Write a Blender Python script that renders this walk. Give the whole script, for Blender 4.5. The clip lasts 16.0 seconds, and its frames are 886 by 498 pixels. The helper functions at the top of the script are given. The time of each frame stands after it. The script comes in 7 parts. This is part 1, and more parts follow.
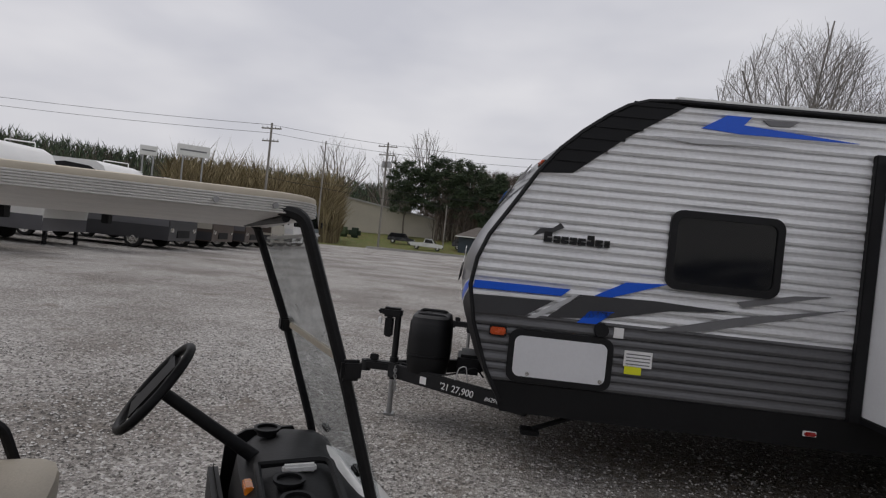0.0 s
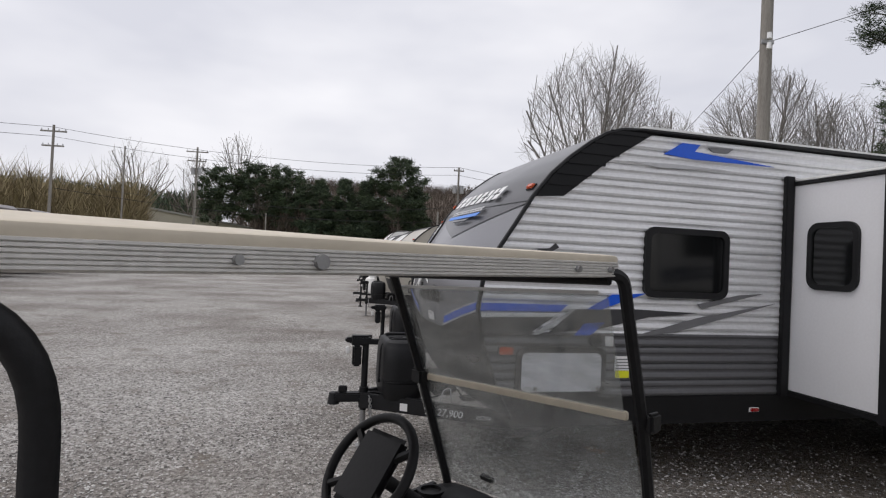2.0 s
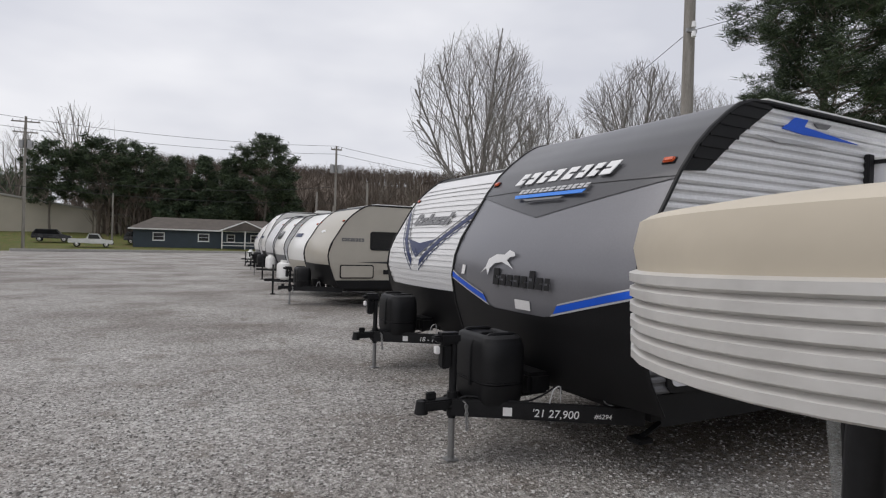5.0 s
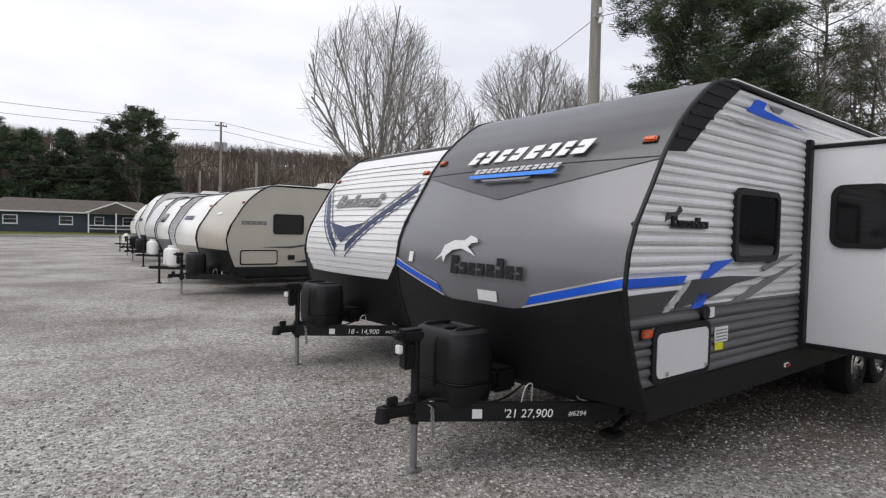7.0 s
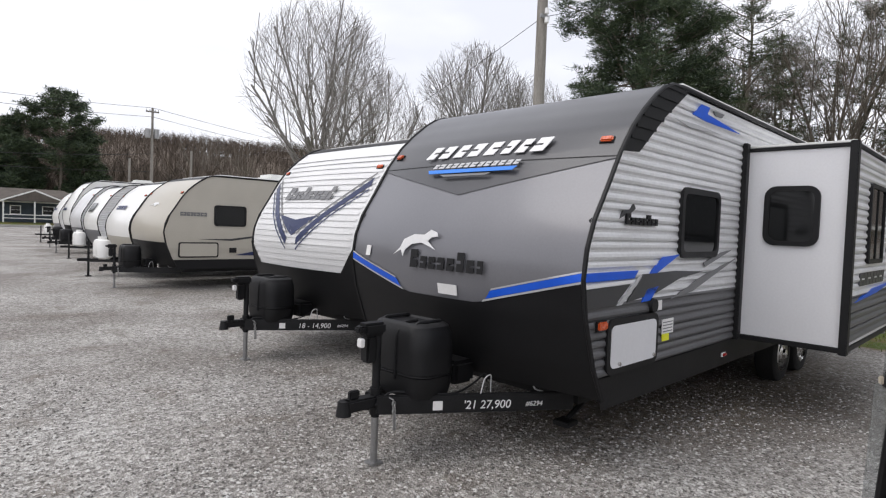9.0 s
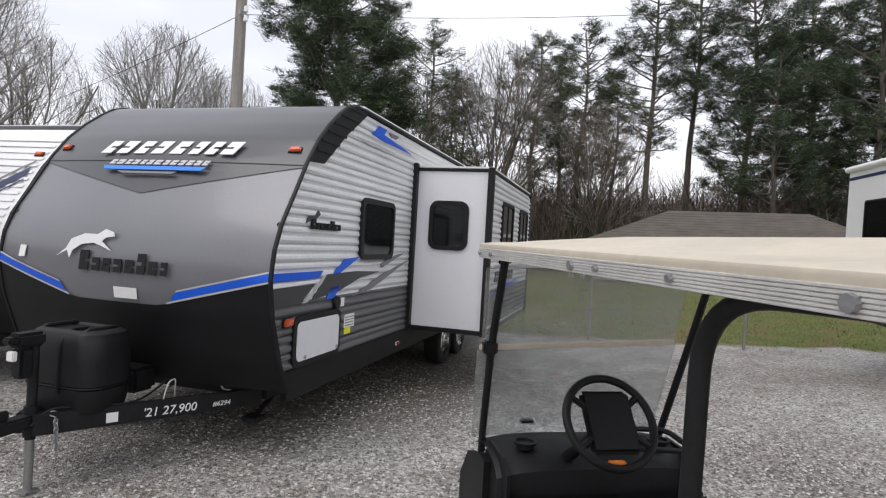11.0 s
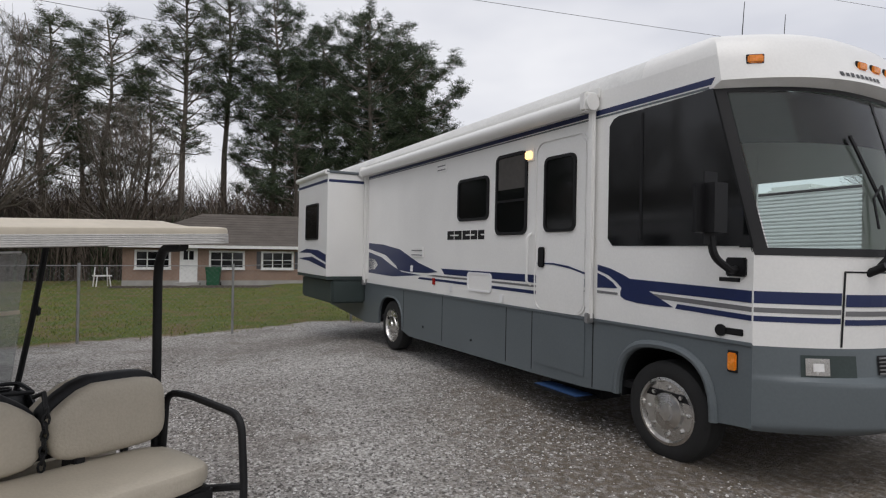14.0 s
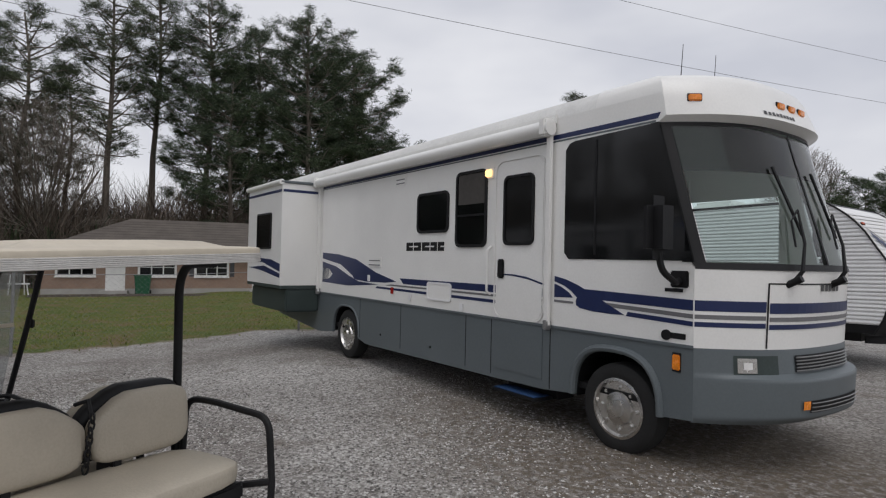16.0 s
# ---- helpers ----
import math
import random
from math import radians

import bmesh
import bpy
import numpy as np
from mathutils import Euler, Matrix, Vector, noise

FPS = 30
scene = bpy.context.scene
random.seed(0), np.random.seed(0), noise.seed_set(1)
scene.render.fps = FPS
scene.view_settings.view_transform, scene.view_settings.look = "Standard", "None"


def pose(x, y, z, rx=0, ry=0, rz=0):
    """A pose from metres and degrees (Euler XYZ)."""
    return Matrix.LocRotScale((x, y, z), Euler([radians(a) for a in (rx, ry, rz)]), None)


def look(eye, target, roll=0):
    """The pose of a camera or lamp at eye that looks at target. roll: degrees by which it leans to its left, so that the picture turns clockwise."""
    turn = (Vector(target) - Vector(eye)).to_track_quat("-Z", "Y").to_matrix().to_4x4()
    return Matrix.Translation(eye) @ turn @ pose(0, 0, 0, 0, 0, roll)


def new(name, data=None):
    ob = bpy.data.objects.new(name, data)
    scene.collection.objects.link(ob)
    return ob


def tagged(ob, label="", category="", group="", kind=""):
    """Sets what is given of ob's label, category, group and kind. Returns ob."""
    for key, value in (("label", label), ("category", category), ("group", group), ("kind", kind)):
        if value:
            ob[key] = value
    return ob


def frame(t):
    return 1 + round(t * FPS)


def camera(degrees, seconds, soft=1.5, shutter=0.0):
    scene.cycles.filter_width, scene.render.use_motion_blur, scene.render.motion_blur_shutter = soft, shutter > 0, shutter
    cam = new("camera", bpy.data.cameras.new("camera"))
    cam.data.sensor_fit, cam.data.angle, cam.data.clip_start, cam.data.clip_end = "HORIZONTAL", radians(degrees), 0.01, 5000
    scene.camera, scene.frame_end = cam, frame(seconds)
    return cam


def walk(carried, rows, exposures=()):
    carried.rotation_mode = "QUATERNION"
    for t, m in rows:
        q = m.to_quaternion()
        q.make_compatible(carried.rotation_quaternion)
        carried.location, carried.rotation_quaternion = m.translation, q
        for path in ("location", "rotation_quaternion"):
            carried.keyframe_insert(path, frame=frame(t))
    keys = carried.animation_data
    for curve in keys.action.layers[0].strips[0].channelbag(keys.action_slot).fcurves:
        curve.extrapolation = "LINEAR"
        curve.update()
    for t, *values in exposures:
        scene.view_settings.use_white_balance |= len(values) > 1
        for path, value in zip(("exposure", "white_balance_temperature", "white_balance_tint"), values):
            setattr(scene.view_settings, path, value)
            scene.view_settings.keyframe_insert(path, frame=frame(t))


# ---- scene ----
cam = camera(74.9, 16.0, soft=1.2)
PATH = [
    (0, (0.275, 0.059, 1.684), (-0.197, 2.269, 1.658), 5.9),
    (0.5, (0.178, 0.123, 1.680), (0.084, 2.381, 1.663), 5.4),
    (1, (-0.137, 0.065, 1.696), (-0.028, 2.323, 1.699), 4.9),
    (1.5, (-0.627, 0.150, 1.660), (-0.440, 2.402, 1.678), 3.6),
    (2, (-1.104, 0.000, 1.741), (-0.873, 2.248, 1.784), 2.7),
    (2.5, (-1.523, 0.068, 1.760), (-1.242, 2.310, 1.825), 2.0),
    (3, (-1.877, 0.060, 1.776), (-1.516, 2.289, 1.862), 1.8),
    (4.1, (-2.600, 0.400, 1.760), (-1.940, 2.560, 1.800), 1.5),
    (5.3, (-2.972, 1.237, 1.678), (-2.174, 3.352, 1.654), 1.7),
    (5.5, (-3.092, 1.284, 1.674), (-2.246, 3.380, 1.645), 1.7),
    (6, (-3.185, 1.448, 1.704), (-2.234, 3.497, 1.652), 1.4),
    (6.5, (-3.069, 1.713, 1.700), (-2.019, 3.713, 1.637), 1.3),
    (7, (-3.105, 1.774, 1.706), (-1.971, 3.727, 1.635), 1.4),
    (7.5, (-3.196, 1.784, 1.716), (-1.991, 3.695, 1.640), 1.7),
    (8, (-3.250, 1.801, 1.713), (-1.987, 3.672, 1.629), 1.9),
    (10.5, (-3.249, 1.832, 1.693), (-1.540, 3.310, 1.650), 2.9),
    (11, (-3.423, 1.556, 1.710), (-1.377, 2.515, 1.689), 3.3),
    (11.5, (-3.766, 1.089, 1.639), (-1.535, 1.451, 1.657), 2.5),
    (12, (-4.167, 0.903, 1.620), (-1.907, 0.933, 1.649), 2.0),
    (12.5, (-4.461, 0.784, 1.651), (-2.217, 0.527, 1.683), 1.5),
    (13, (-4.569, 0.425, 1.635), (-2.357, -0.041, 1.674), 1.1),
    (13.5, (-4.622, 0.263, 1.638), (-2.436, -0.310, 1.680), 0.7),
    (14, (-4.608, 0.221, 1.628), (-2.446, -0.434, 1.679), 0.5),
    (14.5, (-4.643, 0.342, 1.648), (-2.510, -0.400, 1.707), 0.2),
    (15, (-4.767, 0.566, 1.671), (-2.659, -0.245, 1.737), 0.3),
    (15.5, (-4.814, 0.658, 1.669), (-2.724, -0.199, 1.741), 0.5),
    (16, (-4.830, 0.670, 1.669), (-2.757, -0.225, 1.750), 0.6),
]
walk(cam, [(t, look(eye, target, roll)) for t, eye, target, roll in PATH],
     [(0.0, -0.15, 6520, 12), (0.5, 0.10, 6520, 12), (1.5, 0.35, 6520, 12), (3.0, -0.05, 6470, 12), (5.5, 0.24, 6470, 11), (8.0, 0.58, 6470, 11), (10.5, 0.64, 6420, 11), (12.0, 0.56, 6420, 11), (13.5, 0.25, 6470, 11), (15.5, -0.01, 6420, 11)])

# ---- sky and light: a bright overcast day ----
world = bpy.data.worlds.new("overcast_sky")
scene.world = world
world.use_nodes = True
wn, wl = world.node_tree.nodes, world.node_tree.links
wn.clear()
w_out = wn.new("ShaderNodeOutputWorld")
w_bg = wn.new("ShaderNodeBackground")
w_sky = wn.new("ShaderNodeTexSky")
w_sky.sky_type = "NISHITA"
w_sky.sun_disc = False
w_sky.sun_elevation = radians(48)
w_sky.sun_rotation = radians(285)
w_sky.air_density, w_sky.dust_density = 1.0, 6.0
w_co = wn.new("ShaderNodeTexCoord")
w_map = wn.new("ShaderNodeMapping")
w_map.inputs["Scale"].default_value = (1.0, 1.0, 2.6)
w_n1 = wn.new("ShaderNodeTexNoise")
w_n1.inputs["Scale"].default_value = 2.1
w_n1.inputs["Detail"].default_value = 4.0
w_ramp = wn.new("ShaderNodeValToRGB")
w_ramp.color_ramp.elements[0].position, w_ramp.color_ramp.elements[1].position = 0.36, 0.68
w_ramp.color_ramp.elements[0].color = (6.1, 6.25, 6.8, 1)
w_ramp.color_ramp.elements[1].color = (8.3, 8.35, 8.6, 1)
w_mix = wn.new("ShaderNodeMix")
w_mix.data_type = "RGBA"
w_mix.inputs["Factor"].default_value = 0.93
w_bg.inputs["Strength"].default_value = 0.1
wl.new(w_co.outputs["Generated"], w_map.inputs["Vector"])
wl.new(w_map.outputs["Vector"], w_n1.inputs["Vector"])
wl.new(w_n1.outputs["Fac"], w_ramp.inputs["Fac"])
wl.new(w_sky.outputs["Color"], w_mix.inputs[6])
wl.new(w_ramp.outputs["Color"], w_mix.inputs[7])
wl.new(w_mix.outputs[2], w_bg.inputs["Color"])
wl.new(w_bg.outputs["Background"], w_out.inputs["Surface"])

sun_data = bpy.data.lights.new("sun", "SUN")
sun_data.energy, sun_data.angle, sun_data.color = 0.75, radians(40), (1.0, 0.97, 0.93)
sun = new("sun", sun_data)
sun.matrix_world = look((-22, 6, 45), (0, 0, 0))


# ---- materials ----
def mat(name, col, rough=0.6, metal=0.0, var=0.12, scale=3.0, fine=40.0, bump=0.0, rand=0.0, spec=0.5, coat=0.0, stretch=(1, 1, 1), col2=None, island=False):
    """A surface with two scales of colour variation, roughness variation and fine relief."""
    m = bpy.data.materials.new(name)
    m.use_nodes = True
    n, l = m.node_tree.nodes, m.node_tree.links
    b = n["Principled BSDF"]
    b.inputs["Metallic"].default_value = metal
    b.inputs["Specular IOR Level"].default_value = spec
    b.inputs["Coat Weight"].default_value = coat
    b.inputs["Coat Roughness"].default_value = 0.12
    tc = n.new("ShaderNodeTexCoord")
    mp = n.new("ShaderNodeMapping")
    mp.inputs["Scale"].default_value = stretch
    l.new(tc.outputs["Object"], mp.inputs["Vector"])
    big, small = n.new("ShaderNodeTexNoise"), n.new("ShaderNodeTexNoise")
    big.inputs["Scale"].default_value, big.inputs["Detail"].default_value = scale, 5
    small.inputs["Scale"].default_value, small.inputs["Detail"].default_value = fine, 3
    for t in (big, small):
        l.new(mp.outputs["Vector"], t.inputs["Vector"])
    mixn = n.new("ShaderNodeMath")
    mixn.operation = "MULTIPLY_ADD"
    mixn.inputs[1].default_value = 0.4
    l.new(small.outputs["Fac"], mixn.inputs[0])
    sc = n.new("ShaderNodeMath")
    sc.operation = "MULTIPLY"
    sc.inputs[1].default_value = 0.6
    l.new(big.outputs["Fac"], sc.inputs[0])
    l.new(sc.outputs[0], mixn.inputs[2])
    fac = mixn.outputs[0]
    if rand:
        oi = n.new("ShaderNodeNewGeometry") if island else n.new("ShaderNodeObjectInfo")
        ad = n.new("ShaderNodeMath")
        ad.operation = "MULTIPLY_ADD"
        ad.inputs[1].default_value = rand
        l.new(oi.outputs["Random Per Island" if island else "Random"], ad.inputs[0])
        l.new(fac, ad.inputs[2])
        sb = n.new("ShaderNodeMath")
        sb.operation = "SUBTRACT"
        sb.inputs[1].default_value = rand * 0.5
        l.new(ad.outputs[0], sb.inputs[0])
        fac = sb.outputs[0]
    ramp = n.new("ShaderNodeValToRGB")
    c2 = col2 or tuple(min(1, c * (1 + var)) for c in col)
    c1 = tuple(c * (1 - var) for c in col) if not col2 else col
    e = ramp.color_ramp.elements
    e[0].position, e[1].position = 0.34, 0.66
    e[0].color, e[1].color = (*c1, 1), (*c2, 1)
    l.new(fac, ramp.inputs["Fac"])
    l.new(ramp.outputs["Color"], b.inputs["Base Color"])
    rr = n.new("ShaderNodeMapRange")
    rr.inputs["To Min"].default_value, rr.inputs["To Max"].default_value = max(0.02, rough - 0.08), min(1, rough + 0.1)
    l.new(big.outputs["Fac"], rr.inputs["Value"])
    l.new(rr.outputs["Result"], b.inputs["Roughness"])
    if bump:
        bp = n.new("ShaderNodeBump")
        bp.inputs["Strength"].default_value, bp.inputs["Distance"].default_value = min(1, bump), 0.02
        l.new(small.outputs["Fac"], bp.inputs["Height"])
        l.new(bp.outputs["Normal"], b.inputs["Normal"])
    return m


def glass_mat(name, tint, rough=0.02, alpha_mix=0.0):
    """Thin glass: a gloss over a see-through sheet."""
    m = bpy.data.materials.new(name)
    m.use_nodes = True
    n, l = m.node_tree.nodes, m.node_tree.links
    n.remove(n["Principled BSDF"])
    tr, gl, mx, fr = n.new("ShaderNodeBsdfTransparent"), n.new("ShaderNodeBsdfGlossy"), n.new("ShaderNodeMixShader"), n.new("ShaderNodeFresnel")
    df, mx2 = n.new("ShaderNodeBsdfDiffuse"), n.new("ShaderNodeMixShader")
    tr.inputs["Color"].default_value = (*tint, 1)
    gl.inputs["Roughness"].default_value = rough
    fr.inputs["IOR"].default_value = 1.5
    df.inputs["Color"].default_value = (0.62, 0.62, 0.60, 1)
    nz = n.new("ShaderNodeTexNoise")
    nz.inputs["Scale"].default_value, nz.inputs["Detail"].default_value = 6, 6
    mr = n.new("ShaderNodeMapRange")
    mr.inputs["From Min"].default_value, mr.inputs["From Max"].default_value = 0.35, 0.75
    mr.inputs["To Min"].default_value, mr.inputs["To Max"].default_value = alpha_mix * 0.4, alpha_mix
    l.new(nz.outputs["Fac"], mr.inputs["Value"])
    l.new(mr.outputs["Result"], mx2.inputs["Fac"])
    l.new(tr.outputs[0], mx2.inputs[1])
    l.new(df.outputs[0], mx2.inputs[2])
    l.new(fr.outputs[0], mx.inputs["Fac"])
    l.new(mx2.outputs[0], mx.inputs[1])
    l.new(gl.outputs[0], mx.inputs[2])
    l.new(mx.outputs[0], n["Material Output"].inputs["Surface"])
    return m


SIDING_LIGHT = mat("silver_siding", (0.73, 0.73, 0.735), 0.38, 0.25, 0.10, 1.2, 30, 0.05)
SIDING_DARK = mat("charcoal_siding", (0.12, 0.12, 0.125), 0.4, 0.2, 0.12, 1.2, 30, 0.05)
SIDING_WHITE = mat("white_siding", (0.74, 0.74, 0.74), 0.4, 0.0, 0.06, 1.2, 30, 0.04)
CAP_GREY = mat("grey_gelcoat", (0.17, 0.17, 0.185), 0.34, 0.2, 0.06, 1.5, 60, 0.02, coat=0.3)
CAP_DARK = mat("dark_grey_gelcoat", (0.060, 0.060, 0.066), 0.36, 0.2, 0.08, 1.5, 60, 0.02, coat=0.3)
CAP_BLACK = mat("black_diamond_plate", (0.008, 0.008, 0.009), 0.5, 0.0, 0.2, 2, 60, 0.05, spec=0.25)
BLACK_TRIM = mat("black_trim", (0.009, 0.009, 0.010), 0.5, 0.0, 0.25, 5, 60, 0.04, spec=0.3)
BLACK_PLASTIC = mat("black_plastic", (0.008, 0.008, 0.009), 0.5, 0.0, 0.3, 6, 80, 0.06, spec=0.3)
BLACK_STEEL = mat("black_painted_steel", (0.009, 0.009, 0.010), 0.55, 0.0, 0.35, 8, 60, 0.1, spec=0.3)
BLUE_DECAL = mat("blue_vinyl", (0.006, 0.10, 0.66), 0.35, 0.0, 0.06, 3, 40)
DARK_DECAL = mat("charcoal_vinyl", (0.045, 0.045, 0.048), 0.4, 0.0, 0.08, 3, 40)
MID_DECAL = mat("grey_vinyl", (0.16, 0.16, 0.165), 0.4, 0.0, 0.08, 3, 40)
SILVER_DECAL = mat("silver_vinyl", (0.5, 0.5, 0.51), 0.4, 0.1, 0.06, 3, 40)
WHITE_VINYL = mat("white_vinyl", (0.8, 0.8, 0.8), 0.4, 0.0, 0.04, 3, 40)
NAVY_DECAL = mat("navy_vinyl", (0.012, 0.022, 0.085), 0.35, 0.0, 0.08, 3, 40)
WHITE_PAINT = mat("white_fibreglass", (0.83, 0.825, 0.80), 0.3, 0.0, 0.045, 1.3, 50, 0.02, coat=0.25)
ROOF_WHITE = mat("white_roof_membrane", (0.74, 0.74, 0.72), 0.6, 0.0, 0.10, 2, 30, 0.05)
GREY_PAINT = mat("slate_grey_paint", (0.115, 0.135, 0.145), 0.42, 0.0, 0.08, 1.3, 50, 0.03)
# the slate paint again with shade put into its colour, for recess and undersides
GREY_SHADED = mat("shaded_slate_paint", (0.035, 0.05, 0.048), 0.5, 0.0, 0.2, 1.6, 50, 0.03)
WHITE_PANEL = mat("white_panel", (0.72, 0.72, 0.74), 0.4, 0.0, 0.04, 1.5, 50, 0.02)
DARK_GLASS = mat("tinted_glass", (0.006, 0.0065, 0.007), 0.05, 0.0, 0.2, 2, 10, spec=0.5)
CHROME = mat("chrome", (0.66, 0.65, 0.63), 0.26, 1.0, 0.1, 6, 40)
GALV = mat("galvanised_steel", (0.35, 0.35, 0.35), 0.45, 0.85, 0.15, 8, 60, 0.06)
ALU = mat("ribbed_aluminium", (0.66, 0.645, 0.62), 0.42, 0.35, 0.12, 6, 60, 0.05)
RUBBER = mat("tyre_rubber", (0.014, 0.014, 0.014), 0.8, 0.0, 0.3, 6, 60, 0.15)
ORANGE_LENS = mat("orange_red_lens", (0.55, 0.085, 0.02), 0.25, 0.0, 0.15, 20, 60, coat=0.4)
BRIGHT_BLUE = mat("bright_blue_vinyl", (0.02, 0.20, 0.72), 0.35, 0.0, 0.06, 3, 40)
AMBER = mat("amber_lens", (0.85, 0.26, 0.02), 0.25, 0.0, 0.15, 20, 60, coat=0.4)
RED_LENS = mat("red_lens", (0.35, 0.01, 0.01), 0.25, 0.0, 0.15, 20, 60, coat=0.4)
YELLOW = mat("yellow_label", (0.75, 0.75, 0.02), 0.5, 0.0, 0.05, 6, 40)
LABEL = mat("white_label", (0.78, 0.77, 0.76), 0.5, 0.0, 0.06, 6, 40)
TAN_ROOF = mat("cream_moulded_plastic", (0.56, 0.50, 0.40), 0.55, 0.0, 0.10, 3, 25, 0.06)
BEIGE_VINYL = mat("beige_vinyl_upholstery", (0.43, 0.385, 0.31), 0.52, 0.0, 0.08, 5, 90, 0.12)
CART_BODY = mat("white_cart_body", (0.68, 0.68, 0.66), 0.35, 0.0, 0.10, 3, 40, 0.02, coat=0.2)
WOOD_POLE = mat("weathered_pole_wood", (0.17, 0.155, 0.135), 0.9, 0.0, 0.3, 2, 25, 0.5, stretch=(4, 4, 0.4), col2=(0.33, 0.31, 0.28))
BARK = mat("grey_bark", (0.10, 0.085, 0.07), 0.95, 0.0, 0.3, 3, 20, 0.6, stretch=(3, 3, 0.6), col2=(0.22, 0.19, 0.16))
BARK_PALE = mat("pale_bark", (0.19, 0.175, 0.165), 0.95, 0.0, 0.3, 3, 20, 0.5, stretch=(3, 3, 0.6), col2=(0.34, 0.32, 0.30))
NEEDLES = mat("pine_needles", (0.025, 0.038, 0.020), 0.7, 0.0, 0.4, 0.5, 6, rand=0.5, col2=(0.095, 0.12, 0.058), island=True)
NEEDLES_DARK = mat("dark_evergreen_needles", (0.020, 0.036, 0.020), 0.7, 0.0, 0.4, 0.5, 6, rand=0.5, col2=(0.078, 0.11, 0.052), island=True)
BRUSH = mat("bare_brush", (0.048, 0.037, 0.030), 0.95, 0.0, 0.4, 0.4, 5, rand=0.6, col2=(0.145, 0.115, 0.09), island=True)
BUD = mat("budding_brush", (0.13, 0.10, 0.055), 0.95, 0.0, 0.4, 0.4, 5, rand=0.6, col2=(0.27, 0.22, 0.12), island=True)
BIN_GREEN = mat("green_bin_plastic", (0.006, 0.085, 0.035), 0.5, 0.0, 0.1, 4, 40)
BRICK_WALL = mat("brown_siding", (0.30, 0.205, 0.155), 0.8, 0.0, 0.15, 1.5, 12, 0.2)
SHINGLE = mat("brown_shingle", (0.10, 0.086, 0.075), 0.92, 0.0, 0.25, 1.2, 18, 0.4)
HOUSE_BLUE = mat("slate_blue_siding", (0.04, 0.055, 0.07), 0.7, 0.0, 0.15, 1.0, 15, 0.1)
BEIGE_METAL = mat("beige_sheet_metal", (0.48, 0.44, 0.36), 0.55, 0.0, 0.07, 0.4, 12, 0.05)
WHITE_WOOD = mat("white_painted_wood", (0.74, 0.74, 0.72), 0.6, 0.0, 0.08, 4, 40, 0.05)
CONCRETE = mat("concrete", (0.36, 0.35, 0.33), 0.9, 0.0, 0.15, 2, 25, 0.3)
WIRE = mat("cable", (0.02, 0.02, 0.022), 0.6, 0.0, 0.2, 2, 20)
DULL_TAN = mat("tan_gelcoat", (0.45, 0.42, 0.36), 0.38, 0.0, 0.06, 1.5, 50, 0.02, coat=0.2)
BROWN_RV = mat("brown_coach_paint", (0.085, 0.065, 0.055), 0.35, 0.0, 0.15, 1.0, 40, coat=0.3)
CAR_WHITE = mat("white_car_paint", (0.72, 0.72, 0.72), 0.25, 0.0, 0.04, 2, 40, coat=0.6)
CAR_DARK = mat("dark_car_paint", (0.03, 0.03, 0.035), 0.25, 0.0, 0.06, 2, 40, coat=0.6)
STEP_BLUE = mat("blue_step_tread", (0.02, 0.06, 0.16), 0.6, 0.0, 0.2, 8, 60, 0.1)
# dark tone puts the cabin's dimness into the colour; the blind shares it
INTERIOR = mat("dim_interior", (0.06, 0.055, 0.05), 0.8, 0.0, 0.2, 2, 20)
INTERIOR_PALE = mat("pale_interior", (0.62, 0.60, 0.52), 0.8, 0.0, 0.1, 2, 20)
SCREEN = glass_mat("clear_acrylic", (0.90, 0.92, 0.93), 0.03, 0.38)
for lk in list(SCREEN.node_tree.links):
    if lk.from_node.type == "FRESNEL":
        gloss_mix = lk.to_node
        SCREEN.node_tree.links.remove(lk)
        gloss_mix.inputs["Fac"].default_value = 0.05
WINDSHIELD = glass_mat("windshield_glass", (0.66, 0.80, 0.77), 0.02, 0.03)
lamp_mat = bpy.data.materials.new("lit_lamp_lens")
lamp_mat.use_nodes = True
_b = lamp_mat.node_tree.nodes["Principled BSDF"]
_b.inputs["Base Color"].default_value = (0.9, 0.6, 0.25, 1)
_b.inputs["Emission Color"].default_value = (1.0, 0.62, 0.25, 1)
_b.inputs["Emission Strength"].default_value = 1.7


# ---- mesh helpers ----
def part(name, bm, material, parent=None, label="", smooth=False, m=None):
    """Links a bmesh as one mesh object under a thing or a part."""
    if isinstance(bm, list):
        if parent.parent is None:
            head = part(name, bm[0], material, parent, label, smooth, m)
            for one in bm[1:]:
                part("letter", one, material, head, "", smooth)
            return head
        whole = B()
        for one in bm:
            piece = bpy.data.meshes.new("piece")
            one.to_mesh(piece)
            whole.from_mesh(piece)
            bpy.data.meshes.remove(piece)
        bm = whole
    me = bpy.data.meshes.new(name)
    bmesh.ops.recalc_face_normals(bm, faces=bm.faces)
    bm.to_mesh(me)
    bm.free()
    for mm in (material if isinstance(material, (list, tuple)) else [material]):
        me.materials.append(mm)
    if smooth:
        me.polygons.foreach_set("use_smooth", [True] * len(me.polygons))
        me.set_sharp_from_angle(angle=radians(38))
    ob = new(name, me)
    if m is not None:
        ob.matrix_basis = m
    if parent is not None:
        ob.parent = parent
    if label:
        ob["label"] = label
    return ob


def thing(name, m, label, category, group="", kind=""):
    e = new(name)
    e.empty_display_size = 0.2
    e.matrix_basis = m
    return tagged(e, label, category, group, kind)


def B():
    return bmesh.new()


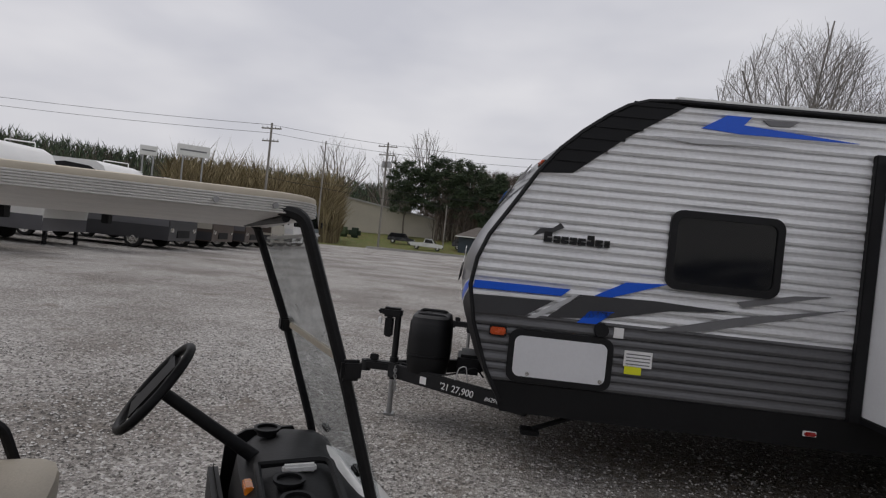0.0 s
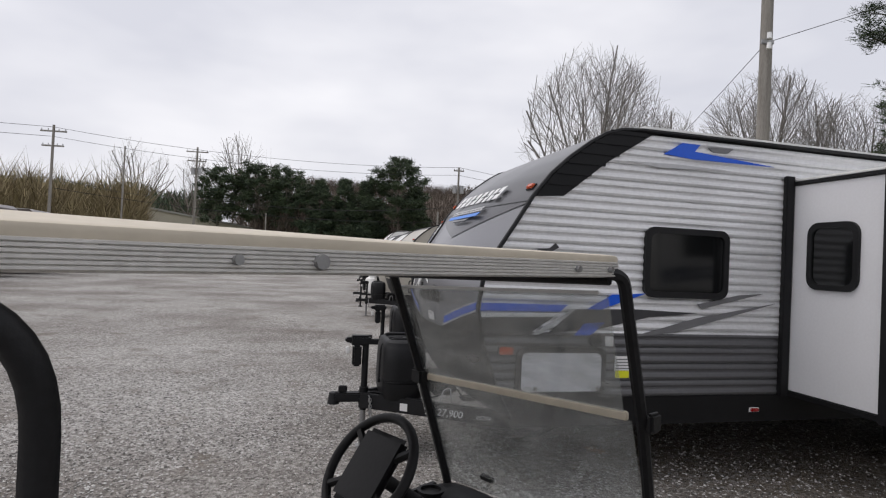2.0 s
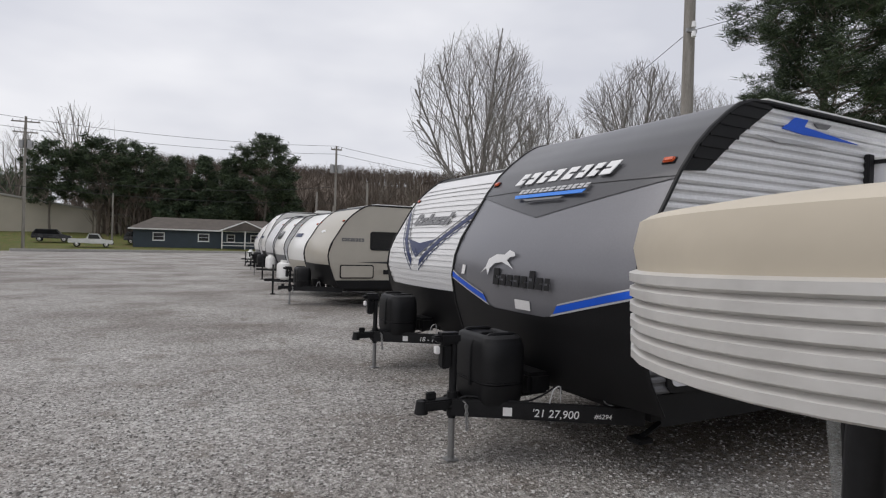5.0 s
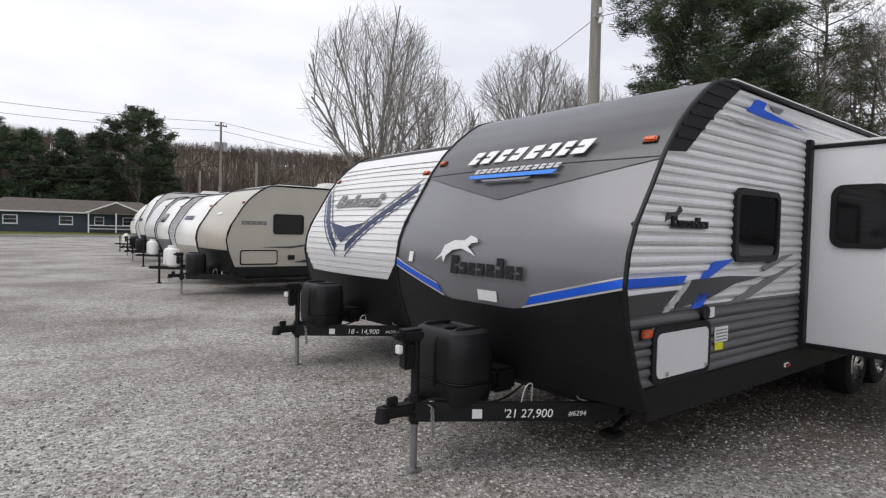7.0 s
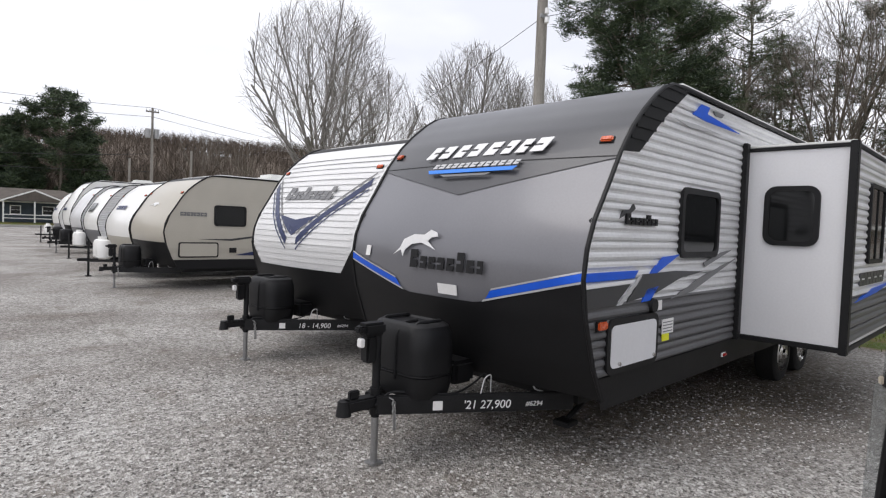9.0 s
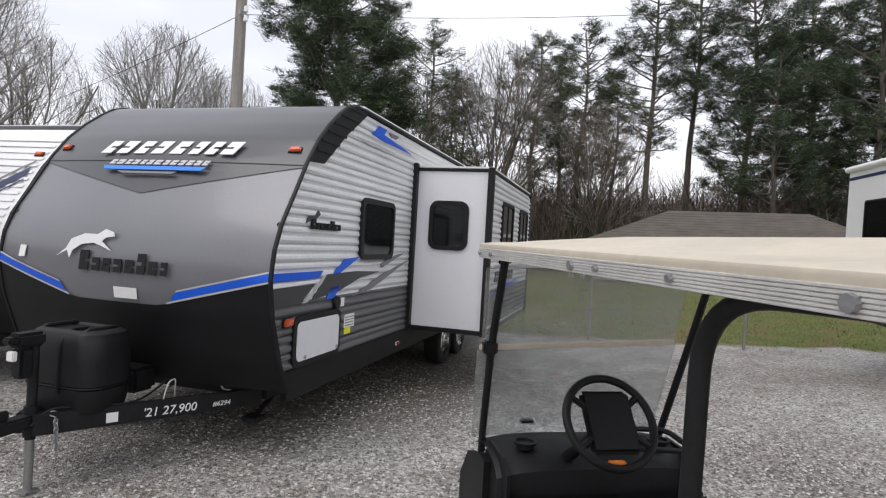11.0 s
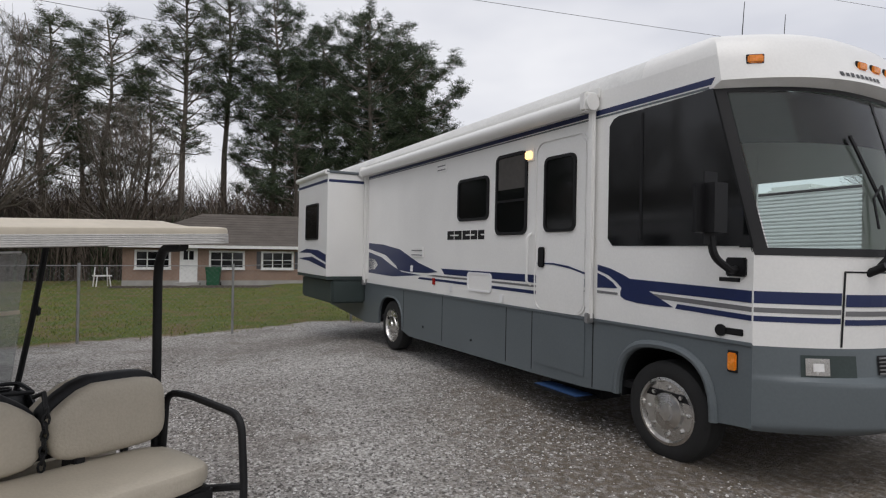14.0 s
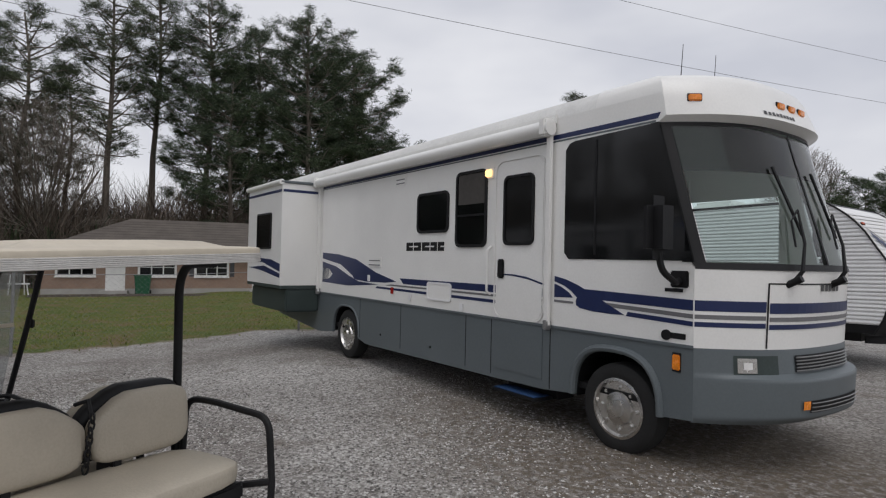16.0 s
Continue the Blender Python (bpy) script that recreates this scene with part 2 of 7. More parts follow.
def box(bm, x0, x1, y0, y1, z0, z1, bev=0.0, m=None, mi=0):
    mm = Matrix.Translation(((x0 + x1) / 2, (y0 + y1) / 2, (z0 + z1) / 2)) @ Matrix.Diagonal((abs(x1 - x0), abs(y1 - y0), abs(z1 - z0), 1))
    if m is not None:
        mm = m @ mm
    r = bmesh.ops.create_cube(bm, size=1, matrix=mm)
    fs = {f for v in r["verts"] for f in v.link_faces}
    for f in fs:
        f.material_index = mi
    if bev:
        es = {e for v in r["verts"] for e in v.link_edges}
        g = bmesh.ops.bevel(bm, geom=list(es), offset=bev, segments=2, affect="EDGES", clamp_overlap=True)
        for f in g["faces"]:
            f.material_index = mi
    return bm


def cyl(bm, p, q, r, r2=None, seg=12, caps=True):
    p, q = Vector(p), Vector(q)
    d = q - p
    m = Matrix.Translation((p + q) / 2) @ d.to_track_quat("Z", "Y").to_matrix().to_4x4()
    bmesh.ops.create_cone(bm, cap_ends=caps, segments=seg, radius1=r, radius2=r if r2 is None else r2, depth=d.length, matrix=m)
    return bm


def tube(bm, pts, r, seg=8, closed=False):
    """A round bar along points; r may be one radius or one a point."""
    pts = [Vector(p) for p in pts]
    n = len(pts)
    rs = r if isinstance(r, (list, tuple)) else [r] * n
    rings, up = [], None
    for i, p in enumerate(pts):
        a = pts[(i - 1) % n] if (i or closed) else p
        c = pts[(i + 1) % n] if (i < n - 1 or closed) else p
        t = (c - a).normalized()
        if up is None:
            up = t.orthogonal().normalized()
        else:
            up = (up - t * up.dot(t)).normalized()
        s = t.cross(up)
        rings.append([bm.verts.new(p + (up * math.cos(k * math.tau / seg) + s * math.sin(k * math.tau / seg)) * rs[i]) for k in range(seg)])
    for i in range(n if closed else n - 1):
        a, c = rings[i], rings[(i + 1) % n]
        for k in range(seg):
            bm.faces.new((a[k], a[(k + 1) % seg], c[(k + 1) % seg], c[k]))
    if not closed:
        bm.faces.new(rings[0][::-1])
        bm.faces.new(rings[-1])
    return bm


def arc(pts, radius, n=5):
    """Points of a bent bar: corners rounded."""
    pts = [Vector(p) for p in pts]
    out = [pts[0]]
    for a, b, c in zip(pts, pts[1:], pts[2:]):
        r = min(radius, (b - a).length * 0.48, (c - b).length * 0.48)
        p, q = b + (a - b).normalized() * r, b + (c - b).normalized() * r
        for i in range(n + 1):
            t = i / n
            out.append(p * (1 - t) ** 2 + b * 2 * t * (1 - t) + q * t * t)
    return out + [pts[-1]]


def rrect(x0, x1, z0, z1, r, n=5):
    """A rounded rectangle's outline in a plane."""
    o = []
    for cx, cz, a0 in ((x1 - r, z1 - r, 0), (x0 + r, z1 - r, 90), (x0 + r, z0 + r, 180), (x1 - r, z0 + r, 270)):
        for i in range(n + 1):
            a = radians(a0 + 90 * i / n)
            o.append((cx + r * math.cos(a), cz + r * math.sin(a)))
    return o


def plate(bm, outline, y0, y1, mi=0):
    """An outline in x, z made solid between y0 and y1."""
    a = [bm.verts.new((x, y0, z)) for x, z in outline]
    b = [bm.verts.new((x, y1, z)) for x, z in outline]
    fs = [bm.faces.new(a), bm.faces.new(b[::-1])]
    n = len(a)
    for i in range(n):
        fs.append(bm.faces.new((a[i], b[i], b[(i + 1) % n], a[(i + 1) % n])))
    for f in fs:
        f.material_index = mi
    return bm


def ring(bm, outer, inner, y0, y1):
    """A frame between two outlines of as many points, solid between y0 and y1."""
    n = len(outer)
    L = [[bm.verts.new((x, y, z)) for x, z in o] for o, y in ((outer, y0), (inner, y0), (inner, y1), (outer, y1))]
    for j in range(4):
        p, q = L[j], L[(j + 1) % 4]
        for i in range(n):
            bm.faces.new((p[i], p[(i + 1) % n], q[(i + 1) % n], q[i]))
    return bm


def lathe(bm, prof, m, seg=24):
    """A profile of (radius, along) turned about the local z of m."""
    rings = [[bm.verts.new(m @ Vector((r * math.cos(k * math.tau / seg), r * math.sin(k * math.tau / seg), z))) for k in range(seg)] for r, z in prof]
    for a, b in zip(rings, rings[1:]):
        for k in range(seg):
            bm.faces.new((a[k], a[(k + 1) % seg], b[(k + 1) % seg], b[k]))
    bm.faces.new(rings[0][::-1])
    bm.faces.new(rings[-1])
    return bm


def sheet(bm, rows, mi=0, fn=None):
    """A grid of points joined into quads; fn(i, j) gives the material index."""
    vs = [[bm.verts.new(p) for p in r] for r in rows]
    for i in range(len(vs) - 1):
        for j in range(len(vs[0]) - 1):
            f = bm.faces.new((vs[i][j], vs[i][j + 1], vs[i + 1][j + 1], vs[i + 1][j]))
            f.material_index = fn(i, j) if fn else mi
    return vs


def lerp_table(tab, k):
    if k <= tab[0][0]:
        return tab[0][1]
    for (a, u), (b, v) in zip(tab, tab[1:]):
        if k <= b:
            return u + (v - u) * (k - a) / (b - a)
    return tab[-1][1]


def writing(txt, size, material, m, parent, label, thick=0.002, shear=0.0):
    """Letters with Blender's own font, lying in the local x, y plane of m."""
    cu = bpy.data.curves.new("writing", "FONT")
    cu.body, cu.size, cu.extrude, cu.shear = txt, size, thick, shear
    tmp = new("writing", cu)
    me = bpy.data.meshes.new_from_object(tmp.evaluated_get(bpy.context.evaluated_depsgraph_get()))
    bpy.data.objects.remove(tmp)
    me.materials.clear()
    me.materials.append(material)
    ob = new("writing", me)
    ob.matrix_basis = m
    ob.parent = parent
    ob["label"] = label
    ob["kind"] = "stuff"
    return ob


def wordmark(bm, x0, x1, z0, z1, n, y0, y1, lean=0.0, gap=0.28, caps=True, seed=1):
    """A maker's mark as plain shapes: a row of leaning blocks with a notch each."""
    rng = random.Random(seed)
    wide = [1.25 if (i == 0 and not caps) else rng.uniform(0.8, 1.15) for i in range(n)]
    unit, h, out, x = (x1 - x0) / sum(wide), z1 - z0, [], x0
    for i in range(n):
        a, b = x, x + unit * wide[i] * (1 - gap * 0.6)
        x += unit * wide[i]
        top = z1 if (caps or i == 0) else z0 + h * (1.0 if rng.random() < 0.22 else 0.66)
        hh, st = top - z0, (b - a) * 0.40
        m0, m1 = z0 + hh * 0.42, z0 + hh * 0.58
        pts = [(a, z0), (b, z0), (b, m0), (a + st, m0), (a + st, m1), (b, m1), (b, top), (a, top)]
        if i % 2:
            pts = [(a, z0), (b, z0), (b, top), (a, top), (a, m1), (b - st, m1), (b - st, m0), (a, m0)]
        out.append(plate(B(), [(p + lean * (q - z0), q) for p, q in pts], y0, y1))
    return out


def window(parent, x0, x1, z0, z1, y, d=-1, r=0.06, frame=0.035, glass=None, split=None, name="window"):
    """A framed pane on a wall whose outside looks along d * y."""
    w = part(name, ring(B(), rrect(x0, x1, z0, z1, r), rrect(x0 + frame, x1 - frame, z0 + frame, z1 - frame, max(0.01, r - frame * 0.6)), y - d * 0.01, y + d * 0.022), BLACK_TRIM, parent)
    part("pane", plate(B(), rrect(x0 + frame * 0.8, x1 - frame * 0.8, z0 + frame * 0.8, z1 - frame * 0.8, max(0.01, r - frame * 0.6)), y - d * 0.008, y + d * 0.009), glass or DARK_GLASS, w)
    if split:
        part("mullion", box(B(), split - 0.012, split + 0.012, y + d * 0.009, y + d * 0.018, z0 + frame, z1 - frame), BLACK_TRIM, w)
    return w


def wheel(parent, x, y, z, r, width, out=1, rim_r=None, bolts=8, rim=None):
    """A road wheel on the y axis, its outer face at y."""
    rim_r = rim_r or r * 0.6
    m = Matrix.Translation((x, y, z)) @ Matrix.Rotation(radians(-90 * out), 4, "X")
    w = part("wheel", lathe(B(), [(rim_r * 0.98, -width), (r * 0.93, -width), (r * 0.99, -width * 0.85), (r, -width * 0.6), (r, -width * 0.3), (r * 0.98, -width * 0.1), (r * 0.92, -0.005), (rim_r * 1.15, 0.0), (rim_r * 1.02, -0.012), (rim_r * 0.98, -width * 0.5)], m, 36), RUBBER, parent, "black rubber tyre", True)
    part("rim", lathe(B(), [(rim_r * 1.03, -0.03), (rim_r * 1.04, -0.004), (rim_r * 0.95, 0.002), (rim_r * 0.86, -0.05), (rim_r * 0.62, -0.045), (rim_r * 0.55, -0.005), (rim_r * 0.3, 0.012), (rim_r * 0.27, 0.035), (rim_r * 0.1, 0.045)], m, 36), rim or CHROME, w, "bright metal wheel cover", True)
    for k in range(bolts):
        a = k * math.tau / bolts
        c = m @ Vector((rim_r * 0.72 * math.cos(a), rim_r * 0.72 * math.sin(a), -0.048))
        e = m @ Vector((rim_r * 0.72 * math.cos(a), rim_r * 0.72 * math.sin(a), -0.006))
        part("wheel_nut", cyl(B(), c, e, rim_r * 0.085, rim_r * 0.06, 8), rim or CHROME, w)
    return w


# ---- ground ----
def sstep(t):
    t = max(0.0, min(1.0, t))
    return t * t * (3 - 2 * t)


def ground_z(x, y):
    z = 0.115 * sstep(x / 5.5) * sstep((0.8 - y) / 2.0)
    z += 2.6 * sstep((y - 84) / 45)
    z += 1.2 * sstep((x - 16) / 12) * sstep((40 - y) / 20) * 0.12
    return z


def grass_mask(x, y):
    edge = 10.35 if y < -0.5 else 10.35 - 0.46 * (y + 0.5) if y < 5 else 7.8
    a = sstep((x - edge + 0.9) / 1.8) if y < 40 else 0.0
    if y < 60 and x > 7:
        a = max(a, sstep((x - 13 - 0.05 * y) / 3))
    kerb = 86 + 1.1 * (x + 6.4) if x < -6.4 else 86
    b = sstep((y - kerb) / 3)
    c = sstep((-x - 60) / 6)
    return max(a, b, c)


def soil_shade_mask(x, y):
    """Browner ground round the motorhome and under the trailer: soil tone plus painted shade."""
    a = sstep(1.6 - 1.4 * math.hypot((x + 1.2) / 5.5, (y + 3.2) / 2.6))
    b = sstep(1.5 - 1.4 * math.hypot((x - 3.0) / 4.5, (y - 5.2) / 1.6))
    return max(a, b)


def axis(fine0, fine1, step, far):
    v, out = fine0, []
    while v <= fine1:
        out.append(v)
        v += step
    s, a, b = step, fine0, out[-1]
    while b < far:
        s *= 1.28
        b += s
        out.append(b)
    s = step
    while a > -far:
        s *= 1.28
        a -= s
        out.insert(0, a)
    return out


def ground():
    xs, ys = axis(-8, 16, 0.4, 1400), axis(-12, 12, 0.4, 1400)
    ys = sorted(ys + [60 + 3 * i for i in range(26)])
    bm = B()
    lay = bm.verts.layers.float.new("grass")
    soil_shade_lay = bm.verts.layers.float.new("soil_shade")
    lay = bm.verts.layers.float["grass"]
    vs = sheet(bm, [[(x, y, ground_z(x, y) + 0.012 * noise.noise((x * 0.7, y * 0.7, 0))) for x in xs] for y in ys])
    for r, y in zip(vs, ys):
        for v, x in zip(r, xs):
            v[lay] = grass_mask(x, y)
            v[soil_shade_lay] = soil_shade_mask(x, y)
    m = bpy.data.materials.new("gravel_and_grass")
    m.use_nodes = True
    n, l = m.node_tree.nodes, m.node_tree.links
    b = n["Principled BSDF"]
    tc = n.new("ShaderNodeTexCoord")

    def nz(scale, detail=4):
        t = n.new("ShaderNodeTexNoise")
        t.inputs["Scale"].default_value, t.inputs["Detail"].default_value = scale, detail
        l.new(tc.outputs["Object"], t.inputs["Vector"])
        return t.outputs["Fac"]

    def ramp(src, *stops):
        r = n.new("ShaderNodeValToRGB")
        e = r.color_ramp.elements
        while len(e) < len(stops):
            e.new(0.5)
        for k, (p, c) in zip(e, stops):
            k.position, k.color = p, (*c, 1)
        l.new(src, r.inputs["Fac"])
        return r.outputs["Color"]

    def mix(f, a, c, mode="MIX"):
        x = n.new("ShaderNodeMix")
        x.data_type, x.blend_type = "RGBA", mode
        if isinstance(f, float):
            x.inputs["Factor"].default_value = f
        else:
            l.new(f, x.inputs["Factor"])
        l.new(a, x.inputs[6])
        l.new(c, x.inputs[7])
        return x.outputs[2]

    vor = n.new("ShaderNodeTexVoronoi")
    vor.inputs["Scale"].default_value = 36
    l.new(tc.outputs["Object"], vor.inputs["Vector"])
    vor2 = n.new("ShaderNodeTexVoronoi")
    vor2.inputs["Scale"].default_value = 75
    l.new(tc.outputs["Object"], vor2.inputs["Vector"])
    sep = n.new("ShaderNodeSeparateColor")
    l.new(vor.outputs["Color"], sep.inputs["Color"])
    stones = ramp(sep.outputs["Red"], (0.0, (0.09, 0.082, 0.075)), (0.4, (0.32, 0.305, 0.29)), (0.75, (0.50, 0.485, 0.465)), (1.0, (0.80, 0.785, 0.77)))
    sep2 = n.new("ShaderNodeSeparateColor")
    l.new(vor2.outputs["Color"], sep2.inputs["Color"])
    chips = ramp(sep2.outputs["Green"], (0.0, (0.12, 0.11, 0.10)), (0.55, (0.37, 0.355, 0.335)), (1.0, (0.66, 0.64, 0.62)))
    gravel = mix(0.45, stones, chips)
    dirt = ramp(nz(0.35, 6), (0.36, (0.68, 0.65, 0.62)), (0.50, (0.96, 0.945, 0.93)), (0.64, (1.18, 1.18, 1.17)))
    gravel = mix(1.0, gravel, dirt, "MULTIPLY")
    blotch = ramp(nz(1.7, 5), (0.56, (0, 0, 0)), (0.72, (1, 1, 1)))
    soil_shade = ramp(nz(9, 4), (0.3, (0.11, 0.085, 0.06)), (0.7, (0.20, 0.165, 0.125)))
    bsep = n.new("ShaderNodeMath")
    bsep.operation = "MULTIPLY"
    bsep.inputs[1].default_value = 0.5
    l.new(blotch, bsep.inputs[0])
    gravel = mix(bsep.outputs[0], gravel, soil_shade)
    # brown soil tone that also carries shade painted under the vehicles, broken by noise
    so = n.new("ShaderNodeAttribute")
    so.attribute_name = "soil_shade"
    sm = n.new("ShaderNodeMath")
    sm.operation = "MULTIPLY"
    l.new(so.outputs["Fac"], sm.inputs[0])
    patch_breakup = ramp(nz(14, 5), (0.40, (0.35, 0.35, 0.35)), (0.56, (0.92, 0.92, 0.92)))
    l.new(patch_breakup, sm.inputs[1])
    gravel = mix(sm.outputs[0], gravel, soil_shade)
    grass = ramp(nz(1.1, 6), (0.36, (0.19, 0.14, 0.065)), (0.45, (0.155, 0.145, 0.045)), (0.53, (0.125, 0.15, 0.03)), (0.62, (0.095, 0.14, 0.024)), (0.72, (0.18, 0.18, 0.05)))
    blades = ramp(nz(60, 3), (0.3, (0.45, 0.45, 0.45)), (0.7, (1.3, 1.3, 1.3)))
    grass = mix(1.0, grass, blades, "MULTIPLY")
    at = n.new("ShaderNodeAttribute")
    at.attribute_name = "grass"
    ed = n.new("ShaderNodeMath")
    ed.operation = "MULTIPLY_ADD"
    ed.inputs[1].default_value = 0.9
    l.new(nz(2.2, 7), ed.inputs[0])
    l.new(at.outputs["Fac"], ed.inputs[2])
    mr = n.new("ShaderNodeMapRange")
    mr.inputs["From Min"].default_value, mr.inputs["From Max"].default_value = 0.86, 1.05
    l.new(ed.outputs[0], mr.inputs["Value"])
    leaf = ramp(nz(5, 6), (0.4, (0.16, 0.105, 0.06)), (0.65, (0.30, 0.21, 0.12)))
    mid = n.new("ShaderNodeMapRange")
    mid.inputs["From Min"].default_value, mid.inputs["From Max"].default_value = 0.70, 0.9
    mid.inputs["To Max"].default_value = 0.65
    l.new(ed.outputs[0], mid.inputs["Value"])
    col = mix(mr.outputs["Result"], mix(mid.outputs["Result"], gravel, leaf), grass)
    l.new(col, b.inputs["Base Color"])
    b.inputs["Roughness"].default_value = 0.82
    b.inputs["Specular IOR Level"].default_value = 0.3
    bp = n.new("ShaderNodeBump")
    bp.inputs["Strength"].default_value, bp.inputs["Distance"].default_value = 0.9, 0.02
    hs = n.new("ShaderNodeMath")
    hs.operation = "ADD"
    l.new(vor.outputs["Distance"], hs.inputs[0])
    l.new(vor2.outputs["Distance"], hs.inputs[1])
    l.new(hs.outputs[0], bp.inputs["Height"])
    l.new(bp.outputs["Normal"], b.inputs["Normal"])
    ob = part("ground", bm, m, None, "", True)
    tagged(ob, "grey crushed gravel lot with a patchy grass yard beyond", "ground", kind="structure")


ground()


# ---- travel trailers ----
FRONT = [(0.57, -0.09), (0.80, -0.22), (1.13, -0.34), (1.40, -0.39), (1.60, -0.36), (1.78, -0.29), (2.03, -0.13), (2.26, 0.01), (2.45, 0.16), (2.59, 0.31), (2.72, 0.48), (2.80, 0.61), (2.845, 0.75), (2.86, 0.95)]
TOP = 2.86


def cap_sheet(bm, W, zlo, zhi, v0, v1, off=0.0, nv=14, nz_=20, bow=0.10, front=FRONT, z_top=TOP):
    """A patch of a trailer's bowed front: zlo and zhi give its lower and upper edge across the width."""
    rows = []
    for i in range(nz_ + 1):
        r = []
        for j in range(nv + 1):
            v = v0 + (v1 - v0) * j / nv
            a, c = zlo(v), zhi(v)
            z = a + (c - a) * i / nz_
            k = 1 - ((v - W / 2) / (W / 2)) ** 2
            fade = sstep((z_top + 0.02 - z) / 0.5)
            x = lerp_table(front, z) - bow * k * fade
            dz = 0.02
            sl = (lerp_table(front, min(z_top, z + dz)) - lerp_table(front, z - dz)) / (2 * dz)
            nrm = Vector((-1, 0, sl)).normalized()
            r.append((x + nrm.x * off, v, z + nrm.z * off))
        rows.append(r)
    sheet(bm, rows)
    return bm


def corrugated(bm, xa, xb, z0, z1, pitch, depth, y, mats, nx=2):
    """Horizontal ribbed siding on a wall that looks along -y; xa, xb give its ends at a height."""
    zs, ys, z = [], [], z0
    while z < z1 - 1e-6:
        for f, d in ((0, -0.55), (0.05, -0.55), (0.09, 0.75), (0.22, 1.25), (0.36, 0.9), (0.47, 0.1), (0.58, 0.15), (0.70, 1.1), (0.84, 1.0), (0.96, 0.35)):
            if z + f * pitch < z1:
                zs.append(z + f * pitch)
                ys.append(y - depth * d)
        z += pitch
    zs.append(z1)
    ys.append(y)
    rows = [[(xa(zz) + (xb(zz) - xa(zz)) * k / nx, yy, zz) for k in range(nx + 1)] for zz, yy in zip(zs, ys)]
    sheet(bm, rows, fn=lambda i, j: mats(zs[i]))
    return bm


def tongue(t, W, mark="", mark2=""):
    """Drawbar, coupler, jack, gas bottle cover and chain of a trailer."""
    c = W / 2
    for s in (-1, 1):
        a, b = Vector((0.15, c + s * 0.85, 0.44)), Vector((-1.08, c + s * 0.05, 0.44))
        d = (b - a)
        m = Matrix.Translation((a + b) / 2) @ Matrix.Rotation(math.atan2(d.y, d.x), 4, "Z")
        bm = B()
        box(bm, -d.length / 2, d.length / 2, -0.025, 0.025, -0.065, 0.065, 0.006, m)
        bar = part("drawbar", bm, BLACK_STEEL, t)
        if s == -1 and mark:
            mm = Matrix.Translation(b + (a - b) * 0.38) @ Matrix.Rotation(math.atan2(-d.y, -d.x), 4, "Z") @ Matrix.Translation((0, -0.030, -0.035)) @ Matrix.Rotation(radians(90), 4, "X")
            writing(mark, 0.085, WHITE_VINYL, mm @ Matrix.Translation((0.06, 0.0, 0)), bar, "white paint-pen figures", 0.002, 0.15)
            writing("#6294", 0.05, WHITE_VINYL, mm @ Matrix.Translation((0.53, 0.01, 0)), bar, "small white paint-pen figures", 0.002, 0.2)
            bm = B()
            box(bm, -0.16, -0.09, -0.005, 0.06, -0.001, 0.002, 0, mm)
            part("sticker", bm, LABEL, bar)
    bm = B()
    box(bm, -1.32, -0.98, c - 0.05, c + 0.05, 0.42, 0.50, 0.012)
    cyl(bm, (-1.32, c, 0.40), (-1.32, c, 0.50), 0.055, 0.04)
    box(bm, -1.28, -1.2, c - 0.02, c + 0.02, 0.50, 0.56, 0.008)
    part("coupler", bm, BLACK_STEEL, t, "black steel ball coupler", True)
    bm = B()
    cyl(bm, (-1.05, c, 0.34), (-1.05, c, 1.0), 0.030)
    cyl(bm, (-1.05, c, 0.36), (-1.05, c, 0.55), 0.042)
    jack = part("jack", bm, BLACK_STEEL, t, "black power tongue jack", True)
    part("jack_leg", cyl(B(), (-1.05, c, 0.02), (-1.05, c, 0.38), 0.026), GALV, jack, "bare steel jack leg", True)
    part("jack_foot", box(B(), -1.10, -1.0, c - 0.05, c + 0.05, 0.0, 0.02, 0.006), GALV, jack)
    bm = B()
    box(bm, -1.20, -1.01, c - 0.06, c + 0.05, 0.93, 1.02, 0.02)
    box(bm, -1.24, -1.12, c - 0.045, c + 0.03, 0.955, 1.0, 0.012)
    box(bm, -1.17, -1.09, c - 0.05, c + 0.04, 0.74, 0.93, 0.015)
    part("jack_motor", bm, BLACK_PLASTIC, jack, "black plastic jack motor", True)
    part("jack_lamp", box(B(), -1.232, -1.2, c - 0.06, c - 0.005, 0.86, 0.92, 0.006), LABEL, jack)
    # moulded cover over the gas bottles
    bm = B()
    rows = []
    for z, s, dx in ((0.48, 0.90, 0), (0.56, 0.97, 0), (0.63, 0.98, 0), (0.635, 0.95, 0), (0.65, 0.95, 0), (0.655, 0.99, 0), (0.80, 0.985, 0), (0.925, 0.96, 0), (0.945, 0.92, 0), (0.985, 0.88, 0), (1.0, 0.80, 0), (1.008, 0.70, 0), (0.992, 0.62, 0), (0.996, 0.3, 0)):
        rows.append([(-0.72 + p * s, c + q * s, z) for p, q in rrect(-0.20, 0.20, -0.31, 0.31, 0.13, 5)])
    vs = [[bm.verts.new(p) for p in r] for r in rows]
    n = len(vs[0])
    for a, b in zip(vs, vs[1:]):
        for k in range(n):
            bm.faces.new((a[k], a[(k + 1) % n], b[(k + 1) % n], b[k]))
    bm.faces.new(vs[0][::-1])
    bm.faces.new(vs[-1])
    cover = part("gas_bottle_cover", bm, BLACK_PLASTIC, t, "moulded black gas bottle cover", True)
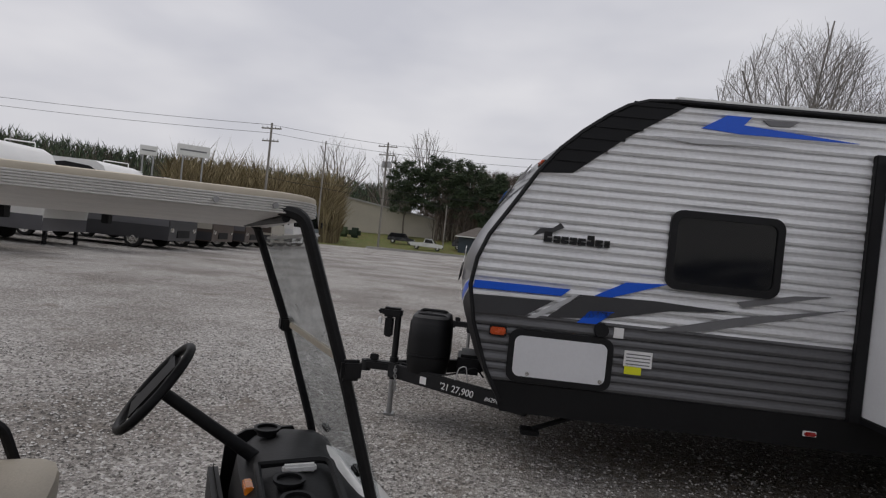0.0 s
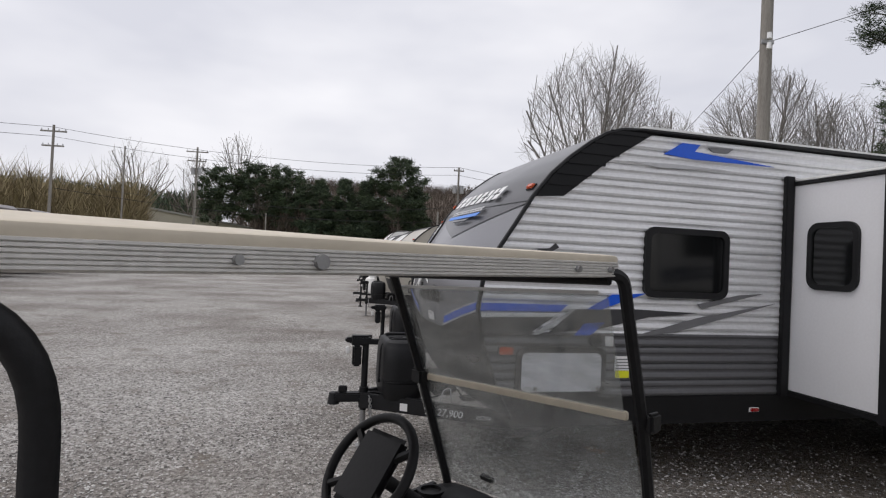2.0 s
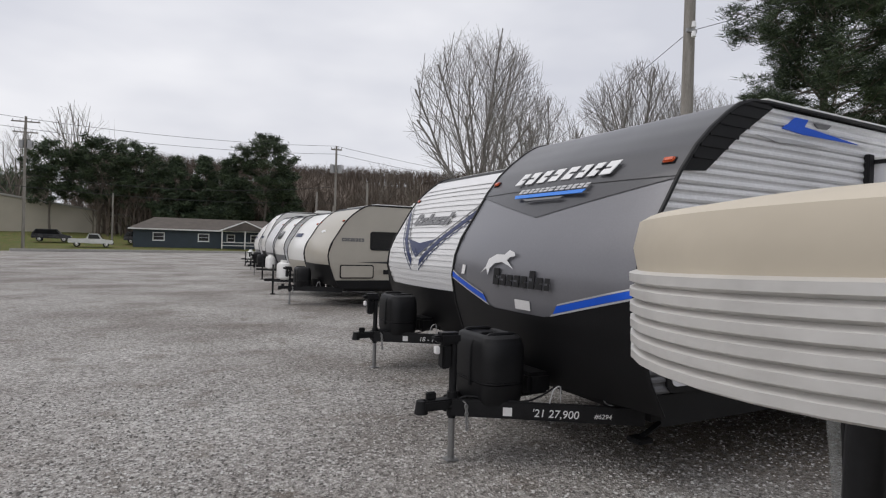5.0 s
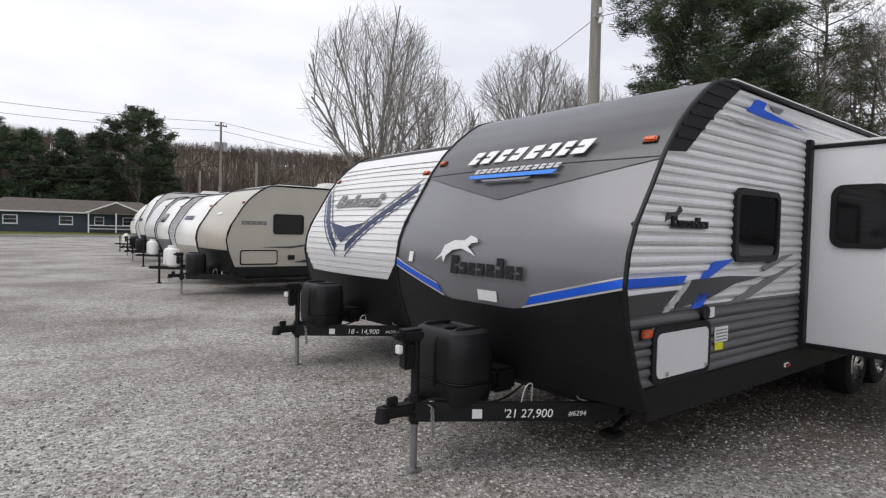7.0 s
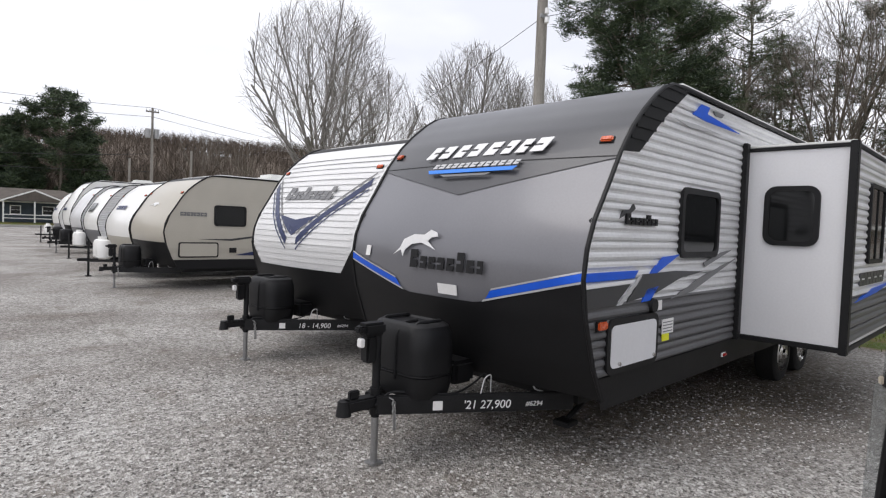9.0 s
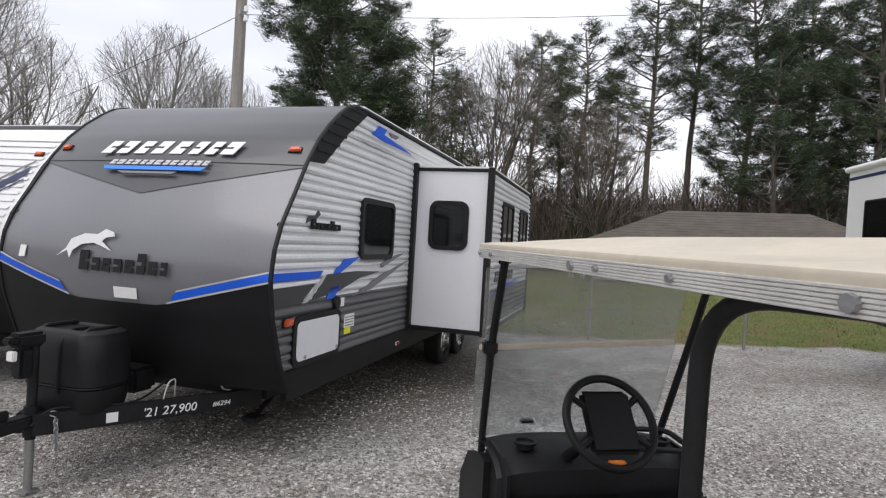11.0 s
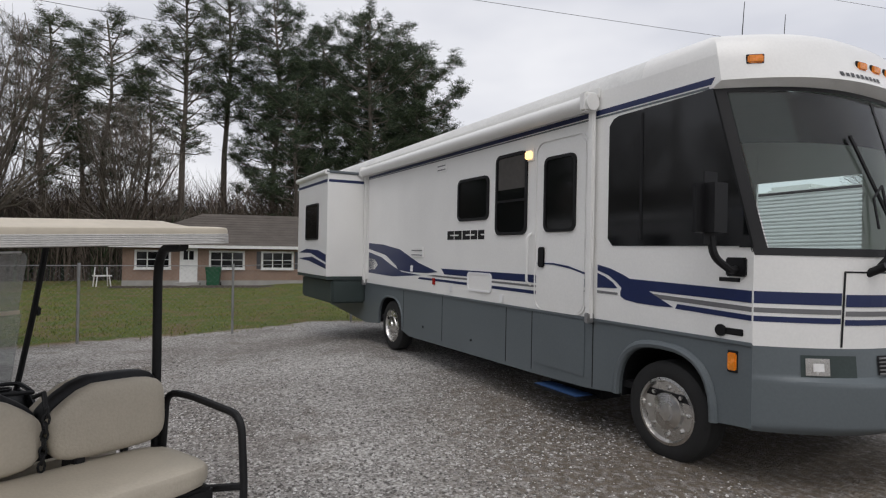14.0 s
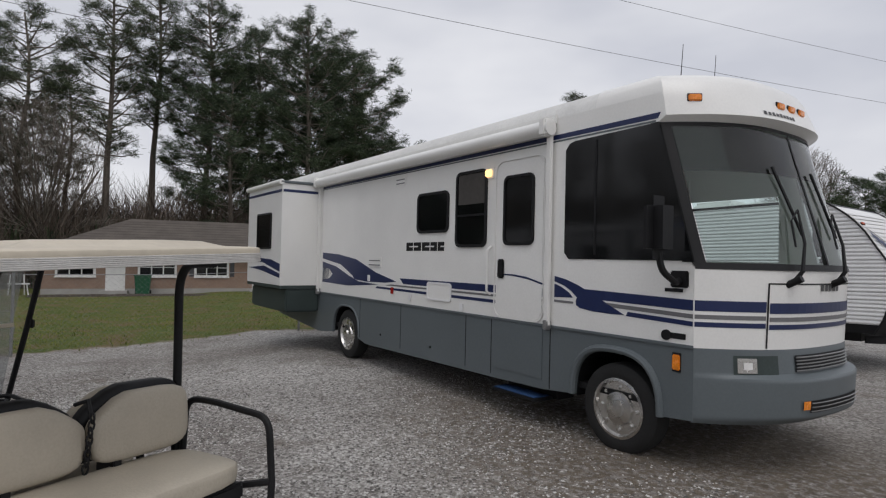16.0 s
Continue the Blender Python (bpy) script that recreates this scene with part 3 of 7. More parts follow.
    part("lid_seam", tube(B(), [(-0.72 + p * 0.985, c + q * 0.985, 0.643) for p, q in rrect(-0.20, 0.20, -0.31, 0.31, 0.13, 5)], 0.005, 6, True), BLACK_TRIM, cover)
    for q in (-0.18, 0.18):
        part("lid_ridge", tube(B(), arc([(-0.88, c + q, 0.955), (-0.84, c + q, 1.012), (-0.60, c + q, 1.012), (-0.56, c + q, 0.955)], 0.03), 0.014, 6), BLACK_PLASTIC, cover, "", True)
    part("lid_strap", tube(B(), arc([(-0.925, c - 0.05, 0.60), (-0.915, c - 0.05, 0.93), (-0.86, c - 0.05, 1.005), (-0.72, c - 0.05, 1.006)], 0.05), 0.011, 6), BLACK_TRIM, cover)
    part("breakaway_loop", tube(B(), arc([(-0.34, c - 0.46, 0.50), (-0.36, c - 0.48, 0.64), (-0.42, c - 0.47, 0.62), (-0.45, c - 0.46, 0.50)], 0.04), 0.005, 6), SILVER_DECAL, t, "pale coiled cable loop")
    part("plug", cyl(B(), (-0.05, c - 0.62, 0.62), (-0.05, c - 0.62, 0.69), 0.022, 0.028, 12), ORANGE_LENS, t, "orange-brown cable plug", True)
    part("plug_lead", tube(B(), arc([(-0.05, c - 0.62, 0.62), (-0.08, c - 0.66, 0.52), (-0.02, c - 0.70, 0.50)], 0.03), 0.006, 6), SILVER_DECAL, t)
    part("battery_box", box(B(), -0.45, -0.22, c - 0.2, c + 0.2, 0.5, 0.68, 0.03), BLACK_PLASTIC, t, "black plastic battery box", True)
    ch = part("safety_chain", tube(B(), [(-1.02, c - 0.08, 0.50), (-1.015, c - 0.155, 0.49), (-1.0, c - 0.155, 0.28)], 0.006, 5), GALV, t, "hanging steel safety chain")
    for k in range(7):
        z = 0.46 - 0.028 * k
        a = 90 if k % 2 else 0
        mm = Matrix.Translation((-1.01 + 0.002 * k, c - 0.155, z)) @ Matrix.Rotation(radians(a), 4, "Z")
        part("link", tube(B(), [mm @ Vector((0.014 * math.cos(q * math.tau / 8), 0, 0.02 * math.sin(q * math.tau / 8))) for q in range(8)], 0.0045, 5, True), GALV, ch)
    part("cable", tube(B(), arc([(-0.2, c - 0.3, 0.52), (-0.28, c - 0.36, 0.62), (-0.4, c - 0.35, 0.55), (-0.6, c - 0.36, 0.50), (-1.0, c - 0.08, 0.53), (-1.1, c - 0.06, 0.44)], 0.1), 0.008, 6), BLACK_PLASTIC, t)


def trailer_shell(t, L, W, side, cap, skirt=CAP_BLACK, pitch=0.132, front=FRONT, z_top=TOP, low=0.57):
    """Closed body of a travel trailer: ribbed near side, bowed front, roof, far side and rear."""
    pr = lambda z: lerp_table(front, z)
    bm = B()
    corrugated(bm, pr, lambda z: L, 0.72, z_top - 0.03, pitch, 0.014, 0.0 if pitch > 1 else 0.004, side[1], 6)
    part("siding", bm, side[0], t, "horizontally ribbed aluminium siding")
    bm = B()
    corrugated(bm, pr, lambda z: L, 0.72, z_top - 0.03, pitch, -0.014, W if pitch > 1 else W - 0.004, side[1], 6)
    part("siding", bm, side[0], t, "horizontally ribbed aluminium siding")
    bm = B()
    prof = [(pr(z), z) for z, _ in front]
    plate(bm, [(x, z) for x, z in prof] + [(L, z_top), (L, low)], 0.014, W - 0.014)
    part("body", bm, skirt, t)
    bm = B()
    sheet(bm, [[(pr(0.57) - 0.0, -0.006, 0.50), (L, -0.006, 0.50)], [(pr(0.72), -0.006, 0.72), (L, -0.006, 0.72)]])
    part("skirt", bm, skirt, t)
    part("front_cap", cap_sheet(B(), W, lambda v: low, lambda v: z_top, 0.0, W, 0.002, front=front, z_top=z_top), cap, t, "", True)
    bm = B()
    box(bm, pr(z_top) - 0.02, L + 0.02, -0.015, W + 0.015, z_top - 0.005, z_top + 0.035, 0.012)
    part("roof", bm, ROOF_WHITE, t, "white membrane roof")
    for y in (-0.012, W + 0.012):
        pts = [(x - 0.004, y, z) for x, z in prof] + [(L, y, z_top)]
        part("edge_trim", tube(B(), pts, 0.017, 6), BLACK_TRIM, t)
    part("rear_trim", tube(B(), [(L, -0.012, low), (L, -0.012, z_top)], 0.017, 6), BLACK_TRIM, t)


def marker_light(t, m, lens=AMBER, sx=0.045, sz=0.024, label="amber marker light"):
    ob = part("marker_light", box(B(), -sx, sx, -0.022, 0.006, -sz, sz, 0.009), lens, t, label, True, m)
    part("light_base", box(B(), -sx * 1.15, sx * 1.15, -0.006, 0.008, -sz * 1.25, sz * 1.25, 0.003), WHITE_VINYL if lens == RED_LENS else BLACK_TRIM, ob)
    return ob


def cap_pose(W, v, z, off, front=FRONT, bow=0.10, z_top=TOP):
    """A frame on the bowed front: local x runs across it, local y into it, local z up it."""
    k = 1 - ((v - W / 2) / (W / 2)) ** 2
    f = sstep((z_top + 0.02 - z) / 0.5)
    x = lerp_table(front, z) - bow * k * f
    sl = (lerp_table(front, min(z_top, z + 0.03)) - lerp_table(front, z - 0.03)) / 0.06
    yaw = math.atan(-bow * f * -2 * (v - W / 2) / (W / 2) ** 2)
    return Matrix.Translation((x, v, z)) @ Matrix.Rotation(-radians(90), 4, "Z") @ Matrix.Rotation(-yaw, 4, "Z") @ Matrix.Rotation(-math.atan(sl), 4, "X") @ Matrix.Translation((0, -off, 0))


def grey_trailer(m):
    W, L = 2.44, 7.9
    t = thing("travel_trailer", m, "grey and silver travel trailer with blue stripes, slide-out open", "travel trailer", "row of travel trailers")
    side = ([SIDING_LIGHT, SIDING_DARK], lambda z: 1 if z < 1.22 else 0)
    trailer_shell(t, L, W, side, CAP_GREY)
    # darker bands of the front
    part("upper_band", cap_sheet(B(), W, lambda v: 2.205 - 0.25 * max(0, 1 - abs(v - W / 2) / (W / 2)), lambda v: TOP, 0.0, W, 0.008, 28, 24), CAP_DARK, t, "dark grey upper front with a point", True)
    part("lower_band", cap_sheet(B(), W, lambda v: 0.57, lambda v: 1.375 - 0.215 * min(1, min(v, W - v) / 0.84), 0.0, W, 0.008, 28, 14), CAP_BLACK, t, "black lower front", True)
    f = lambda v: 1.375 - 0.215 * min(1, min(v, W - v) / 0.84)
    for near in (True, False):
        def cut(lo, hi, u0, nm, mt, lb=""):
            bm = B()
            rows = []
            for z01 in (lo, hi):
                end = u0 - 0.9 * z01
                us = [end * k / 12 for k in range(13)]
                rows.append([(u if near else W - u, z01) for u in us])
            pts = []
            for r in rows:
                line = []
                for v, dz in r:
                    z = f(v) + dz
                    kk = 1 - ((v - W / 2) / (W / 2)) ** 2
                    x = lerp_table(FRONT, z) - 0.10 * kk * sstep((TOP + 0.02 - z) / 0.5)
                    line.append((x - 0.014, v, z))
                pts.append(line)
            sheet(bm, pts)
            part(nm, bm, mt, t, lb)
        cut(0.012, 0.064, 0.76, "blue_stripe", BLUE_DECAL, "blue stripe")
        cut(0.066, 0.078, 0.76, "silver_edge", SILVER_DECAL)
        cut(-0.004, 0.010, 0.78, "silver_edge", SILVER_DECAL)
    part("panel_seam", cap_sheet(B(), W, lambda v: 2.215, lambda v: 2.221, 0.0, W, 0.011, 20, 1), BLACK_TRIM, t)
    # plain shapes in place of the lettering
    mk = part("front_wordmark", wordmark(B(), -0.62, 0.70, -0.065, 0.075, 8, -0.004, 0.002, 0.35, 0.62, True, 3), WHITE_VINYL, t, "white lettering as plain shapes", False, cap_pose(W, W / 2 - 0.02, 2.33, 0.012))
    part("underline", plate(B(), [(-0.46, -0.245), (0.44, -0.245), (0.47, -0.205), (-0.49, -0.205)], -0.003, 0.002), BRIGHT_BLUE, mk, "", False)
    part("thin_words", wordmark(B(), -0.45, 0.48, -0.188, -0.138, 13, -0.003, 0.002, 0.3, 0.45, True, 8), SILVER_DECAL, mk)["kind"] = "stuff"
    part("grey_underline", plate(B(), [(-0.26, -0.285), (0.20, -0.285), (0.24, -0.262), (-0.32, -0.262)], -0.003, 0.002), MID_DECAL, mk)
    mk = part("maker_mark", wordmark(B(), -0.30, 0.50, -0.05, 0.095, 8, -0.004, 0.002, 0.0, 0.5, False, 5), BLACK_TRIM, t, "black lettering as plain shapes", False, cap_pose(W, 1.22, 1.42, 0.012))
    part("emblem", plate(B(), [(-0.52, 0.04), (-0.44, 0.10), (-0.40, 0.17), (-0.28, 0.215), (-0.16, 0.215), (-0.09, 0.255), (-0.02, 0.235), (-0.01, 0.205), (-0.08, 0.195), (-0.12, 0.165), (-0.03, 0.10), (-0.10, 0.125), (-0.19, 0.150), (-0.30, 0.135), (-0.38, 0.085), (-0.40, 0.03), (-0.43, 0.085)], -0.004, 0.002), WHITE_VINYL, mk, "white running emblem as a plain shape")
    for v in (0.12, W - 0.12):
        marker_light(t, cap_pose(W, v, 2.34, 0.012), ORANGE_LENS, label="orange-red marker light")
    part("sticker", plate(B(), [(-0.10, -0.05), (0.10, -0.05), (0.10, 0.03), (-0.10, 0.03)], -0.003, 0.002), LABEL, t, "white paper notice", False, cap_pose(W, 1.12, 1.24, 0.012))
    part("sticker", plate(B(), [(-0.035, -0.045), (0.035, -0.045), (0.035, 0.045), (-0.035, 0.045)], -0.003, 0.002), LABEL, t, "white paper notice", False, cap_pose(W, 2.16, 1.47, 0.012))
    # black wedge behind the front edge
    y0, y1 = -0.0165, -0.004
    pr = [(lerp_table(FRONT, z), z) for z in (2.26, 2.35, 2.45, 2.52, 2.59, 2.66, 2.72, 2.80, 2.83)]
    part("black_wedge", plate(B(), pr + [(1.02, 2.83), (0.62, 2.57), (0.26, 2.28)], y0, y1), CAP_BLACK, t, "black ribbed corner panel")
    for k in range(6):
        z = 2.36 + 0.088 * k
        xa = lerp_table(FRONT, z) + 0.03
        xb = 0.26 + (z - 2.28) * 1.35
        if xb > xa + 0.05:
            part("rib", box(B(), xa, xb, -0.025, -0.016, z, z + 0.035, 0.003), CAP_BLACK, t)
    y0, y1 = -0.0175, -0.006
    dec = lambda pts, mt, lb="": part("decal", plate(B(), pts, y0, y1), mt, t, lb)
    dec([(-0.375, 1.380), (0.27, 1.385), (0.33, 1.440), (-0.365, 1.438)], BLUE_DECAL, "blue stripe")
    dec([(-0.37, 1.335), (0.24, 1.352), (0.26, 1.376), (-0.37, 1.361)], WHITE_VINYL)
    dec([(-0.34, 1.20), (0.02, 1.215), (0.22, 1.345), (-0.37, 1.33)], DARK_DECAL)
    dec([(0.18, 1.22), (0.62, 1.26), (1.05, 1.36), (1.5, 1.40), (0.95, 1.42), (0.40, 1.41)], DARK_DECAL, "dark grey swoosh")
    dec([(0.04, 1.205), (0.10, 1.205), (0.42, 1.40), (0.36, 1.40)], SILVER_DECAL)
    dec([(0.50, 1.41), (0.62, 1.41), (1.02, 1.55), (0.72, 1.53)], BLUE_DECAL, "blue stripe")
    dec([(0.40, 1.205), (0.54, 1.21), (0.66, 1.31), (0.48, 1.30)], BLUE_DECAL, "blue stripe")
    dec([(0.9, 1.20), (1.3, 1.24), (2.28, 1.50), (1.5, 1.36)], MID_DECAL, "grey swoosh")
    dec([(1.55, 1.44), (2.15, 1.58), (1.9, 1.56), (1.5, 1.475)], MID_DECAL)
    dec([(1.13, 2.685), (1.30, 2.79), (1.47, 2.79), (1.42, 2.73), (2.22, 2.67), (1.40, 2.665)], BLUE_DECAL, "blue angled stripe")
    dec([(1.55, 2.775), (1.80, 2.785), (1.74, 2.745), (1.6, 2.74)], MID_DECAL)
    dec([(0.80, 2.60), (1.25, 2.61), (1.75, 2.60), (1.1, 2.57)], SILVER_DECAL)
    part("side_mark", wordmark(B(), 0.10, 0.58, 1.765, 1.84, 8, y0 - 0.012, y1 - 0.006, 0.0, 0.3, False, 5), BLACK_TRIM, t, "small black lettering as plain shapes")
    dec([(0.02, 1.80), (0.07, 1.86), (0.16, 1.87), (0.21, 1.91), (0.24, 1.88), (0.17, 1.84), (0.10, 1.83)], DARK_DECAL)
    window(t, 0.985, 1.78, 1.52, 2.09, -0.014, -1, 0.085, 0.05)
    st = part("storage_door", plate(B(), rrect(-0.03, 0.635, 0.775, 1.07, 0.05), -0.008, -0.030), WHITE_PANEL, t, "white storage door")
    part("seal", ring(B(), rrect(-0.075, 0.68, 0.73, 1.115, 0.075), rrect(-0.03, 0.635, 0.775, 1.07, 0.05), -0.004, -0.024), BLACK_TRIM, st, "black rubber seal")
    for x in (0.08, 0.60):
        part("latch", cyl(B(), (x, -0.030, 0.80), (x, -0.042, 0.80), 0.014), CHROME, st, "", True)
    part("filler_cap", cyl(B(), (0.58, -0.008, 1.17), (0.58, -0.038, 1.17), 0.055, 0.05, 20), BLACK_PLASTIC, t, "round black filler cap", True)
    for a in ((0.67, 0.74, 1.125, 1.20, LABEL), (0.76, 0.96, 0.93, 1.045, LABEL), (0.77, 0.89, 0.875, 0.935, YELLOW)):
        part("sticker", box(B(), a[0], a[1], -0.0155, -0.010, a[2], a[3]), a[4], t, "printed paper label")
    for k in range(4):
        part("print", box(B(), 0.775, 0.945, -0.0165, -0.0155, 0.945 + 0.024 * k, 0.953 + 0.024 * k), MID_DECAL, t)
    marker_light(t, pose(-0.16, -0.020, 1.085), ORANGE_LENS, 0.055, 0.028, "orange side light")
    marker_light(t, pose(2.10, -0.014, 0.60), RED_LENS, 0.04, 0.015, "small red side light")
    # slide-out room
    sx0, sx1, sy, sz0, sz1 = 2.42, 5.35, -0.89, 0.77, 2.52
    sl = part("slide_out", box(B(), sx0, sx1, sy, 0.02, sz0, sz1), WHITE_PANEL, t, "white slide-out room pushed out")
    bm = B()
    corrugated(bm, lambda z: sx0 + 0.03, lambda z: sx1 - 0.03, sz0 + 0.03, sz1 - 0.03, 0.132, 0.014, sy - 0.009, lambda z: 1 if z < 1.22 else 0, 4)
    part("slide_siding", bm, [SIDING_LIGHT, SIDING_DARK], sl, "ribbed silver siding")
    for x in (sx0, sx1):
        part("corner_trim", box(B(), x - 0.045, x + 0.045, sy - 0.03, sy + 0.035, sz0 - 0.06, sz1 + 0.05, 0.006), BLACK_TRIM, sl)
    part("top_trim", box(B(), sx0 - 0.02, sx1 + 0.02, sy - 0.02, 0.0, sz1 + 0.003, sz1 + 0.035, 0.006), BLACK_TRIM, sl)
    part("top_awning", box(B(), sx0, sx1, sy - 0.01, 0.0, sz1 + 0.036, sz1 + 0.06, 0.006), ROOF_WHITE, sl)
    part("bottom_trim", box(B(), sx0 - 0.015, sx1 + 0.015, sy - 0.015, 0.0, sz0 - 0.05, sz0 - 0.003, 0.006), BLACK_TRIM, sl)
    part("wall_flange", box(B(), sx0 - 0.09, sx0 - 0.005, -0.05, -0.002, sz0 - 0.05, sz1 + 0.08, 0.006), BLACK_TRIM, sl)
    wm = Matrix.Translation((sx0 - 0.002, 0, 0)) @ Matrix.Rotation(radians(-90), 4, "Z")
    wd = window(sl, 0.20, 0.655, 1.64, 2.19, 0.0, -1, 0.10, 0.045)
    wd.matrix_basis = wm
    window(sl, 3.0, 3.75, 1.50, 2.25, sy - 0.023, -1, 0.05, 0.04, None, 3.37)
    window(sl, 4.3, 5.0, 1.50, 2.25, sy - 0.023, -1, 0.05, 0.04, None, 4.65)
    part("slide_mark", wordmark(B(), 2.75, 3.95, 1.30, 1.42, 8, sy - 0.031, sy - 0.015, 0.35, 0.2, True, 3), DARK_DECAL, sl, "dark lettering as plain shapes")
    part("slide_stripe", plate(B(), [(2.6, 1.16), (3.6, 1.2), (4.4, 1.27), (3.4, 1.25)], sy - 0.031, sy - 0.015), BLUE_DECAL, sl)
    for x in (3.0, 4.8):
        part("slide_rail", box(B(), x, x + 0.06, sy + 0.05, 0.3, sz0 - 0.13, sz0 - 0.05, 0.005), GALV, sl)
    # roof things
    ac = part("air_conditioner", box(B(), 2.55, 3.45, 0.85, 1.6, TOP + 0.03, TOP + 0.25, 0.07), ROOF_WHITE, t, "white plastic roof air conditioner", True)
    for k in range(7):
        part("vent_slot", box(B(), 2.85 + 0.06 * k, 2.88 + 0.06 * k, 0.842, 0.852, TOP + 0.09, TOP + 0.19), MID_DECAL, ac)
    part("roof_vent", box(B(), 1.35, 1.75, 0.9, 1.3, TOP + 0.03, TOP + 0.13, 0.04), ROOF_WHITE, t, "white plastic roof vent", True)
    for x in (4.15, 4.98):
        wheel(t, x, 0.02, 0.34, 0.34, 0.22, -1, 0.2, 6)
        wheel(t, x, W - 0.02, 0.34, 0.34, 0.22, 1, 0.2, 6)
    part("axle", box(B(), 4.1, 5.05, 0.2, W - 0.2, 0.3, 0.5), BLACK_STEEL, t)
    part("chassis", box(B(), 0.2, L, 0.35, W - 0.35, 0.40, 0.575), BLACK_STEEL, t)
    for y in (0.45, W - 0.45):
        bm = B()
        tube(bm, [(0.62, y, 0.43), (0.22, y, 0.26)], 0.022, 6)
        box(bm, 0.12, 0.27, y - 0.07, y + 0.07, 0.22, 0.26, 0.008)
        part("stabiliser", bm, BLACK_STEEL, t, "black steel stabiliser leg")
    tongue(t, W, "'21 27,900")
    return t


grey_trailer(pose(0.0, 4.317, 0, 0, 0, 8.65))


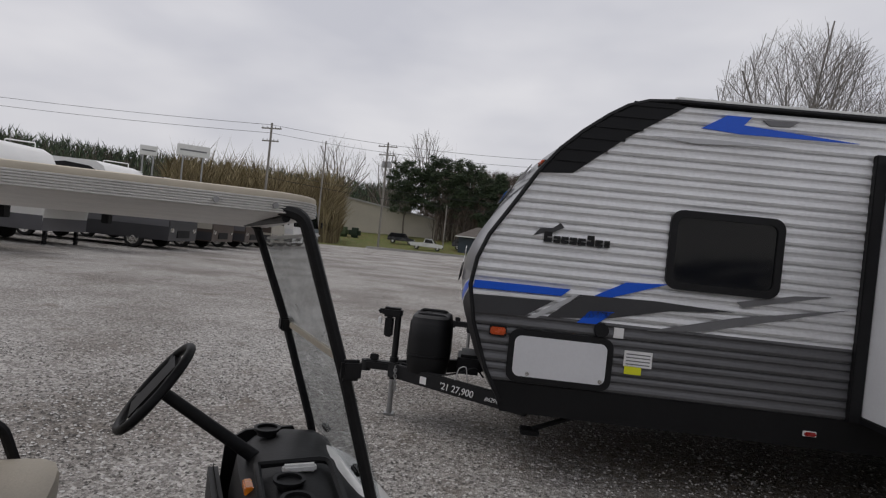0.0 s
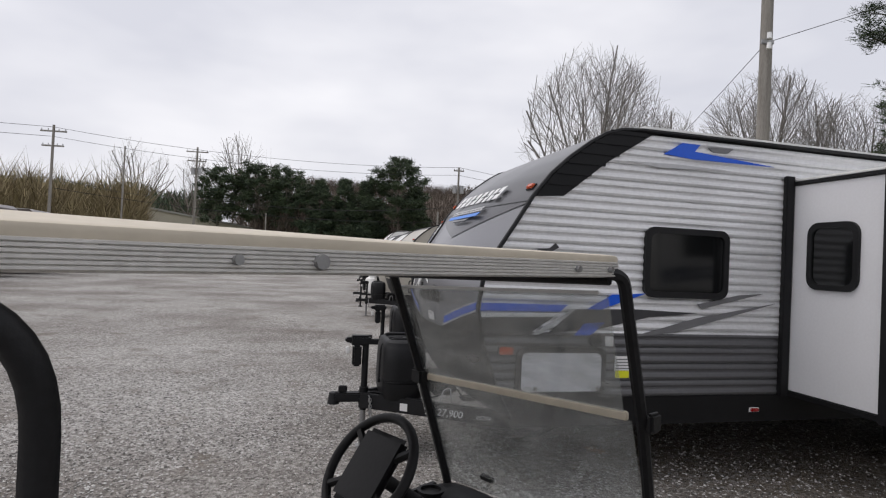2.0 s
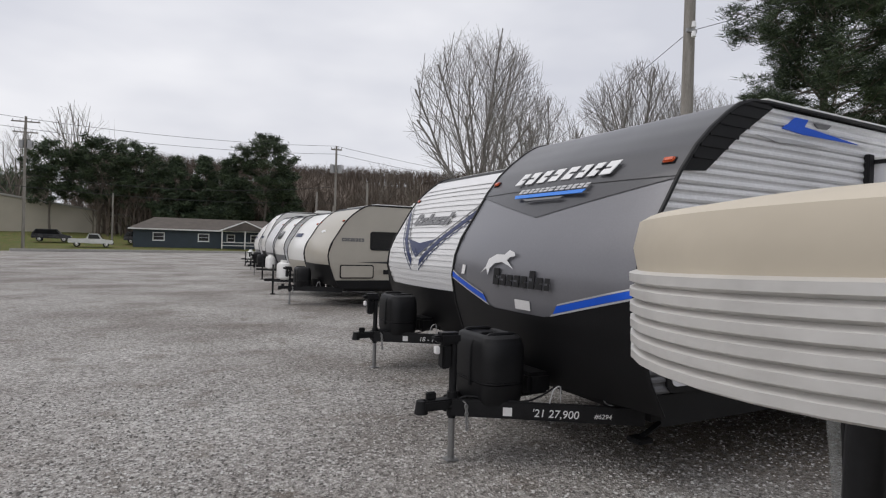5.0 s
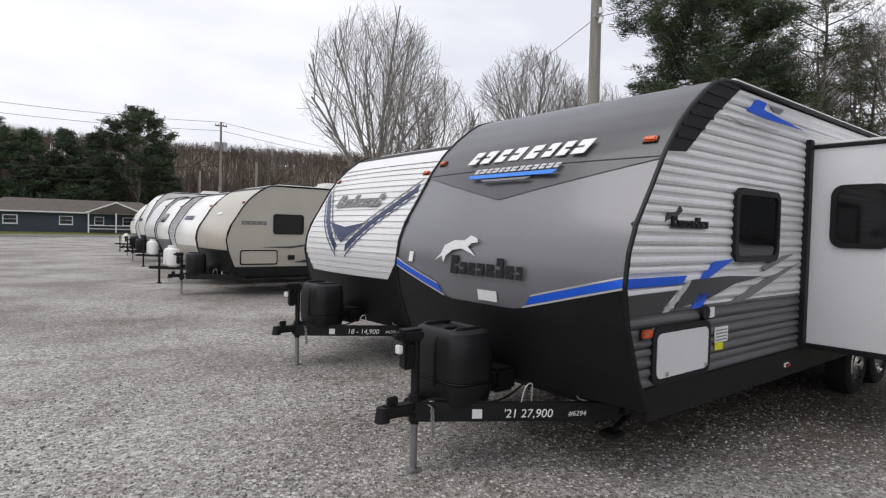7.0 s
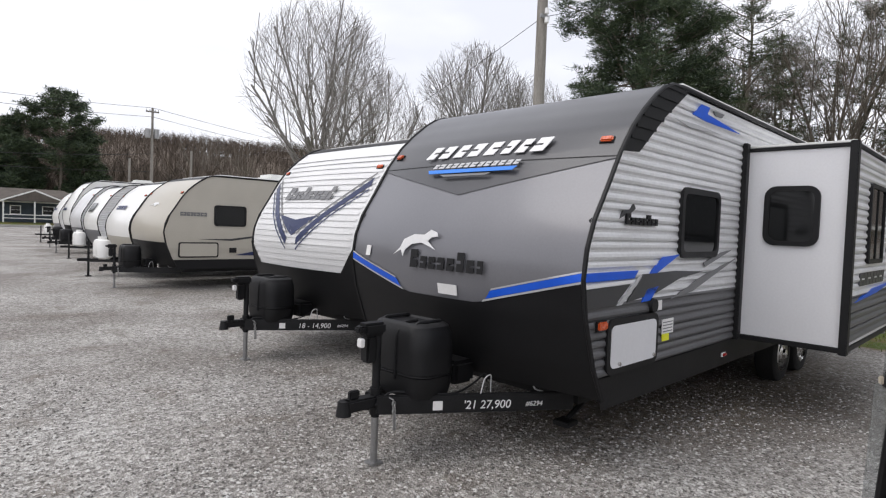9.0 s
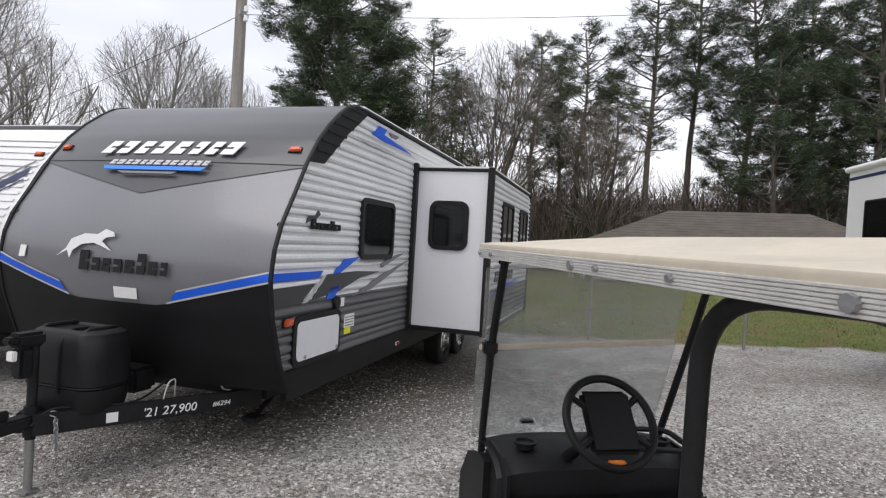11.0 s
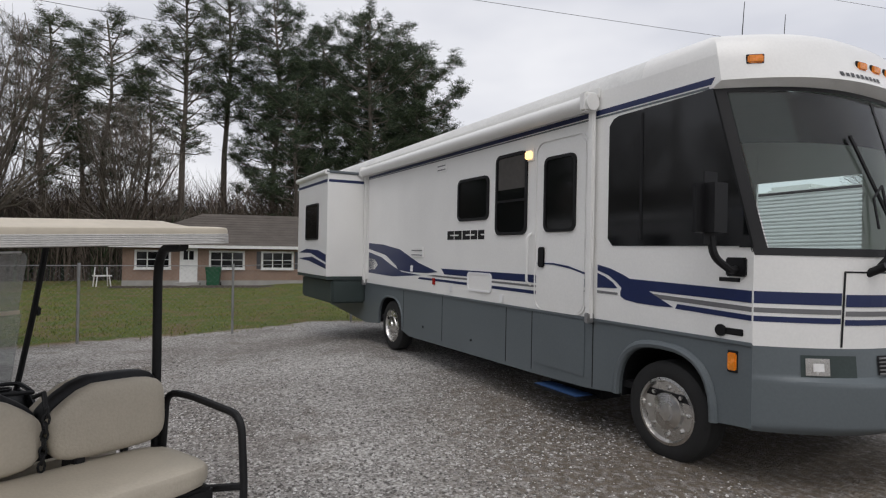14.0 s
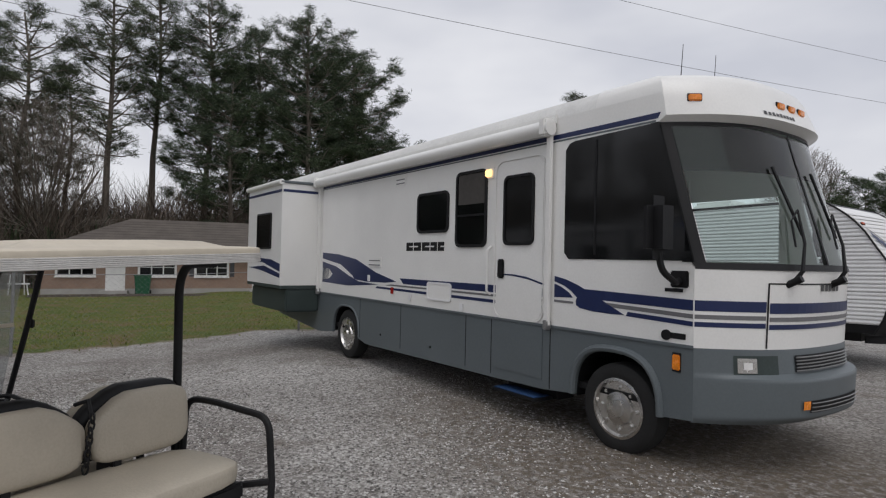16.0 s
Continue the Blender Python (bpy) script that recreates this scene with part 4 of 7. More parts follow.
# ---- motorhome ----
def motorhome(m):
    W, R = 2.45, 8.6
    t = thing("motorhome", m, "white and slate grey motorhome with navy stripes, rear slide-out open", "motorhome")
    # ribs of the body: heights with the front corner's place and the nose's bulge
    XC = [(0.40, -1.20), (0.49, -1.27), (1.72, -1.27), (1.80, -1.24), (3.0, -0.90), (3.04, -0.98), (3.30, -0.94), (3.38, -0.80)]
    BU = [(0.40, 0.44), (0.52, 0.58), (0.82, 0.60), (0.845, 0.585), (0.86, 0.50), (1.07, 0.48), (1.72, 0.51), (1.80, 0.52), (3.0, 0.50), (3.04, 0.53), (3.30, 0.46), (3.38, 0.30)]

    def nose(a, z, off=0.0):
        k = 1 - abs(2 * a - 1) ** 2.7
        return Vector((lerp_table(XC, z) - (lerp_table(BU, z) + off) * k - off * 0.4, -W * a, z))

    def nose_patch(bm, z0, z1, a0=0.0, a1=1.0, off=0.0, nz_=8, na=28):
        sheet(bm, [[nose(a0 + (a1 - a0) * j / na, z0 + (z1 - z0) * i / nz_, off) for j in range(na + 1)] for i in range(nz_ + 1)])
        return bm
    part("front_mask", nose_patch(B(), 1.07, 1.72), WHITE_PAINT, t, "white front panel", True)
    part("bumper", nose_patch(B(), 0.455, 1.07, nz_=40), GREY_PAINT, t, "slate grey front bumper", True)
    rows = []
    for z, ins in ((3.0, -0.003), (3.05, -0.003), (3.2, -0.003), (3.27, 0.0), (3.35, 0.02), (3.41, 0.05), (3.45, 0.10), (3.475, 0.2), (3.49, 0.36), (3.50, 0.55)):
        mid = [nose(j / 30, min(z, 3.28)) for j in range(31)]
        mid = [Vector((p.x + ins * 1.25, -W / 2 + (p.y + W / 2) * (1 - ins * 2 / W), z)) for p in mid]
        rows.append([(-0.2, -ins, z)] + mid + [(-0.2, -W + ins, z)])
    bm = B()
    sheet(bm, rows)
    part("front_brow", bm, WHITE_PAINT, t, "white rounded roof brow", True)
    ws = part("windshield", nose_patch(B(), 1.76, 2.98, 0.03, 0.97, 0.002), WINDSHIELD, t, "large curved windshield", True)
    ws.visible_shadow = False
    for z0, z1 in ((1.72, 1.775), (2.965, 3.0)):
        part("gasket", nose_patch(B(), z0, z1, 0, 1, 0.008, 2), BLACK_TRIM, ws)
    for a in (0.012, 0.5, 0.988):
        w = 0.012 if a == 0.5 else 0.03
        part("pillar", nose_patch(B(), 1.74, 2.99, a - w * 0.5, a + w * 0.5, 0.006, 10, 2), BLACK_TRIM, ws)
    part("sun_band", nose_patch(B(), 2.56, 2.97, 0.03, 0.97, -0.02), glass_mat("sun_band", (0.06, 0.065, 0.07), 0.05), ws, "dark tint band").visible_shadow = False
    # side panels
    def arched(c, r, z):
        sq = 0.74
        a0 = math.asin(max(0.0, min(1, (z - 0.40) / r)) ** (1 / sq))
        wide = r * (0.91 if c < 0 else 1.0)
        return [(c + wide * math.copysign(abs(math.cos(a)) ** sq, math.cos(a)), 0.40 + r * math.sin(a) ** sq) for a in np.linspace(math.pi - a0, a0, 21)]
    for y0, y1, nm in ((-0.03, 0.004, "near"), (-W - 0.004, -W + 0.03, "far")):
        o = [(-1.27, 1.07), (-1.27, 0.47)] + arched(-0.47, 0.52, 0.44) + [(0.45, 0.40), (1.25, 0.38), (4.5, 0.34)] + arched(5.26, 0.50, 0.36) + [(6.4, 0.34), (R, 0.50), (R, 1.07)]
        part("lower_side", plate(B(), o, y0, y1), GREY_PAINT, t, "slate grey lower side panel")
        if nm == "near":
            part("upper_side", plate(B(), [(-1.27, 1.074), (-1.27, 1.72), (-1.24, 1.80), (-0.90, 3.0), (-0.97, 3.05), (-0.94, 3.26), (R, 3.26), (R, 1.074)], y0, y1), WHITE_PAINT, t, "white upper side panel")
        else:
            for q in ([(-1.27, 1.074), (-1.27, 1.72), (-1.24, 1.80), (R, 1.80), (R, 1.074)], [(-0.93, 2.9), (-0.90, 3.0), (-0.94, 3.26), (R, 3.26), (R, 2.9)], [(0.30, 1.8), (0.30, 2.9), (R, 2.9), (R, 1.8)], [(-1.20, 1.8), (-0.93, 2.9), (-0.80, 2.9), (-0.80, 1.8)], [(-0.795, 2.55), (-0.795, 2.9), (0.295, 2.9), (0.295, 2.55)]):
                part("upper_side", plate(B(), q, y0, y1), WHITE_PAINT, t)
    part("rear_wall", box(B(), R - 0.04, R, -W, 0.0, 0.5, 3.26), WHITE_PAINT, t)
    part("floor_pan", box(B(), -1.2, R, -W + 0.05, -0.05, 0.50, 0.56), BLACK_STEEL, t)
    # dark floor and an added plate stand in for the cabin's unlit depth
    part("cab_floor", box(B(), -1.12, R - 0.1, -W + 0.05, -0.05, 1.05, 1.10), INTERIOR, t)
    part("cab_bulkhead", box(B(), 1.2, 1.25, -W + 0.05, -0.05, 1.10, 3.2), INTERIOR, t, "added dark plate for the dim cabin behind the seats")
    part("dashboard", box(B(), -1.22, -0.75, -W + 0.22, -0.22, 1.45, 1.70, 0.08), INTERIOR_PALE, t, "pale dashboard", True)
    for y in (-0.65, -1.8):
        bm = B()
        box(bm, -0.35, 0.2, y - 0.28, y + 0.28, 1.45, 1.62, 0.05)
        box(bm, 0.1, 0.28, y - 0.27, y + 0.27, 1.6, 2.35, 0.06)
        part("cab_seat", bm, INTERIOR_PALE, t, "beige cab seat", True)
    # roof
    bm = B()
    rows = []
    for x in (-0.22, R):
        rows.append([(x, y, z) for y, z in ((0.0, 3.26), (-0.02, 3.35), (-0.09, 3.435), (-0.5, 3.485), (-W / 2, 3.50), (-W + 0.5, 3.485), (-W + 0.09, 3.435), (-W + 0.02, 3.35), (-W, 3.26))])
    sheet(bm, rows)
    roof = part("roof", bm, ROOF_WHITE, t, "white fibreglass roof", True)
    for x in (1.2, 5.2):
        part("roof_unit", box(B(), x, x + 0.95, -1.65, -0.85, 3.46, 3.72, 0.09), ROOF_WHITE, roof, "white roof air conditioner", True)
    part("roof_vent", box(B(), 3.4, 3.85, -1.0, -0.45, 3.47, 3.58, 0.04), ROOF_WHITE, roof, "white roof vent", True)
    for x, y, h in ((-0.62, -0.75, 0.45), (-0.50, -1.55, 0.55)):
        part("aerial", cyl(B(), (x, y, 3.46), (x - 0.03, y, 3.49 + h), 0.006, 0.003, 6), BLACK_TRIM, roof)
    # awning
    bm = B()
    cyl(bm, (0.30, 0.10, 3.15), (6.50, 0.10, 3.15), 0.08, None, 16)
    aw = part("awning", bm, WHITE_PAINT, t, "rolled white side awning", True)
    part("awning_rail", box(B(), 0.30, 6.5, 0.005, 0.03, 3.20, 3.30, 0.006), WHITE_PAINT, aw)
    for x in (0.36, 6.42):
        arm = part("awning_arm", box(B(), x - 0.035, x + 0.035, 0.03, 0.075, 1.08, 3.20, 0.008), WHITE_PAINT, aw, "white awning arm")
        part("end_cap", box(B(), x - 0.05, x + 0.05, 0.02, 0.185, 3.06, 3.25, 0.02), WHITE_PAINT, arm, "", True)
        part("arm_foot", box(B(), x - 0.03, x + 0.03, 0.01, 0.09, 1.04, 1.14, 0.01), GALV, arm)
    # stripes
    y0, y1 = 0.0035, 0.008
    dec = lambda pts, mt, lb="", nm="stripe": part(nm, plate(B(), pts, y0, y1), mt, t, lb)
    dec([(-0.90, 3.035), (6.45, 3.035), (6.45, 3.075), (-0.93, 3.085)], NAVY_DECAL, "thin navy line")
    dec([(-0.88, 3.005), (6.45, 3.015), (6.45, 3.028), (-0.88, 3.022)], GREY_PAINT)
    dec([(3.35, 1.375), (1.28, 1.375), (1.28, 1.462), (3.45, 1.455)], NAVY_DECAL, "navy stripe")
    dec([(1.27, 1.375), (0.44, 1.375), (0.44, 1.462), (1.27, 1.462)], NAVY_DECAL, "navy stripe")
    dec([(3.9, 1.33), (0.44, 1.325), (0.44, 1.35), (3.7, 1.352)], MID_DECAL)
    dec([(4.2, 1.27), (0.44, 1.245), (0.44, 1.285), (4.15, 1.30)], NAVY_DECAL, "thin navy stripe")
    dec([(-1.26, 1.375), (-1.26, 1.462), (-0.10, 1.49), (-0.32, 1.395)], NAVY_DECAL, "navy stripe")
    dec([(-1.26, 1.31), (-1.26, 1.345), (-0.36, 1.375), (-0.46, 1.335)], MID_DECAL)
    dec([(-1.26, 1.245), (-1.26, 1.285), (-0.62, 1.31), (-0.6, 1.27)], NAVY_DECAL, "thin navy stripe")
    dec([(0.30, 1.605), (0.14, 1.575), (-0.02, 1.525), (-0.30, 1.405), (-0.58, 1.278), (-0.40, 1.274), (-0.20, 1.28), (-0.05, 1.298), (0.0, 1.325), (0.005, 1.365), (-0.01, 1.40), (0.06, 1.455), (0.16, 1.51), (0.30, 1.55)], NAVY_DECAL, "navy swoosh", "swoosh")
    dec([(0.30, 1.525), (0.20, 1.495), (0.10, 1.445), (0.045, 1.395), (0.30, 1.385)], NAVY_DECAL, "", "swoosh")
    dec([(0.30, 1.36), (0.04, 1.355), (0.04, 1.335), (0.30, 1.335)], MID_DECAL)
    part("swoosh", plate(B(), [(1.22, 1.60), (0.95, 1.602), (0.72, 1.58), (0.44, 1.515), (0.44, 1.497), (0.70, 1.555), (0.95, 1.583), (1.22, 1.588)], 0.0125, 0.0155), NAVY_DECAL, t, "thin navy curve across the door")
    # rear swoosh
    dec([(6.30, 1.83), (5.6, 1.80), (4.9, 1.72), (4.2, 1.52), (3.55, 1.40), (3.9, 1.37), (4.5, 1.36), (4.95, 1.38), (5.05, 1.45), (5.5, 1.62), (6.30, 1.72)], NAVY_DECAL, "navy swoosh", "swoosh")
    dec([(6.30, 1.66), (5.7, 1.58), (5.2, 1.44), (4.8, 1.35), (4.1, 1.33), (5.2, 1.26), (6.30, 1.28)], NAVY_DECAL, "navy swoosh", "swoosh")
    dec([(6.30, 1.56), (6.0, 1.53), (5.85, 1.44), (6.0, 1.35), (6.30, 1.33)], WHITE_PAINT, "", "swoosh")
    # windows and door
    window(t, 2.22, 2.99, 2.11, 2.67, 0.004, 1, 0.09, 0.035)
    w2 = window(t, 1.43, 2.06, 1.91, 2.87, 0.004, 1, 0.09, 0.035)
    part("mid_rail", box(B(), 1.47, 2.02, 0.013, 0.02, 2.30, 2.325), BLACK_TRIM, w2)
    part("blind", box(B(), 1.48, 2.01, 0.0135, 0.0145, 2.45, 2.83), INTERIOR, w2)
    big = part("side_glass", plate(B(), [(0.17, 1.85), (0.17, 2.90), (0.12, 2.96), (0.05, 2.98), (-0.893, 2.998), (-1.236, 1.805), (-1.22, 1.785), (0.11, 1.785)], 0.0035, 0.012), DARK_GLASS, t, "large dark cab side window")
    part("pillar_trim", plate(B(), [(-1.262, 1.775), (-1.16, 1.775), (-0.83, 3.0), (-0.915, 3.002)], -0.035, 0.0125), DARK_GLASS, t, "black glass windshield pillar")
    part("glass_bar", box(B(), -0.24, -0.215, 0.012, 0.018, 1.83, 2.95), BLACK_TRIM, big)
    door_o = rrect(0.45, 1.27, 1.09, 2.92, 0.14, 6)
    d = part("entry_door", ring(B(), door_o, rrect(0.462, 1.258, 1.10, 2.905, 0.13, 6), 0.003, 0.02), WHITE_PAINT, t, "white entry door with a tall window")
    part("door_skin", plate(B(), rrect(0.48, 1.24, 1.115, 2.885, 0.12, 6), 0.003, 0.012), WHITE_PAINT, d)
    part("door_foot", box(B(), 0.46, 1.26, 0.003, 0.012, 0.50, 1.055, 0.003), GREY_PAINT, d)
    window(d, 0.61, 1.11, 1.93, 2.73, 0.012, 1, 0.08, 0.03, None, None, "door_window")
    part("handle", box(B(), 1.09, 1.20, 0.010, 0.035, 1.55, 1.77, 0.02), BLACK_PLASTIC, d, "black recessed handle", True)
    for z in (1.2, 1.75, 2.6):
        part("hinge", box(B(), 0.43, 0.47, 0.004, 0.02, z, z + 0.10, 0.003), WHITE_PAINT, d)
    part("grab_rail", tube(B(), arc([(1.34, 0.01, 1.35), (1.34, 0.07, 1.38), (1.34, 0.07, 1.88), (1.34, 0.01, 1.92)], 0.04), 0.014, 8), WHITE_PAINT, t, "white grab rail", True)
    lamp = part("porch_lamp", box(B(), 1.345, 1.445, 0.004, 0.05, 2.755, 2.84, 0.012), lamp_mat, t, "lit amber porch lamp", True)
    part("lamp_base", box(B(), 1.31, 1.48, 0.003, 0.015, 2.73, 2.865, 0.004), WHITE_PAINT, lamp)
    # step
    st = part("step", box(B(), 0.50, 1.22, -0.22, 0.05, 0.25, 0.285, 0.008), BLACK_STEEL, t, "fold-out entry step")
    part("tread", box(B(), 0.53, 1.19, -0.18, 0.045, 0.286, 0.296, 0.003), STEP_BLUE, st, "blue tread")
    part("step_box", box(B(), 0.46, 1.26, -0.5, -0.23, 0.25, 0.46, 0.008), BLACK_STEEL, st)
    # panel seams of the lower side
    for x in (0.35, 1.31, 1.81, 3.4, 4.72):
        part("seam", box(B(), x - 0.006, x + 0.006, 0.0035, 0.006, 0.42, 1.06), BLACK_TRIM, t)
    part("belt_line", box(B(), -1.27, R, 0.0035, 0.02, 1.06, 1.088, 0.004), GREY_PAINT, t)
    for x in (2.6, 4.0):
        part("latch", cyl(B(), (x, 0.003, 0.55), (x, 0.015, 0.55), 0.016), BLACK_TRIM, t)
    part("arch_lip", tube(B(), [(x, 0.008, z) for x, z in arched(-0.47, 0.55, 0.44)], 0.035, 8), GREY_PAINT, t, "flared wheel arch", True)
    part("arch_lip", tube(B(), [(x, 0.004, z) for x, z in arched(5.26, 0.51, 0.36)], 0.018, 8), GREY_PAINT, t, "", True)
    for c, r in ((-0.47, 0.52), (5.26, 0.50)):
        bm = B()
        rows = [[(x, y, z) for x, z in arched(c, r, 0.42)] for y in (-0.03, -0.6)]
        sheet(bm, rows)
        part("wheel_well", bm, BLACK_TRIM, t)
        part("well_back", box(B(), c - 0.6, c + 0.6, -0.62, -0.6, 0.3, 1.0), BLACK_TRIM, t)
    for x, z in ((-0.49, 0.398), (5.26, 0.42)):
        wheel(t, x, -0.03, z, 0.42, 0.24, 1, 0.27, 8)
        wheel(t, x, -W + 0.03, z, 0.42, 0.24, -1, 0.27, 8)
    # small fittings on the side
    for x0, x1, z0, z1, n in ((4.02, 4.45, 1.60, 1.76, 2), (3.33, 3.62, 2.84, 2.97, 2)):
        v = part("vent", box(B(), x0, x1, 0.003, 0.018, z0, z1, 0.005), WHITE_PAINT, t, "white vent cover")
        for k in range(n):
            z = z0 + (z1 - z0) * (k + 0.55) / (n + 0.3)
            part("slot", box(B(), x0 + 0.03, x1 - 0.03, 0.018, 0.022, z - 0.008, z + 0.008), MID_DECAL, v)
    h = part("hatch", plate(B(), rrect(2.15, 2.68, 1.215, 1.42, 0.04), 0.0085, 0.016), WHITE_PAINT, t, "white service hatch")
    part("hatch_frame", ring(B(), rrect(2.13, 2.70, 1.195, 1.44, 0.05), rrect(2.155, 2.675, 1.22, 1.415, 0.04), 0.008, 0.022), WHITE_VINYL, h)
    for x, z, mt in ((4.42, 1.42, WHITE_VINYL), (3.66, 1.26, RED_LENS), (3.15, 1.2, WHITE_VINYL), (1.9, 1.15, WHITE_VINYL)):
        part("fitting", box(B(), x - 0.04, x + 0.04, 0.008, 0.022, z - 0.05, z + 0.05, 0.006), mt, t)
    part("model_mark", wordmark(B(), -3.28, -2.30, 1.865, 1.985, 5, -0.0045, 0.0015, 0.0, 0.22, True, 12), BLACK_TRIM, t, "dark lettering as plain shapes", False, Matrix.Translation((0, 0.004, 0)) @ Matrix.Rotation(math.pi, 4, "Z"))
    part("filler_cap", cyl(B(), (-1.02, 0.004, 1.15), (-1.02, 0.02, 1.15), 0.045, None, 16), BLACK_PLASTIC, t, "black fuel filler cap", True)
    part("filler_tab", box(B(), -1.2, -1.03, 0.004, 0.012, 1.125, 1.175, 0.004), BLACK_PLASTIC, t)
    part("badge", box(B(), -1.17, -1.0, 0.008, 0.012, 1.52, 1.55), BLACK_TRIM, t)
    marker_light(t, Matrix.Translation((-1.12, 0.006, 0.93)) @ Matrix.Rotation(math.pi, 4, "Z"), AMBER, 0.035, 0.065, "amber side marker")
    # mirrors
    for s, yb in ((1, 0.0), (-1, -W)):
        mr = part("mirror", box(B(), -1.22, -1.04, yb + s * 0.15, yb + s * 0.46, 1.79, 2.31, 0.085), BLACK_PLASTIC, t, "black door mirror", True)
        part("mirror_arm", tube(B(), arc([(-1.14, yb, 1.62), (-1.16, yb + s * 0.10, 1.60), (-1.14, yb + s * 0.27, 1.70), (-1.12, yb + s * 0.28, 1.85)], 0.08), 0.028, 8), BLACK_PLASTIC, mr, "", True)
        part("mirror_base", box(B(), -1.22, -1.06, yb - 0.01, yb + s * 0.03, 1.56, 1.70, 0.01), BLACK_PLASTIC, mr)
    # front face
    for a in (0.075, 0.42, 0.5, 0.58, 0.925):
        p = nose(a, 3.20, 0.0)
        q = nose(min(1, a + 0.02), 3.20) - nose(max(0, a - 0.02), 3.20)
        yaw = math.atan2(q.y, q.x)
        marker_light(t, Matrix.Translation(p) @ Matrix.Rotation(yaw, 4, "Z") @ Matrix.Translation((0, -0.004, 0)), AMBER, 0.055, 0.03)
    for k in range(9):
        a = 0.30 + 0.022 * k
        part("brow_mark", nose_patch(B(), 3.085, 3.115 if k % 2 else 3.12, a, a + 0.014, 0.006, 1, 1), DARK_DECAL, t)
    for z0, z1, mt in ((1.375, 1.462, NAVY_DECAL), (1.31, 1.345, MID_DECAL), (1.245, 1.285, NAVY_DECAL)):
        part("front_stripe", nose_patch(B(), z0, z1, 0.0, 0.184, 0.004, 1, 8), mt, t)
        part("front_stripe", nose_patch(B(), z0 - 0.01, z1 - 0.01, 0.196, 0.804, 0.004, 1, 16), mt, t)
        part("front_stripe", nose_patch(B(), z0, z1, 0.816, 1.0, 0.004, 1, 8), mt, t)
    for k in range(5):
        a = 0.44 + 0.03 * k
        part("front_mark", nose_patch(B(), 1.55, 1.61, a, a + 0.02, 0.005, 1, 2), DARK_DECAL, t)
    for a in (0.190, 0.810):
        part("hood_gap", nose_patch(B(), 1.08, 1.61, a - 0.003, a + 0.003, 0.003, 8, 1), BLACK_TRIM, t)
    part("hood_gap", nose_patch(B(), 1.605, 1.617, 0.188, 0.812, 0.003, 1, 14), BLACK_TRIM, t)
    part("grille", nose_patch(B(), 0.885, 1.02, 0.30, 0.70, 0.004, 3, 16), BLACK_TRIM, t, "black grille with bright bars")
    for k in range(5):
        z = 0.895 + 0.027 * k
        part("grille_bar", tube(B(), [nose(0.30 + 0.4 * j / 14, z, 0.014) for j in range(15)], 0.006, 5), GALV, t)
    part("low_grille", nose_patch(B(), 0.56, 0.66, 0.32, 0.68, 0.004, 3, 16), BLACK_TRIM, t)
    for k in range(3):
        z = 0.575 + 0.033 * k
        part("grille_bar", tube(B(), [nose(0.32 + 0.36 * j / 14, z, 0.014) for j in range(15)], 0.005, 5), GALV, t)
    for a0, a1 in ((0.10, 0.155), (0.845, 0.90)):
        # flat patch, no hollow: its darker colour paints the recess's shade
        part("lamp_recess", nose_patch(B(), 0.865, 1.02, a0 - 0.008, a1 + 0.075, 0.003, 3, 8), GREY_SHADED, t)
        part("headlamp", nose_patch(B(), 0.88, 1.0, a0, a1, 0.012, 3, 5), CHROME, t, "clear headlamp", True)
        part("headlamp_eye", nose_patch(B(), 0.91, 0.965, a0 + 0.015, a1 - 0.015, 0.017, 2, 3), LABEL, t)
    for a in (0.285, 0.70):
        part("fog_lamp", nose_patch(B(), 0.59, 0.66, a, a + 0.03, 0.012, 2, 3), AMBER, t, "amber lamp")
    # wipers: an arm from below the glass, a blade hung on its tip
    for a in (0.265, 0.53):
        base, tip = nose(a, 1.63, 0.03), nose(a + 0.085, 2.24, 0.05)
        wp = part("wiper", tube(B(), [base, nose(a + 0.012, 1.72, 0.06), nose(a + 0.05, 1.95, 0.07), tip], [0.022, 0.018, 0.014, 0.010], 6), BLACK_PLASTIC, t, "black windshield wiper")
        part("blade", tube(B(), [nose(a + 0.045 + 0.05 * (1 - k / 5), 2.02 + 0.60 * k / 5, 0.022) for k in range(6)], 0.013, 5), BLACK_PLASTIC, wp)
        part("link_arm", tube(B(), [nose(a + 0.020, 1.92, 0.05), nose(a + 0.036, 2.14, 0.05), tip], 0.009, 5), BLACK_PLASTIC, wp)
        part("pivot", cyl(B(), base + Vector((0.06, 0, -0.03)), base + Vector((-0.06, 0, 0.03)), 0.03), BLACK_PLASTIC, wp, "", True)
    # rear slide-out
    sx0, sx1, sy, sz0, sz1 = 6.46, 8.5, 0.77, 1.20, 3.10
    sl = part("slide_out", box(B(), sx0, sx1, 0.0, sy, sz0, sz1, 0.006), WHITE_PAINT, t, "white rear slide-out room pushed out")
    part("slide_roof", box(B(), sx0 - 0.03, sx1 + 0.03, 0.0, sy + 0.04, sz1 + 0.002, sz1 + 0.05, 0.012), GREY_PAINT, sl)
    part("slide_awning", cyl(B(), (sx0 - 0.02, sy + 0.02, sz1 + 0.02), (sx1 + 0.02, sy + 0.02, sz1 + 0.02), 0.05, None, 12), WHITE_PAINT, sl, "", True)
    part("slide_line", box(B(), sx0 - 0.004, sx0, 0.05, sy - 0.02, sz1 - 0.16, sz1 - 0.11), NAVY_DECAL, sl)
